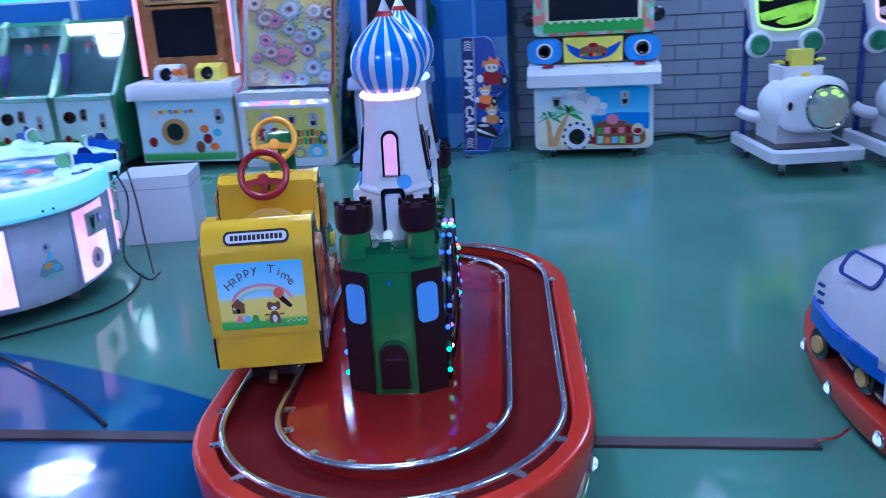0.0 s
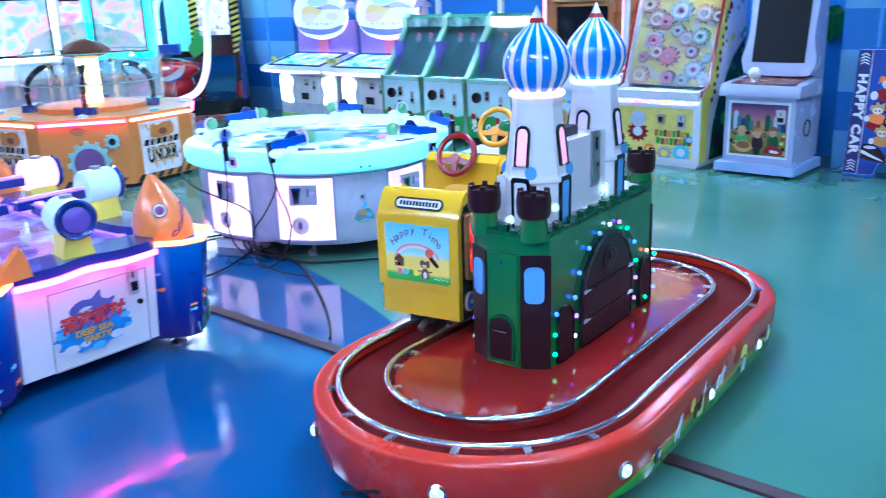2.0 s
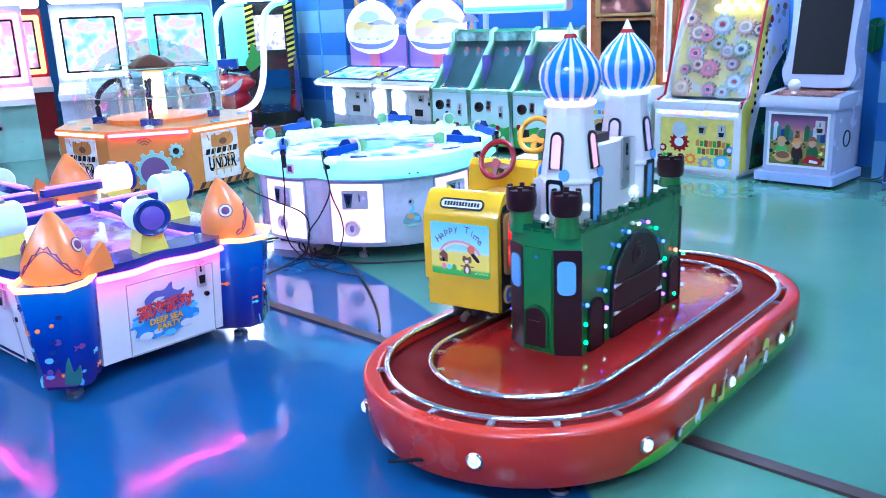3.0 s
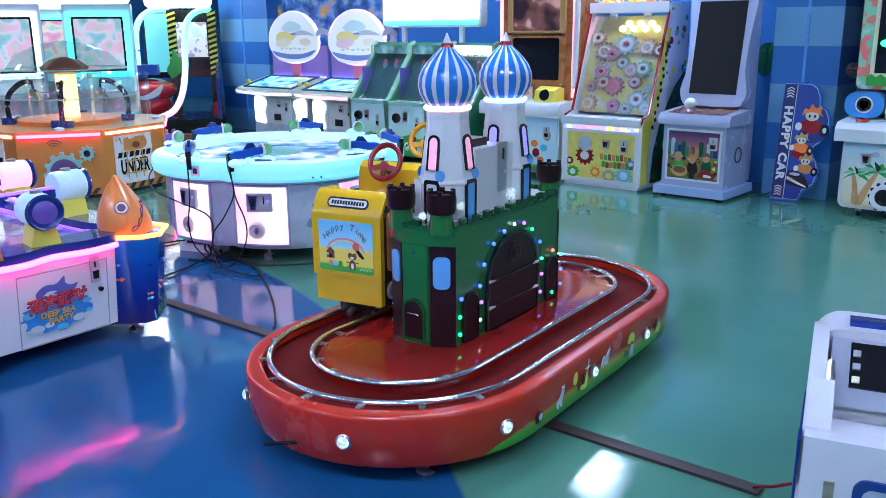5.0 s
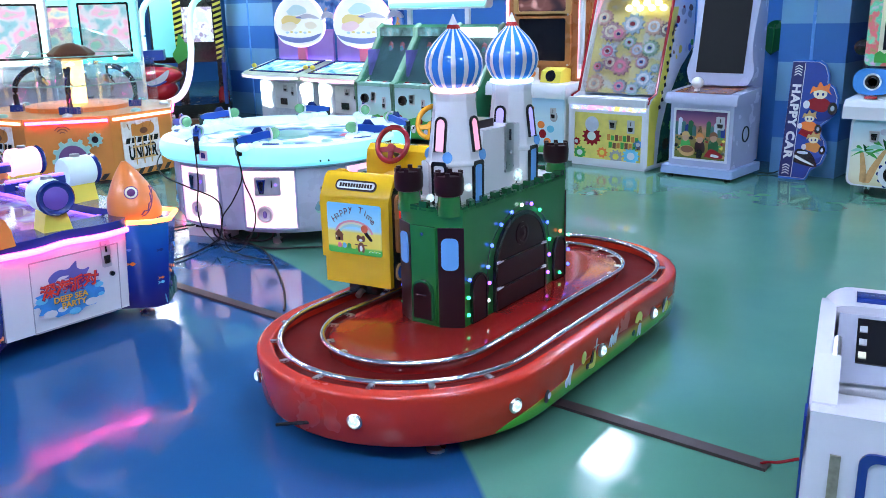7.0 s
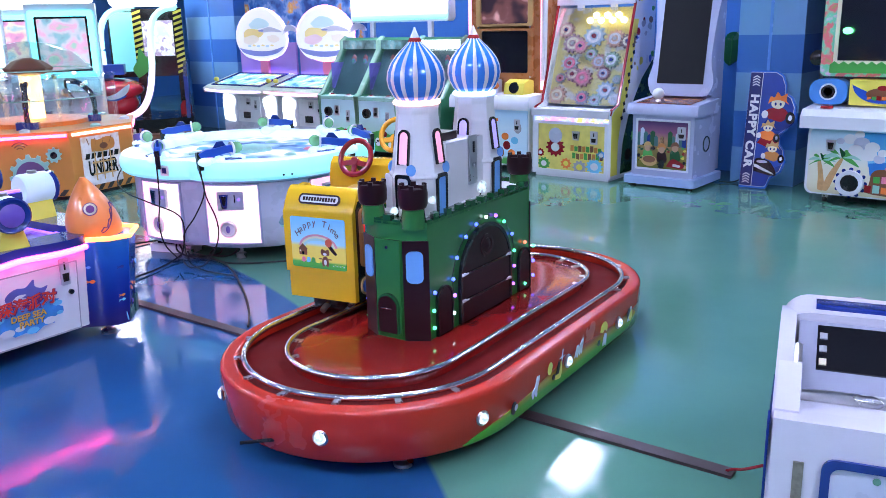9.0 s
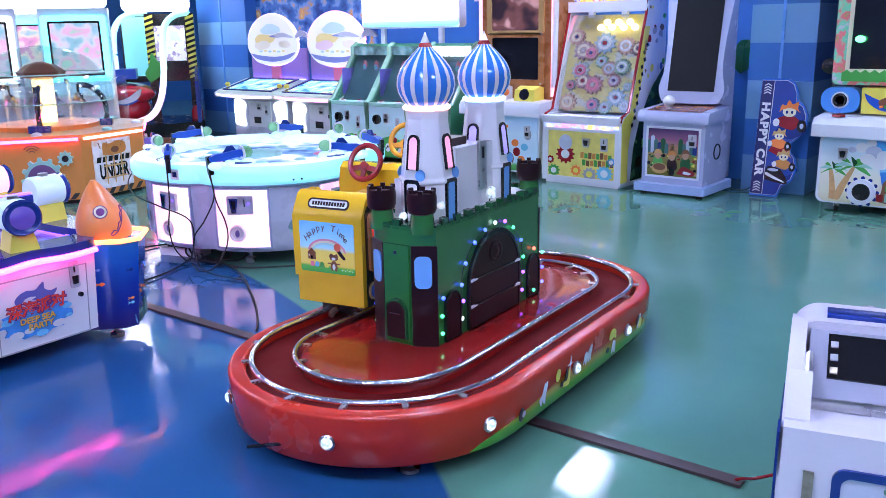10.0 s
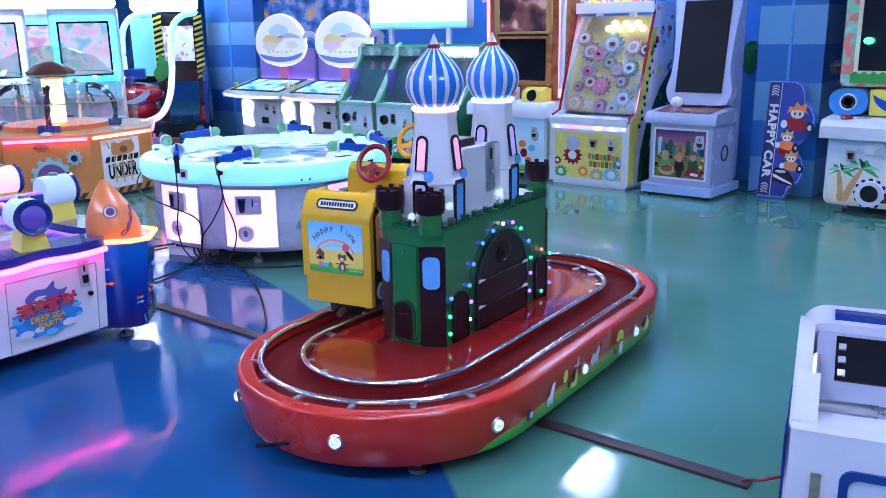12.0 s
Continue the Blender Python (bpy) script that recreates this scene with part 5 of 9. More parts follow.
fr = part("screen_shell", prism(wavy(0.345, 0.0, 1.25, 0), -0.02, 0.1, "y", 0.045, 5), LILAC, m2, "wavy lilac screen shell", pose(0, 0.34, 0.9, -9, 0, 0))
part("screen", prism([(-0.245, 0.12), (0.245, 0.12), (0.245, 1.12), (-0.245, 1.12)], -0.024, -0.012, "y"), SCREENM, fr, "tall dark screen")
part("back_case", box(-0.28, 0.28, 0.48, 0.75, 0.11, 2.0, 0.02), LILAC, m2)
part("side_emblem", torus(0.075, 0.008, 24, 6, "x", (0.327, 0.3, 0.43)), BLACK, m2, "black ring emblem")
for s in (-0.3, 0.3):
    part("foot", lathe([(0.03, 0), (0.03, 0.02), (0.012, 0.03)], 12), RUBBER, m2, "", pose(s, 0.0, 0))
part("power_cord", rod(sweep_curve([(0.4, 0.5, 0.02), (0.5, 0.55, 0.01), (0.56, 0.62, 0.03), (0.62, 0.78, 0.1)], 6), 0.006, 6), CABLE, m2, "black power cord")

# ---- gear drop machine ----
m3 = thing("gear_drop_machine", -2.225, 6.97, 0, 0, "yellow prize machine with coloured gears behind a sloping glass", "arcade machine", size=(0.965, 0.95, 0.85))
gprof = [(0.0, 0.03), (0.0, 0.7), (0.03, 0.76), (0.15, 0.8), (0.45, 1.84), (0.45, 1.95), (0.85, 1.95), (0.85, 0.05)]
for s in (-1, 1):
    sd = part("side_panel", prism(gprof, -0.015, 0.015, "x", 0.004, 1), WHITE2, m3, "white and yellow printed side panel", pose(s * 0.415, 0, 0))
    part("yellow_band", prism([(0.01, 0.06), (0.01, 0.69), (0.05, 0.74), (0.16, 0.8), (0.4, 1.68), (0.5, 1.68), (0.34, 1.02), (0.2, 0.68), (0.14, 0.4), (0.14, 0.06)], -0.0012, 0.0012, "x"), LEMON, sd, "yellow printed band", pose(s * 0.0158, 0, 0))
    part("dark_field", prism([(0.2, 0.06), (0.84, 0.06), (0.84, 1.25), (0.6, 1.05), (0.36, 0.72), (0.24, 0.4)], -0.0012, 0.0012, "x"), GREEN2, sd, "dark green printed field", pose(s * 0.0156, 0, 0))
    rs = random.Random(8)
    for k in range(16):
        yy, zz, rr_ = rs.uniform(0.4, 0.82), rs.uniform(1.15, 1.9), rs.uniform(0.015, 0.045)
        part("side_speck", blob([(yy + rr_ * rs.uniform(0.6, 1.3) * math.cos(a * 1.05), zz + rr_ * rs.uniform(0.6, 1.3) * math.sin(a * 1.05)) for a in range(6)], -0.001, 0.001, "x"), (BROWN, LEMON, GREY, ROYAL, CRIMSON, GRASS)[k % 6], sd, "", pose(s * 0.016, 0, 0))
    part("edge_trim", rod([(0, y, z) for y, z in gprof[1:6]], 0.014, 8), CRIMSON, sd)
    for k in range(12):
        part("check_tile", box(-0.002, 0.002, -0.02, 0.02, -0.02, 0.02), BLACK, sd, "", pose(s * 0.0165, 0.2 + 0.02 * k + (0.03 if k % 2 else 0), 0.66 + 0.075 * k, 16, 0, 0))
    for k in range(3):
        part("side_gear", prism(gear_outline(0.07, 10), -0.002, 0.002, "x"), (MAROON, GRASS, ORANGE)[k], sd, "", pose(s * 0.0165, 0.35 + 0.12 * k, 0.25 + 0.2 * k))
part("body", box(-0.4, 0.4, 0.02, 0.84, 0.0, 0.7, 0.006), WHITE2, m3)
pn = part("front_print", box(-0.395, 0.395, 0.008, 0.02, 0.07, 0.6, 0.002), paint("yellow_board", (0.78, 0.66, 0.16), 0.35, vary=0.25, scale=12), m3, "yellow printed front")
part("front_border", frame_shape([(-0.4, 0.04), (0.4, 0.04), (0.4, 0.625), (-0.4, 0.625)], [(-0.365, 0.085), (0.365, 0.085), (0.365, 0.585), (-0.365, 0.585)], -0.002, 0.008), WHITE2, m3, "white border of the front")
gcol = (CRIMSON, GREY, AQUA, GRASS, ORANGE, SKYBLUE)
for k, (x, z, r, t) in enumerate(((-0.17, 0.33, 0.105, 12), (0.1, 0.13, 0.075, 10), (0.26, 0.15, 0.09, 12), (-0.3, 0.14, 0.07, 10), (-0.05, 0.16, 0.06, 9), (0.33, 0.28, 0.05, 9), (-0.34, 0.26, 0.045, 8))):
    g = part("printed_gear", prism(gear_outline(r, t, 0.18, x, z), 0.004, 0.008, "y"), gcol[k % 6], pn)
    part("gear_eye", prism(oval(x, z, r * 0.45, r * 0.45, 16), 0.002, 0.004, "y"), (WHITE, LEMON, WHITE2)[k % 3], g)
part("face_bulb", prism(oval(-0.17, 0.46, 0.075, 0.085, 18), 0.003, 0.008, "y"), GREYP, pn)
bars(pn, 0.0, 0.34, 0.3, 0.37, 0.007, 8, (ORANGE2, GRASS, BROWN), 2)
bars(pn, 0.02, 0.36, 0.22, 0.29, 0.007, 8, (GRASS, BROWN, ORANGE2), 6)
coin_cup(m3, 0.06, 0.008, 0.47, 0.95)
coin_plate(m3, 0.25, 0.008, 0.46, 0.075, 0.14)
part("ledge", box(-0.42, 0.42, -0.04, 0.2, 0.67, 0.75, 0.02), WHITE2, m3, "white front ledge")
part("light_strip", box(-0.4, 0.4, -0.008, 0.01, 0.62, 0.66, 0.003), print_glow("coloured_led_strip", [(0.38, (0.9, 0.7, 0.1)), (0.5, (0.2, 0.3, 1.0)), (0.6, (0.9, 0.2, 0.4))], 1.6, 7), m3, "coloured light strip")
slope = math.degrees(math.atan2(0.3, 1.04))
# haze of the front glass is mixed into the board and most gear colours
pf = part("playfield", box(-0.4, 0.4, 0.0, 0.02, 0.0, 1.07), print_glow("yellow_field", [(0.36, (0.6, 0.6, 0.54)), (0.45, (0.7, 0.58, 0.18)), (0.56, (0.72, 0.62, 0.22)), (0.64, (0.62, 0.62, 0.56))], 0.0, 4, 0.4), m3, "yellow board of gears", pose(0, 0.24, 0.78, -slope, 0, 0))
GC = {"rose": paint("gear_rose", (0.53, 0.259, 0.277), 0.35), "plum": paint("gear_plum", (0.437, 0.265, 0.314), 0.35), "sky": paint("gear_sky", (0.35, 0.488, 0.612), 0.35), "pale": paint("gear_pale_blue", (0.499, 0.588, 0.612), 0.35), "green": paint("gear_green", (0.3, 0.464, 0.314), 0.35), "peach": paint("gear_peach", (0.685, 0.402, 0.289), 0.35), "salmon": paint("gear_salmon", (0.623, 0.352, 0.302), 0.35), "dark": paint("gear_umber", (0.2, 0.11, 0.1), 0.35), "teal": paint("gear_teal", (0.344, 0.507, 0.45), 0.35), "grey": GREY}
rg = random.Random(5)
for k, (x, z, r, c) in enumerate(((0.0, 0.75, 0.12, "sky"), (-0.22, 0.67, 0.11, "plum"), (-0.13, 0.64, 0.085, "salmon"), (0.0, 0.55, 0.075, "green"), (0.23, 0.72, 0.1, "peach"), (0.37, 0.69, 0.08, "dark"), (-0.22, 0.45, 0.1, "pale"), (0.1, 0.47, 0.085, "salmon"), (0.23, 0.49, 0.09, "green"), (-0.17, 0.33, 0.085, "plum"), (-0.05, 0.29, 0.105, "rose"), (0.17, 0.34, 0.07, "rose"), (0.22, 0.16, 0.1, "sky"), (-0.3, 0.09, 0.1, "peach"), (-0.02, 0.07, 0.08, "grey"), (0.12, 0.05, 0.075, "teal"), (0.33, 0.07, 0.07, "pale"), (-0.32, 0.82, 0.09, "salmon"), (-0.3, 0.28, 0.06, "grey"), (0.32, 0.28, 0.05, "teal"))):
    g = part("gear", prism(gear_outline(r, 11 + k % 3, 0.2, 0, 0), -0.022 - 0.004 * (k % 3), 0.0, "y"), GC[c], pf, "", pose(x, 0, z, 0, rg.uniform(0, 40), 0))
    part("gear_face", ring_flat(r * 0.62, r * 0.36, 0.008, 20, "y", (0, -0.026 - 0.004 * (k % 3), 0)), (WHITE2, SAND, PINK, GREYP)[k % 4], g)
    part("gear_pin", disc(r * 0.2, 0.012, 12, "y", (0, -0.028 - 0.004 * (k % 3), 0)), (CRIMSON, STEEL, NAVY)[k % 3], g)
for k in range(7):
    part("bulb", ball(0.036, (0, 0, 0), (1, 1, 1), 12, 8), glow("warm_bulb", (1.0, 0.92, 0.55), 2.6) if k == 0 else bpy.data.materials["warm_bulb"], pf, "round warm bulb", pose(-0.06 + 0.06 * k, -0.045, 0.93 + (0.04 if k % 2 else -0.015)))
gl = part("glass", box(-0.4, 0.4, 0.0, 0.004, 0.0, 1.06), LGLASS, m3, "clear front glass", pose(0, 0.155, 0.79, -slope, 0, 0))
gl.visible_shadow = False
part("head_box", box(-0.42, 0.42, 0.43, 0.85, 1.84, 1.95, 0.01), WHITE2, m3, "white head box")
hd = part("head_sign", prism(rounded(-0.4, 0.4, 1.95, 2.35, 0.08), 0.45, 0.5, "y", 0.01, 2), print_glow("toy_head_print", [(0.35, (0.1, 0.25, 0.6)), (0.5, (0.85, 0.6, 0.1)), (0.62, (0.7, 0.15, 0.15)), (0.75, (0.9, 0.9, 0.9))], 0.6, 11), m3, "printed head sign")
for s in (-0.18, 0.18):
    part("sign_post", box(s - 0.03, s + 0.03, 0.46, 0.5, 1.78, 1.97, 0.004), WHITE2, m3)

# ---- prize machine with a copper-framed window ----
m4 = thing("toy_prize_machine", -3.12, 6.93, 0, 0, "white prize machine with a copper framed dark window and printed front", "arcade machine", size=(0.93, 0.95, 0.87))
part("body", box(-0.47, 0.47, 0.05, 0.85, 0.07, 0.72, 0.02), WHITE2, m4)
pn = part("front_print", prism(rounded(-0.455, 0.455, 0.09, 0.7, 0.03), 0.035, 0.05, "y", 0.002, 1), fade("cloud_print", "Z", [(0.08, (0.04, 0.3, 0.06)), (0.15, (0.1, 0.42, 0.1)), (0.18, (0.5, 0.72, 0.85)), (0.5, (0.62, 0.8, 0.92)), (0.7, (0.4, 0.65, 0.9))], 0.3, 0.3, 0.03), m4, "printed sky and grass front")
porthole(m4, -0.1, 0.025, 0.38, 0.13, BEIGE, GLASSY)
for k, (x, z, mt) in enumerate(((0.18, 0.4, ORANGE), (0.2, 0.3, CRIMSON), (0.12, 0.22, BROWN), (0.26, 0.22, ORANGE), (-0.34, 0.28, CRIMSON), (0.34, 0.5, GREY), (0.3, 0.36, AQUA), (-0.3, 0.55, WHITE))):
    flat(pn, oval(x, z, 0.045, 0.04 + 0.01 * (k % 3)), 0.034 - 0.0003 * k, mt)
bars(pn, -0.25, 0.1, 0.56, 0.6, 0.034, 7, (ORANGE, LEMON, SKYBLUE), 9)
coin_plate(m4, 0.33, 0.035, 0.53)
part("console", prism([(-0.03, 0.7), (-0.03, 0.8), (0.0, 0.85), (0.4, 0.87), (0.42, 0.7)], -0.51, 0.51, "x", 0.025, 3), WHITE2, m4, "white console")
for s, mt in ((-1, WHITE2), (1, LEMON)):
    b = part("control_box", prism([(0.08, 0.86), (0.1, 0.98), (0.2, 1.02), (0.28, 1.0), (0.28, 0.86)], -0.12, 0.12, "x", 0.015, 2), mt, m4, "small console box", pose(s * 0.2 + 0.05, 0, 0))
    part("eye", lathe([(0.065, 0.0), (0.06, 0.012), (0.03, 0.014)], 20), GLASSY, b, "", pose(0.0, 0.1, 0.93, 80, 0, 0))
    part("knob", ball(0.04, (0, 0, 0), (1, 1, 1), 14, 10), ORANGE, m4, "orange knob", pose(s * 0.03 - 0.02, 0.1, 0.95))
part("cabinet", box(-0.44, 0.44, 0.3, 0.85, 0.7, 2.2, 0.02), COPPER, m4, "copper brown upper cabinet")
# bright stops are glass reflections painted into the upper pane, with a glow
SHOW = print_glow("prize_window_reflections", [(0.4, (0.03, 0.02, 0.03)), (0.54, (0.14, 0.06, 0.06)), (0.62, (0.5, 0.28, 0.28)), (0.72, (0.85, 0.75, 0.8))], 0.5, 4, 0.08, 1.5)
for z0, z1, mt in ((1.08, 1.54, GLASSY), (1.62, 1.98, SHOW)):
    f = part("window_frame", frame_shape(rounded(-0.36, 0.36, z0 - 0.05, z1 + 0.05, 0.05), rounded(-0.3, 0.3, z0, z1, 0.02), 0.27, 0.31), COPPER if z0 < 1.5 else BEIGE, m4, "copper window surround")
    part("pane", box(-0.31, 0.31, 0.285, 0.299, z0 - 0.01, z1 + 0.01), mt, f, "dark glossy window")
for s in (-1, 1):
    part("corner_tube", rod([(s * 0.46, 0.3, 0.9), (s * 0.46, 0.3, 2.2)], 0.02, 10), glow("lit_rose_tube", (1.0, 0.35, 0.5), 1.4) if s < 0 else bpy.data.materials["lit_rose_tube"], m4, "lit corner tube")
part("head_arch", rod(sweep_curve([(-0.5, 0.28, 1.95), (-0.5, 0.28, 2.1), (-0.42, 0.28, 2.2), (0.0, 0.28, 2.22), (0.42, 0.28, 2.2), (0.5, 0.28, 2.1), (0.5, 0.28, 1.6), (0.49, 0.28, 1.0)], 6), 0.03, 10), WHITE, m4, "white rounded tube round the top")
for sx in (-0.33, 0.33):
    for z_ in (1.04, 1.58, 2.02):
        part("rivet", disc(0.012, 0.006, 10, "y", (sx, 0.268, z_)), STEEL, m4)

# ---- three football lane machines under one lit sign ----
LANEP = fade("pitch_print", "Z", [(0.1, (0.03, 0.28, 0.06)), (0.27, (0.08, 0.4, 0.12)), (0.36, (0.4, 0.65, 0.6)), (0.55, (0.5, 0.72, 0.8)), (0.75, (0.4, 0.62, 0.72))], 0.3, 0.3, 0.08)
LGREEN = paint("lane_green", (0.26, 0.48, 0.34), 0.25, coat=0.3)
LDGREEN = paint("lane_dark_green", (0.035, 0.2, 0.1), 0.3)
LFIELD = print_glow("lane_field", [(0.32, (0.015, 0.06, 0.06)), (0.48, (0.04, 0.11, 0.11)), (0.6, (0.07, 0.15, 0.17)), (0.7, (0.14, 0.2, 0.26))], 0.1, 2.2, 0.25, 1.5)
PRIZE = print_glow("prize_colours", [(0.4, (0.06, 0.08, 0.09)), (0.5, (0.35, 0.1, 0.1)), (0.58, (0.1, 0.2, 0.35)), (0.66, (0.06, 0.3, 0.2))], 0.25, 8)


def lane_machine(x, lit):
    th = thing("lane_machine", x, 6.88, 0, 0, "green lane machine with football print and white lit head" if lit else "green ball-rolling lane machine with a football pitch print", "arcade machine", "lane machines", size=(0.9, 0.95, 0.85))
    part("body", box(-0.31, 0.31, 0.02, 0.9, 0.1, 0.76, 0.006), LDGREEN, th)
    pn = part("front_print", box(-0.305, 0.305, 0.008, 0.02, 0.11, 0.74, 0.002), LANEP, th, "printed football pitch")
    prof = [(0.0, 0.1), (0.0, 0.79), (0.06, 0.82), (0.42, 1.36), (0.42, 1.47), (0.5, 1.52), (0.8, 1.5), (0.9, 1.3), (0.9, 0.1)]
    for s in (-1, 1):
        sp_ = part("side_panel", prism(prof, -0.012, 0.012, "x", 0.004, 1), LDGREEN, th, "green side panel", pose(s * 0.317, 0, 0))
        part("edge_trim", rod([(0, y - 0.004, z) for y, z in prof[:6]], 0.024, 8), LGREEN, sp_, "bright green edge")
    for xx in (-0.14, 0.14):
        b = part("push_button", lathe([(0.045, 0), (0.045, 0.01), (0.03, 0.018)], 16), WHITE2, th, "red centred push button", pose(xx, 0.06, 0.785))
        part("cap", lathe([(0.025, 0.015), (0.022, 0.03)], 14), CRIMSON, b)
    part("ledge", box(-0.305, 0.305, 0.0, 0.2, 0.745, 0.785, 0.008), MINT, th, "pale green ledge")
    sl = math.degrees(math.atan2(0.36, 0.55))
    part("lane_bed", box(-0.3, 0.3, 0.0, 0.01, 0.0, 0.66), LFIELD, th, "dark lane board", pose(0, 0.2, 0.78, -sl * 0.8, 0, 0))
    for k in range(2):
        part("prize_figure", ball(0.05, (0, 0, 0), (0.8, 0.6, 1.6), 12, 8), PRIZE, th, "small prize", pose(-0.1 + 0.2 * k, 0.42, 1.22))
    part("back_board", box(-0.3, 0.3, 0.6, 0.62, 0.8, 1.36), PRIZE, th)
    part("inner_side", box(-0.29, -0.285, 0.2, 0.55, 0.86, 1.2), paint("violet_board", (0.12, 0.1, 0.4), 0.4) if "violet_board" not in bpy.data.materials else bpy.data.materials["violet_board"], th, "violet inner board")
    g = part("glass", box(-0.3, 0.3, 0.0, 0.004, 0.0, 0.65), LGLASS, th, "clear sloping glass", pose(0, 0.075, 0.82, -sl, 0, 0))
    g.visible_shadow = False
    part("head_panel", box(-0.3, 0.3, 0.42, 0.46, 1.37, 1.48, 0.004), L_SIGN if lit else print_glow("lane_head_print" + ("" if lit else "_dim"), [(0.36, (0.03, 0.08, 0.08)), (0.5, (0.08, 0.18, 0.18)), (0.6, (0.12, 0.3, 0.32)), (0.7, (0.3, 0.4, 0.42))], 0.3, 5), th, "head panel")
    part("roof", prism([(0.45, 1.47), (0.5, 1.515), (0.8, 1.5), (0.9, 1.3), (0.9, 1.0), (0.88, 1.0), (0.86, 1.3), (0.78, 1.47)], -0.305, 0.305, "x"), LDGREEN, th)
    porthole(th, -0.16, 0.006, 0.58, 0.062, BLACK)
    coin_plate(th, -0.02, 0.008, 0.6, 0.075, 0.12)
    coin_plate(th, 0.17, 0.008, 0.53, 0.06, 0.16)
    part("ticket_mouth", box(-0.05, 0.05, 0.0, 0.01, 0.2, 0.34, 0.006), BLACK, th, "", pose(-0.12, 0.0, 0))
    tag = part("paper_tag", box(-0.045, 0.03, 0.0, 0.0075, 0.53, 0.66, 0.001), WHITE, th, "white paper tag")
    for k_ in range(3):
        part("tag_line", box(-0.035, 0.02, -0.0012, 0.0, 0.555 + 0.025 * k_, 0.562 + 0.025 * k_), GREY, tag)
    flat(pn, [(-0.3, 0.13), (-0.1, 0.13), (0.1, 0.13), (0.3, 0.13), (0.3, 0.36), (0.2, 0.33), (0.05, 0.38), (-0.1, 0.34), (-0.2, 0.37), (-0.3, 0.35)], 0.0078, GRASS, "printed_grass", False)
    for x_, z_ in ((0.0, 0.24), (-0.2, 0.22)):
        flat(pn, oval(x_, z_, 0.04, 0.042, 12), 0.0066, WHITE, "printed_ball")
        flat(pn, oval(x_, z_, 0.015, 0.016, 6), 0.0062, BLACK, "ball_patch")
        flat(pn, oval(x_ + 0.025, z_ + 0.02, 0.009, 0.01, 5), 0.0062, BLACK, "ball_patch")
        flat(pn, oval(x_ - 0.022, z_ - 0.02, 0.009, 0.01, 5), 0.0062, BLACK, "ball_patch")
    for x_, z_, mt in ((0.12, 0.33, CRIMSON), (-0.22, 0.36, CRIMSON), (0.13, 0.26, SAND), (-0.21, 0.29, SAND), (0.0, 0.21, WHITE), (0.2, 0.2, WHITE)):
        flat(pn, oval(x_, z_, 0.035, 0.035), 0.0075, mt)
    for c in (-0.25, 0.25):
        part("foot", lathe([(0.03, 0), (0.03, 0.02), (0.012, 0.03), (0.012, 0.1)], 12), RUBBER, th, "", pose(c, 0.1, 0))


for k, x in enumerate((-5.18, -4.585, -3.99)):
    lane_machine(x, k == 2)
sg = thing("lane_sign", -4.648, 7.4, 0, 0, "long lit white sign board on posts above the lane machines", "sign", size=(0.925, 0.95, 0.863))
part("sign_case", prism(rounded(-0.78, 0.78, 1.68, 2.25, 0.05), -0.05, 0.06, "y", 0.01, 2), WHITE2, sg, "white sign case")
part("sign_face", prism(rounded(-0.75, 0.75, 1.71, 2.22, 0.04), -0.056, -0.05, "y"), fade("sign_glow", "Z", [(1.7, (0.05, 0.5, 0.35)), (1.76, (0.1, 0.75, 0.6)), (1.82, (0.85, 1.0, 0.97)), (2.22, (1, 1, 1))], 0.2, 0.3, 3.0), sg, "glowing white face")
for s in (-0.46, 0.46):
    part("post", box(s - 0.03, s + 0.03, -0.02, 0.02, 1.46, 1.69, 0.004), WHITE2, sg)

# ---- twin fishing game consoles with egg-shaped lit signs ----
L_LILAC = glow("lit_lilac_edge", (0.6, 0.5, 1.0), 1.3)
L_ROSE = glow("lit_rose_edge", (1.0, 0.4, 0.75), 1.3)
L_INDIGO = glow("lit_indigo_strip", (0.2, 0.25, 1.0), 9)
EGGM = glow("egg_white", (0.85, 0.9, 1.0), 0.3)
EGGP = {c: glow("egg_" + c, v, 0.12) for c, v in (("pink", (1.0, 0.4, 0.6)), ("violet", (0.4, 0.35, 0.85)), ("yellow", (1.0, 0.8, 0.2)), ("navy", (0.05, 0.12, 0.6)), ("sky", (0.45, 0.75, 1.0)), ("cream", (1.0, 0.92, 0.75)), ("grey", (0.5, 0.55, 0.7)), ("mist", (0.6, 0.9, 0.95)), ("rose", (1.0, 0.7, 0.8)))}
# the violet light on the board is put into its paint
VIOB = paint("violet_light_on_board", (0.4, 0.24, 0.62), 0.35)
CONS = paint("pale_green_console", (0.55, 0.66, 0.5), 0.3)


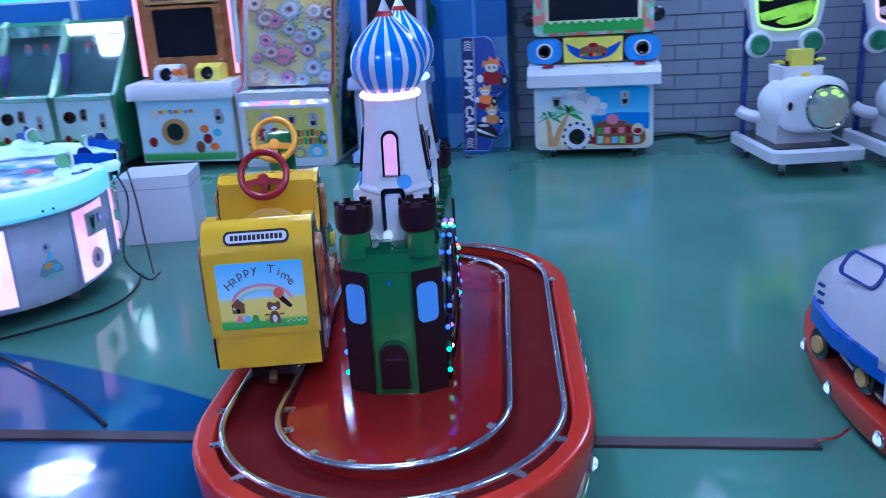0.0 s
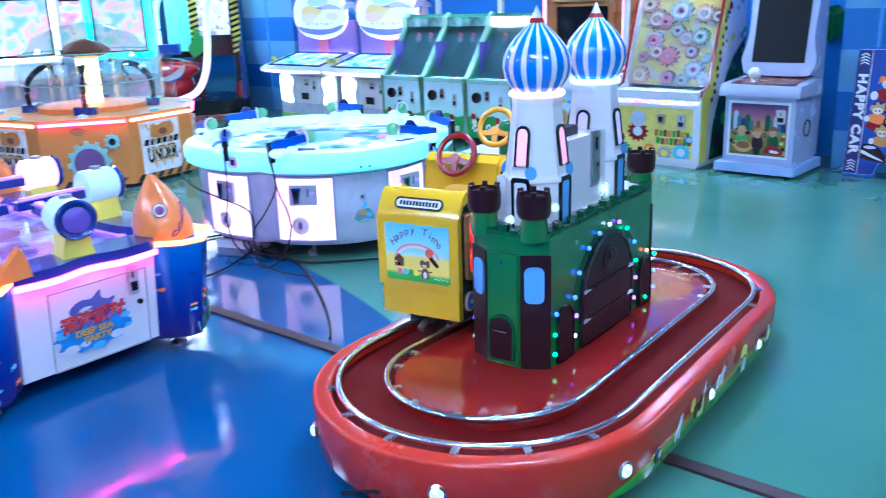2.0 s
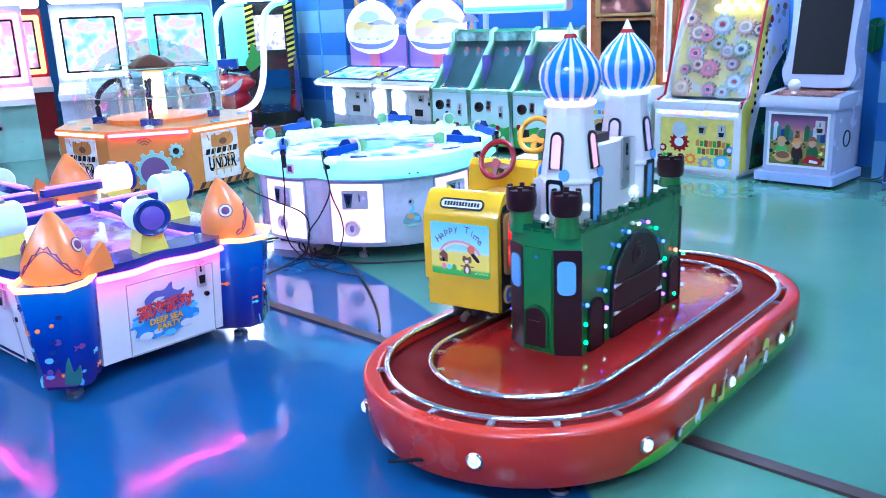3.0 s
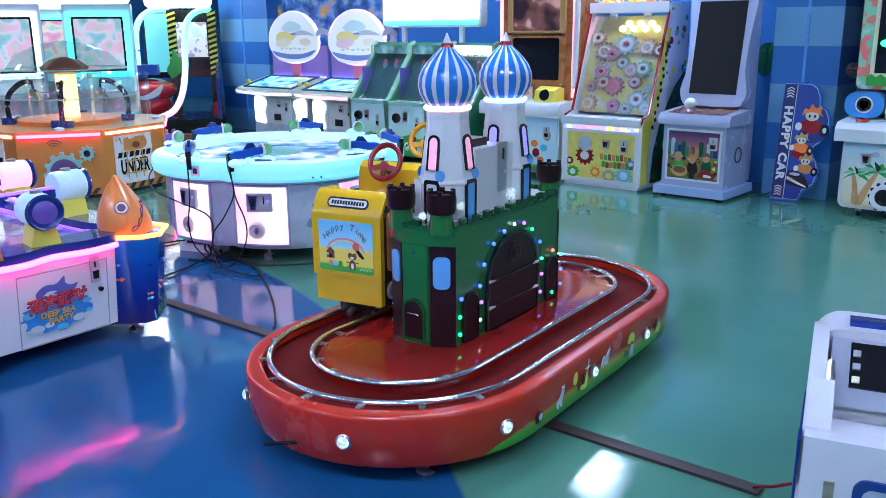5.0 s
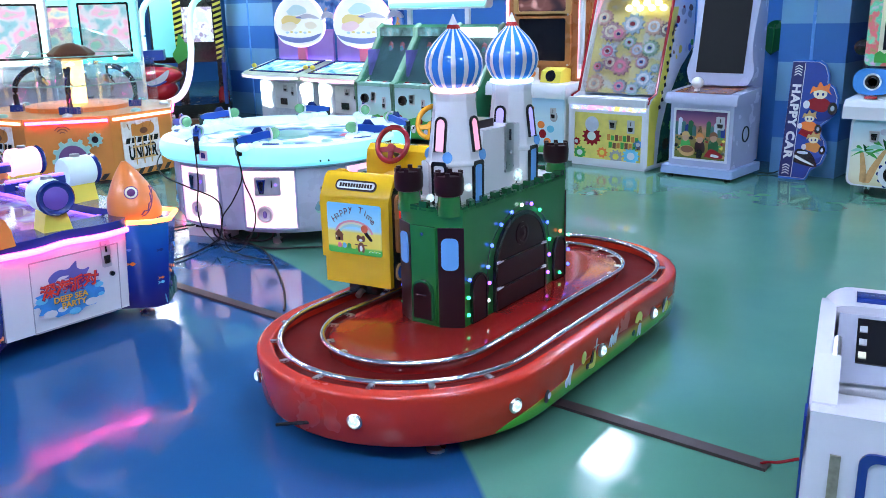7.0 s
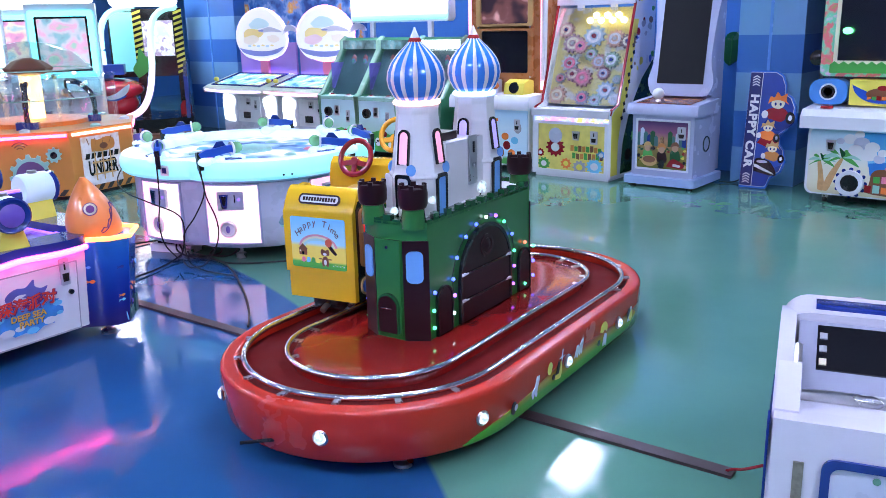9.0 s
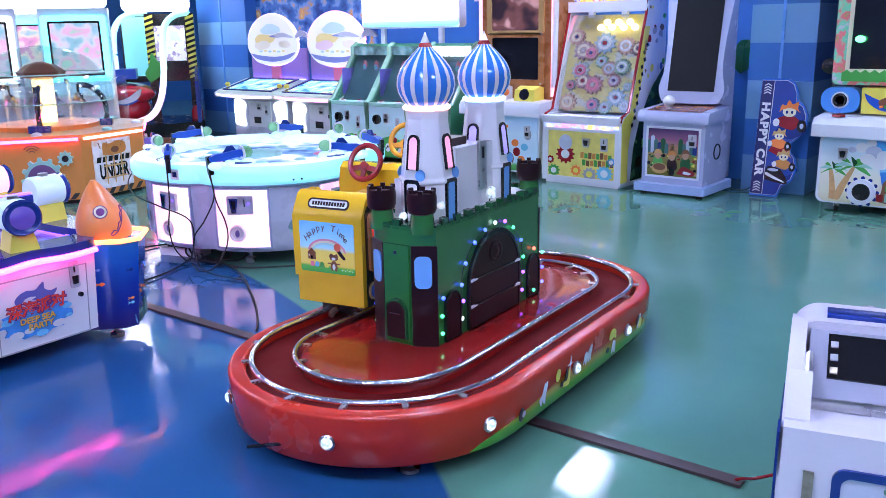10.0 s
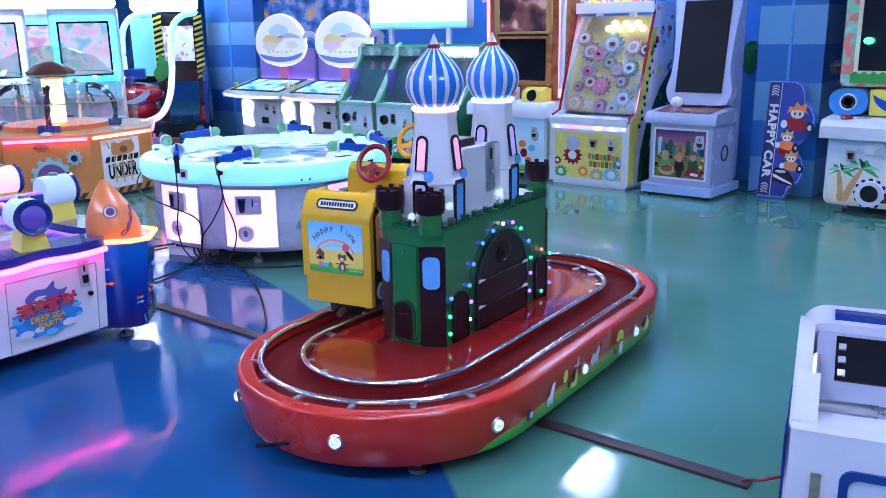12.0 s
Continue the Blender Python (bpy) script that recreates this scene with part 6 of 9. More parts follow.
def egg_game(x, trim):
    th = thing("egg_sign_console", x, 7.24, 0, 0, "small game console with glowing sides and egg-shaped lit sign", "arcade machine", "egg sign consoles", size=(1.12, 0.95, 0.82))
    part("body", box(-0.49, 0.49, 0.05, 0.85, 0.0, 0.72, 0.02), GREYP, th, "pale body")
    part("coin_door", prism(rounded(-0.2, 0.2, 0.28, 0.68, 0.01), 0.035, 0.05, "y", 0.003, 1), WHITE2, th, "white coin door")
    part("prize_mouth", box(-0.1, 0.02, 0.028, 0.04, 0.34, 0.44, 0.004), BLACK, th)
    coin_plate(th, 0.0, 0.035, 0.6, 0.08, 0.11)
    coin_plate(th, 0.13, 0.035, 0.56, 0.05, 0.15)
    for s in (-1, 1):
        part("side_light", blob([(s * 0.46, 0.3), (s * 0.28, 0.28), (s * 0.3, 0.45), (s * 0.26, 0.6), (s * 0.3, 0.68), (s * 0.46, 0.68)], 0.03, 0.052), L_SIGN, th, "scalloped white lit panel")
    part("skirt_trim", box(-0.495, 0.495, 0.04, 0.06, 0.05, 0.11, 0.004), LIMEGREEN, th)
    cons = [(-0.22, 0.76), (-0.24, 0.82), (-0.18, 0.86), (0.35, 1.02), (0.42, 1.0), (0.42, 0.72), (0.05, 0.72)]
    part("console", prism(cons, -0.53, 0.53, "x", 0.015, 2), CONS, th, "pale green console")
    part("console_light", rod(sweep_curve([(-0.54, 0.15, 0.87), (-0.545, -0.1, 0.82), (-0.5, -0.22, 0.8), (-0.3, -0.25, 0.785), (0.0, -0.255, 0.78), (0.3, -0.25, 0.785), (0.5, -0.22, 0.8), (0.545, -0.1, 0.82), (0.54, 0.15, 0.87)], 5), 0.02, 8), trim, th, "lit edge tube")
    part("console_screen", box(-0.4, 0.4, 0.0, 0.006, 0.0, 0.46), print_glow("play_screen", [(0.35, (0.05, 0.3, 0.6)), (0.5, (0.3, 0.75, 0.85)), (0.62, (0.8, 0.8, 0.3)), (0.7, (0.2, 0.5, 0.3))], 0.5, 6), th, "bright play screen", pose(0, -0.14, 0.88, -73, 0, 0))
    part("screen_rim", frame_shape([(-0.44, -0.03), (0.44, -0.03), (0.44, 0.5), (-0.44, 0.5)], [(-0.4, 0.0), (0.4, 0.0), (0.4, 0.46), (-0.4, 0.46)], -0.01, 0.004), NAVY, th, "dark blue screen rim", pose(0, -0.14, 0.88, -73, 0, 0))
    part("post", box(-0.07, 0.07, 0.36, 0.4, 0.95, 1.34, 0.004), PINK, th, "sign post")
    eg = part("egg_sign", blob([(-0.02, 1.24), (0.3, 1.3), (0.44, 1.5), (0.4, 1.72), (0.22, 1.95), (0.0, 2.03), (-0.24, 1.95), (-0.42, 1.7), (-0.44, 1.48), (-0.28, 1.28)], 0.33, 0.37), EGGM, th, "egg-shaped glowing sign")
    flat(eg, [(-0.2, 1.78), (-0.05, 1.88), (0.12, 1.84), (0.16, 1.76), (0.0, 1.72), (-0.14, 1.72)], 0.326, EGGP["mist"])
    flat(eg, [(-0.3, 1.66), (-0.2, 1.72), (0.05, 1.68), (0.02, 1.6), (-0.1, 1.57), (-0.28, 1.58)], 0.325, EGGP["yellow"])
    flat(eg, [(-0.3, 1.58), (-0.12, 1.62), (-0.02, 1.55), (-0.16, 1.47), (-0.3, 1.5)], 0.3245, EGGP["rose" if trim is L_ROSE else "cream"])
    flat(eg, [(0.0, 1.7), (0.16, 1.74), (0.3, 1.71), (0.38, 1.66), (0.2, 1.67), (0.05, 1.66)], 0.324, EGGP["grey"])
    flat(eg, oval(0.02, 1.685, 0.05, 0.014, 12), 0.3225, EGGP["navy"])
    flat(eg, [(0.12, 1.6), (0.26, 1.62), (0.34, 1.55), (0.24, 1.5), (0.14, 1.53)], 0.3242, EGGP["cream"])
    for k in range(6):
        flat(eg, oval(-0.2 + 0.08 * k, 1.45 + 0.01 * (k % 2), 0.03, 0.016, 10), 0.3225, EGGP["yellow" if k % 2 else "sky"])
    part("egg_rim", rod([(0.45 * math.cos(radians(g)) * (1 - 0.1 * math.sin(radians(g))), 0.35, 1.63 + 0.4 * math.sin(radians(g))) for g in range(0, 360, 10)], 0.014, 8, True), trim, eg, "lit egg outline")
    flat(eg, [(-0.4, 1.42), (-0.28, 1.33), (0.0, 1.29), (0.28, 1.34), (0.4, 1.44), (0.2, 1.385), (0.0, 1.37), (-0.2, 1.385)], 0.3255, EGGP["navy"])
    bb = part("back_board", box(-0.5, 0.5, 0.43, 0.46, 0.95, 1.5, 0.01), VIOB, th, "back board with violet light in its colour")
    # strip added to light the board blue violet
    part("board_light", box(-0.46, 0.46, 0.405, 0.425, 1.0, 1.02, 0.004), L_INDIGO, bb, "blue violet light strip")
    part("fin", blob([(0.38, 1.62), (0.5, 1.68), (0.62, 1.66), (0.58, 1.74), (0.46, 1.76)], 0.33, 0.36), GREYP, th)
    for s in (-1, 1):
        part("joystick", ball(0.035, (0, 0, 0), (1, 1, 1), 12, 8), LEMON, th, "yellow joystick ball", pose(s * 0.47, -0.05, 0.95))


egg_game(-7.235, L_LILAC)
egg_game(-6.045, L_ROSE)
ps = thing("sea_poster", -6.95, 8.09, 0, 0, "dark blue printed sea poster on the wall", "poster", size=(0.98, 1, 0.9))
part("sheet", box(-1.25, 1.15, -0.012, 0.0, 1.35, 2.7), print_glow("sea_poster_print", [(0.35, (0.01, 0.05, 0.22)), (0.48, (0.03, 0.14, 0.45)), (0.56, (0.15, 0.3, 0.6)), (0.63, (0.6, 0.3, 0.1)), (0.7, (0.7, 0.6, 0.3))], 0.15, 4), ps)

# ---- happy car sign ----
hc = thing("car_game_sign", -0.635, 7.36, 0, 0, "tall blue cut-out sign board lettered HAPPY CAR leaning on the column", "sign board")
hc.matrix_basis = pose(-0.635, 7.36, 0.004, -7.5, 0, 0) @ Matrix.Scale(0.92, 4)
HB = [(a * (0.86 if a > 0 else 1), b) for a, b in [(-0.155, 0.0), (0.1, 0.0), (0.12, 0.02), (0.15, 0.1), (0.25, 0.16), (0.285, 0.26), (0.26, 0.36), (0.2, 0.42), (0.19, 0.5), (0.26, 0.55), (0.33, 0.66), (0.335, 0.76), (0.29, 0.84), (0.22, 0.88), (0.21, 0.96), (0.17, 1.04), (0.1, 1.075), (-0.155, 1.075)]]
HI = [(a * 0.94 - 0.004, 0.02 + b * 0.963) for a, b in HB]
part("board", prism(HB, 0.0, 0.022, "y", 0.002, 1), paint("bright_blue_edge", (0.015, 0.16, 0.62), 0.3), hc, "bright blue edged board")
part("outline", prism([(a * 0.955 - 0.003, 0.017 + b * 0.969) for a, b in HB], -0.0015, 0.0, "y"), WHITE, hc, "thin white outline")
fc = part("face", prism(HI, -0.003, -0.0015, "y"), paint("deep_blue_print", (0.005, 0.045, 0.3), 0.3, vary=0.3), hc, "blue printed face")
part("band", box(-0.148, -0.04, -0.005, -0.003, 0.022, 1.05), paint("deep_navy_print", (0.006, 0.012, 0.12), 0.3), fc, "dark blue band")
part("band_line", box(-0.04, -0.035, -0.0055, -0.003, 0.022, 1.05), WHITE, fc)
letters("lettering", "HAPPY CAR", 0.1, WHITE, fc, pose(-0.093, -0.0062, 0.525, 90, 90, 0) @ Matrix.Diagonal((1.14, 1.0, 1, 1)), "white block lettering", 0.0008, 1.14, 0.005)
for zz in (0.04, 0.93):
    for k in range(4):
        part("chevron", prism([(-0.125, zz + k * 0.024), (-0.093, zz + 0.018 + k * 0.024), (-0.06, zz + k * 0.024), (-0.06, zz + 0.01 + k * 0.024), (-0.093, zz + 0.028 + k * 0.024), (-0.125, zz + 0.01 + k * 0.024)], -0.006, -0.005, "y"), WHITE, fc)


def racer(cx, cz, q, hair, suit, kart):
    """A printed racing figure as plain shapes: kart, suit, head and spiky hair."""
    def at(pts):
        return [(cx + q * a, cz + q * b) for a, b in pts]
    flat(fc, at([(-0.1, -0.13), (0.02, -0.17), (0.12, -0.12), (0.13, -0.05), (0.06, -0.02), (-0.04, -0.05)]), -0.0042, kart, "printed_kart")
    flat(fc, at(oval(0.1, -0.07, 0.034, 0.045, 12)), -0.005, BLACK, "printed_wheel")
    flat(fc, at(oval(0.1, -0.07, 0.014, 0.02, 10)), -0.0056, GREYP, "printed_hub")
    flat(fc, at([(-0.06, -0.08), (0.04, -0.1), (0.08, -0.04), (0.04, 0.0), (-0.04, 0.0), (-0.09, -0.03)]), -0.0048, suit, "printed_suit")
    flat(fc, at(oval(-0.09, -0.05, 0.025, 0.03, 10)), -0.0054, WHITE, "printed_glove")
    flat(fc, at(oval(0.0, 0.035, 0.05, 0.04, 14)), -0.0058, SAND, "printed_face")
    flat(fc, at([(-0.075, 0.03), (-0.06, 0.085), (-0.03, 0.08), (-0.01, 0.12), (0.02, 0.09), (0.06, 0.11), (0.06, 0.06), (0.08, 0.03), (0.045, 0.05), (0.0, 0.06), (-0.045, 0.05)]), -0.0062, hair, "printed_hair")
    for s in (-0.018, 0.02):
        flat(fc, at(oval(s, 0.03, 0.008, 0.012, 8)), -0.0066, NAVY, "printed_spot")


racer(0.125, 0.74, 1.2, ORANGE, CRIMSON, NAVY)
racer(0.06, 0.53, 0.85, BEIGE, ORANGE, CRIMSON)
racer(0.12, 0.345, 0.85, BEIGE, ORANGE2, ROYAL)
flat(fc, [(-0.03, 0.16), (0.06, 0.14), (0.17, 0.13), (0.16, 0.19), (0.1, 0.26), (0.0, 0.28), (-0.03, 0.24)], -0.007, BLACK, "printed_kart")
flat(fc, [(-0.025, 0.2), (0.05, 0.17), (0.15, 0.14), (0.14, 0.155), (0.06, 0.19), (-0.02, 0.225)], -0.0074, WHITE, "printed_stripe")
flat(fc, oval(0.04, 0.25, 0.05, 0.014, 12), -0.0074, GREYP, "printed_stripe")

# ---- the two white spring rides by the brick wall ----
# the round pane's reflections are put in as noise colours with a weak glow
PANE = print_glow("painted_reflection_pane", [(0.34, (0.1, 0.16, 0.2)), (0.46, (0.3, 0.36, 0.36)), (0.54, (0.36, 0.32, 0.26)), (0.62, (0.25, 0.4, 0.36)), (0.7, (0.45, 0.3, 0.45))], 0.15, 5, 0.06, 2.0)


L_LIME = glow("lit_lime_edge_and_glint", (0.5, 1.0, 0.1), 1.0)
L_MAUVE = glow("lit_mauve_edge", (1.0, 0.6, 0.95), 1.2)


def cow_ride(x, y, rz, lens, edge):
    th = thing("rocker_ride", x, y, 0, rz, "white moulded rocking ride with round window and screen behind", "kiddie ride", "rocker rides", size=(0.9, 0.9, 0.9))
    part("base", prism(rounded(-0.37, 0.37, -0.45, 0.6, 0.1), 0.12, 0.2, "z", 0.03, 3), WHITE2, th, "white base plate")
    for a in (-0.25, 0.25):
        for b in (-0.32, 0.45):
            caster(th, a, b)
    part("mat", prism(rounded(-0.3, 0.3, -0.3, 0.55, 0.05), 0.2, 0.21, "z"), BLACK, th, "dark foot mat")
    part("pedestal", box(-0.22, 0.22, -0.1, 0.35, 0.2, 0.36, 0.03), WHITE2, th)
    part("body", ball(0.27, (0, 0.08, 0.5), (1.08, 1.3, 0.86), 28, 18), WHITE2, th, "round white body")
    part("snout", soft_block(0.035, -0.1, 0.515, 0.25, 0.19, 0.215), WHITE2, th, "broad white front")
    rw = part("round_window", torus(0.165, 0.014, 32, 8, "y"), CHROME, th, "shiny round window rim", pose(0.09, -0.285, 0.51))
    part("pane", ball(0.16, (0, 0.005, 0), (1, 0.2, 1), 24, 12), PANE, rw)
    for e in (-1, 1):
        part("nostril", ball(0.035, (0, 0, 0), (0.6, 0.4, 1), 12, 8), BLACK, th, "dark oval spot", pose(-0.155 - 0.035 * e, -0.262, 0.53))
        part("handle_bar", rod([(0, 0.1, 0.78), (e * 0.16, 0.08, 0.84), (e * 0.2, 0.06, 0.84)], 0.014, 8), LEMON, th)
    part("neck", box(-0.16, 0.16, 0.0, 0.3, 0.66, 0.8, 0.05), WHITE2, th)
    part("dash_gun", box(-0.09, 0.09, 0.02, 0.12, 0.8, 0.93, 0.03), LEMON, th, "yellow handle block")
    part("dash_dark", box(-0.12, 0.12, 0.05, 0.16, 0.78, 0.84, 0.02), BLACK, th, "dark handle base")
    part("emblem", ball(0.045, (0, -0.06, 0.72), (1, 0.4, 1), 14, 10), LEMON, th)
    # lime glints on the round window are put in as small glowing beads
    for xx, zz, rr_ in ((0.04, 0.62, 0.026), (0.13, 0.63, 0.03), (0.17, 0.6, 0.02)):
        part("window_glint", ball(rr_, (0, 0, 0), (1, 0.4, 0.7), 12, 8), L_LIME, th, "glowing bead as a lime glint", pose(xx, -0.312, zz))
    part("tail", rod(sweep_curve([(-0.2, 0.3, 0.36), (-0.3, 0.36, 0.38), (-0.36, 0.4, 0.42)], 5), 0.05, 10), WHITE2, th, "short white side fin")
    for s in (-1, 1):
        part("post", box(s * 0.29 - 0.02, s * 0.29 + 0.02, 0.46, 0.5, 0.2, 1.4, 0.006), NAVY, th, "blue upright post")
        part("speaker", lathe([(0.075, 0), (0.08, 0.03), (0.06, 0.04), (0.03, 0.025)], 20), LDGREEN, th, "round green speaker", pose(s * 0.22, 0.37, 0.95, 90, 0, 0))
        part("speaker_rim", torus(0.088, 0.022, 24, 8, "y", (s * 0.22, 0.385, 0.95)), WHITE2, th, "white speaker rim")
    sh = part("screen_shell", blob([(-0.28, 1.08), (-0.2, 0.98), (0.2, 0.98), (0.28, 1.08), (0.33, 1.4), (0.31, 1.75), (0.2, 1.9), (-0.2, 1.9), (-0.31, 1.75), (-0.33, 1.4)], 0.4, 0.5), WHITE2, th, "rounded white screen shell")
    part("screen", blob([(-0.21, 1.12), (0.0, 1.07), (0.21, 1.12), (0.26, 1.4), (0.24, 1.72), (0.0, 1.8), (-0.24, 1.72), (-0.26, 1.4)], 0.392, 0.4), SCREENM, sh, "dark game screen")
    part("screen_scene", blob([(-0.23, 1.2), (0.0, 1.25), (0.22, 1.28), (0.2, 1.15), (0.0, 1.1), (-0.08, 1.13), (0.0, 1.17), (-0.18, 1.14)], 0.388, 0.392), lens, sh, "coloured picture on the screen")
    part("screen_scene", blob([(-0.22, 1.3), (-0.1, 1.32), (-0.08, 1.6), (-0.14, 1.7), (-0.23, 1.6)], 0.388, 0.392), lens, sh, "coloured picture on the screen")
    part("edge_light", rod(sweep_curve([(-0.26, 0.388, 1.4), (-0.24, 0.388, 1.2), (-0.2, 0.388, 1.1), (0.0, 0.388, 1.06), (0.2, 0.388, 1.1), (0.24, 0.388, 1.2), (0.26, 0.388, 1.4)], 6), 0.008, 6), edge, sh, "thin lit screen edge")


cow_ride(1.8, 6.6, 10, print_glow("lime_screen", [(0.36, (0.02, 0.06, 0.02)), (0.5, (0.16, 0.4, 0.03)), (0.62, (0.3, 0.6, 0.06))], 0.5, 4), L_LIME)
cow_ride(2.62, 6.6, 8, print_glow("amber_screen", [(0.36, (0.1, 0.06, 0.03)), (0.5, (0.4, 0.25, 0.2)), (0.62, (0.5, 0.4, 0.5))], 0.5, 4), L_MAUVE)
cb = thing("loose_power_cable", 0, 0, 0, 0, "black power cord lying along the foot of the brick wall", "cord")
part("cord", rod(sweep_curve([(0.75, 7.7, 0.02), (0.95, 7.85, 0.012), (1.15, 7.9, 0.012), (1.3, 7.7, 0.012), (1.2, 7.6, 0.012), (1.4, 7.65, 0.02), (1.6, 7.8, 0.012), (1.75, 7.6, 0.012)], 8), 0.012, 7), CABLE, cb)
hk = thing("wall_shield", 1.4, 8.05, 0, 0, "dark shield-shaped ornament on the brick wall", "ornament", size=(0.95, 1, 0.88))
part("shield", blob([(-0.22, 1.85), (-0.1, 1.72), (0.0, 1.62), (0.1, 1.72), (0.22, 1.85), (0.2, 2.1), (0.0, 2.18), (-0.2, 2.1)], 0.0, 0.04), BLACK, hk)
lf = thing("wall_leaf", -1.17, 8.05, 0, 0, "dark green leaf-shaped ornament on the blue wall", "ornament", size=(1, 1, 0.88))
part("leaf", blob([(-0.02, 1.12), (0.07, 1.2), (0.09, 1.34), (0.04, 1.46), (-0.05, 1.44), (-0.09, 1.3), (-0.07, 1.18)], 0.0, 0.045), GREEN2, lf)
part("leaf_rib", rod([(-0.01, -0.004, 1.14), (0.0, -0.006, 1.3), (0.0, -0.004, 1.43)], 0.006, 6), GREEN, lf)

# ---- shark table: long table with four corner pillars and mounted guns ----
FT = thing("shark_game_table", -2.715, 1.655, 0, 3.6, "white and blue gun game table with orange shark heads", "game table", size=(1, 1, 0.96))
TX, TY, TZ = 0.80, 0.44, 0.52
SEA = fade("deep_sea_print", "Z", [(0.07, (0.03, 0.015, 0.08)), (0.18, (0.02, 0.012, 0.16)), (0.26, (0.007, 0.016, 0.22)), (0.36, (0.006, 0.028, 0.28)), (0.48, (0.008, 0.07, 0.4)), (0.62, (0.02, 0.18, 0.6))], 0.2, 0.5, 0.05, wave=0.16)
part("core", box(-TX + 0.06, TX - 0.06, -TY + 0.06, TY - 0.06, 0.08, TZ - 0.04, 0.02), WHITE, FT, "white table body")
part("screen_top", box(-TX + 0.1, TX - 0.1, -TY + 0.1, TY - 0.1, TZ - 0.05, TZ - 0.02, 0.005), print_glow("sea_screen", [(0.3, (0.05, 0.02, 0.12)), (0.45, (0.14, 0.08, 0.28)), (0.55, (0.2, 0.22, 0.42)), (0.68, (0.6, 0.42, 0.6))], 0.5, 3.5, 0.1), FT, "glowing sea scene table top")

SPLASH = paint("splash_blue_print", (0.05, 0.28, 0.7), 0.35, vary=0.4, scale=14)
SLATE = paint("slate_violet_print", (0.12, 0.13, 0.42), 0.4)
REDINK = paint("red_ink_print", (0.78, 0.06, 0.03), 0.35)
SUNINK = paint("golden_ink_print", (0.85, 0.5, 0.06), 0.35)
PLUM = paint("plum_print", (0.16, 0.02, 0.16), 0.35)


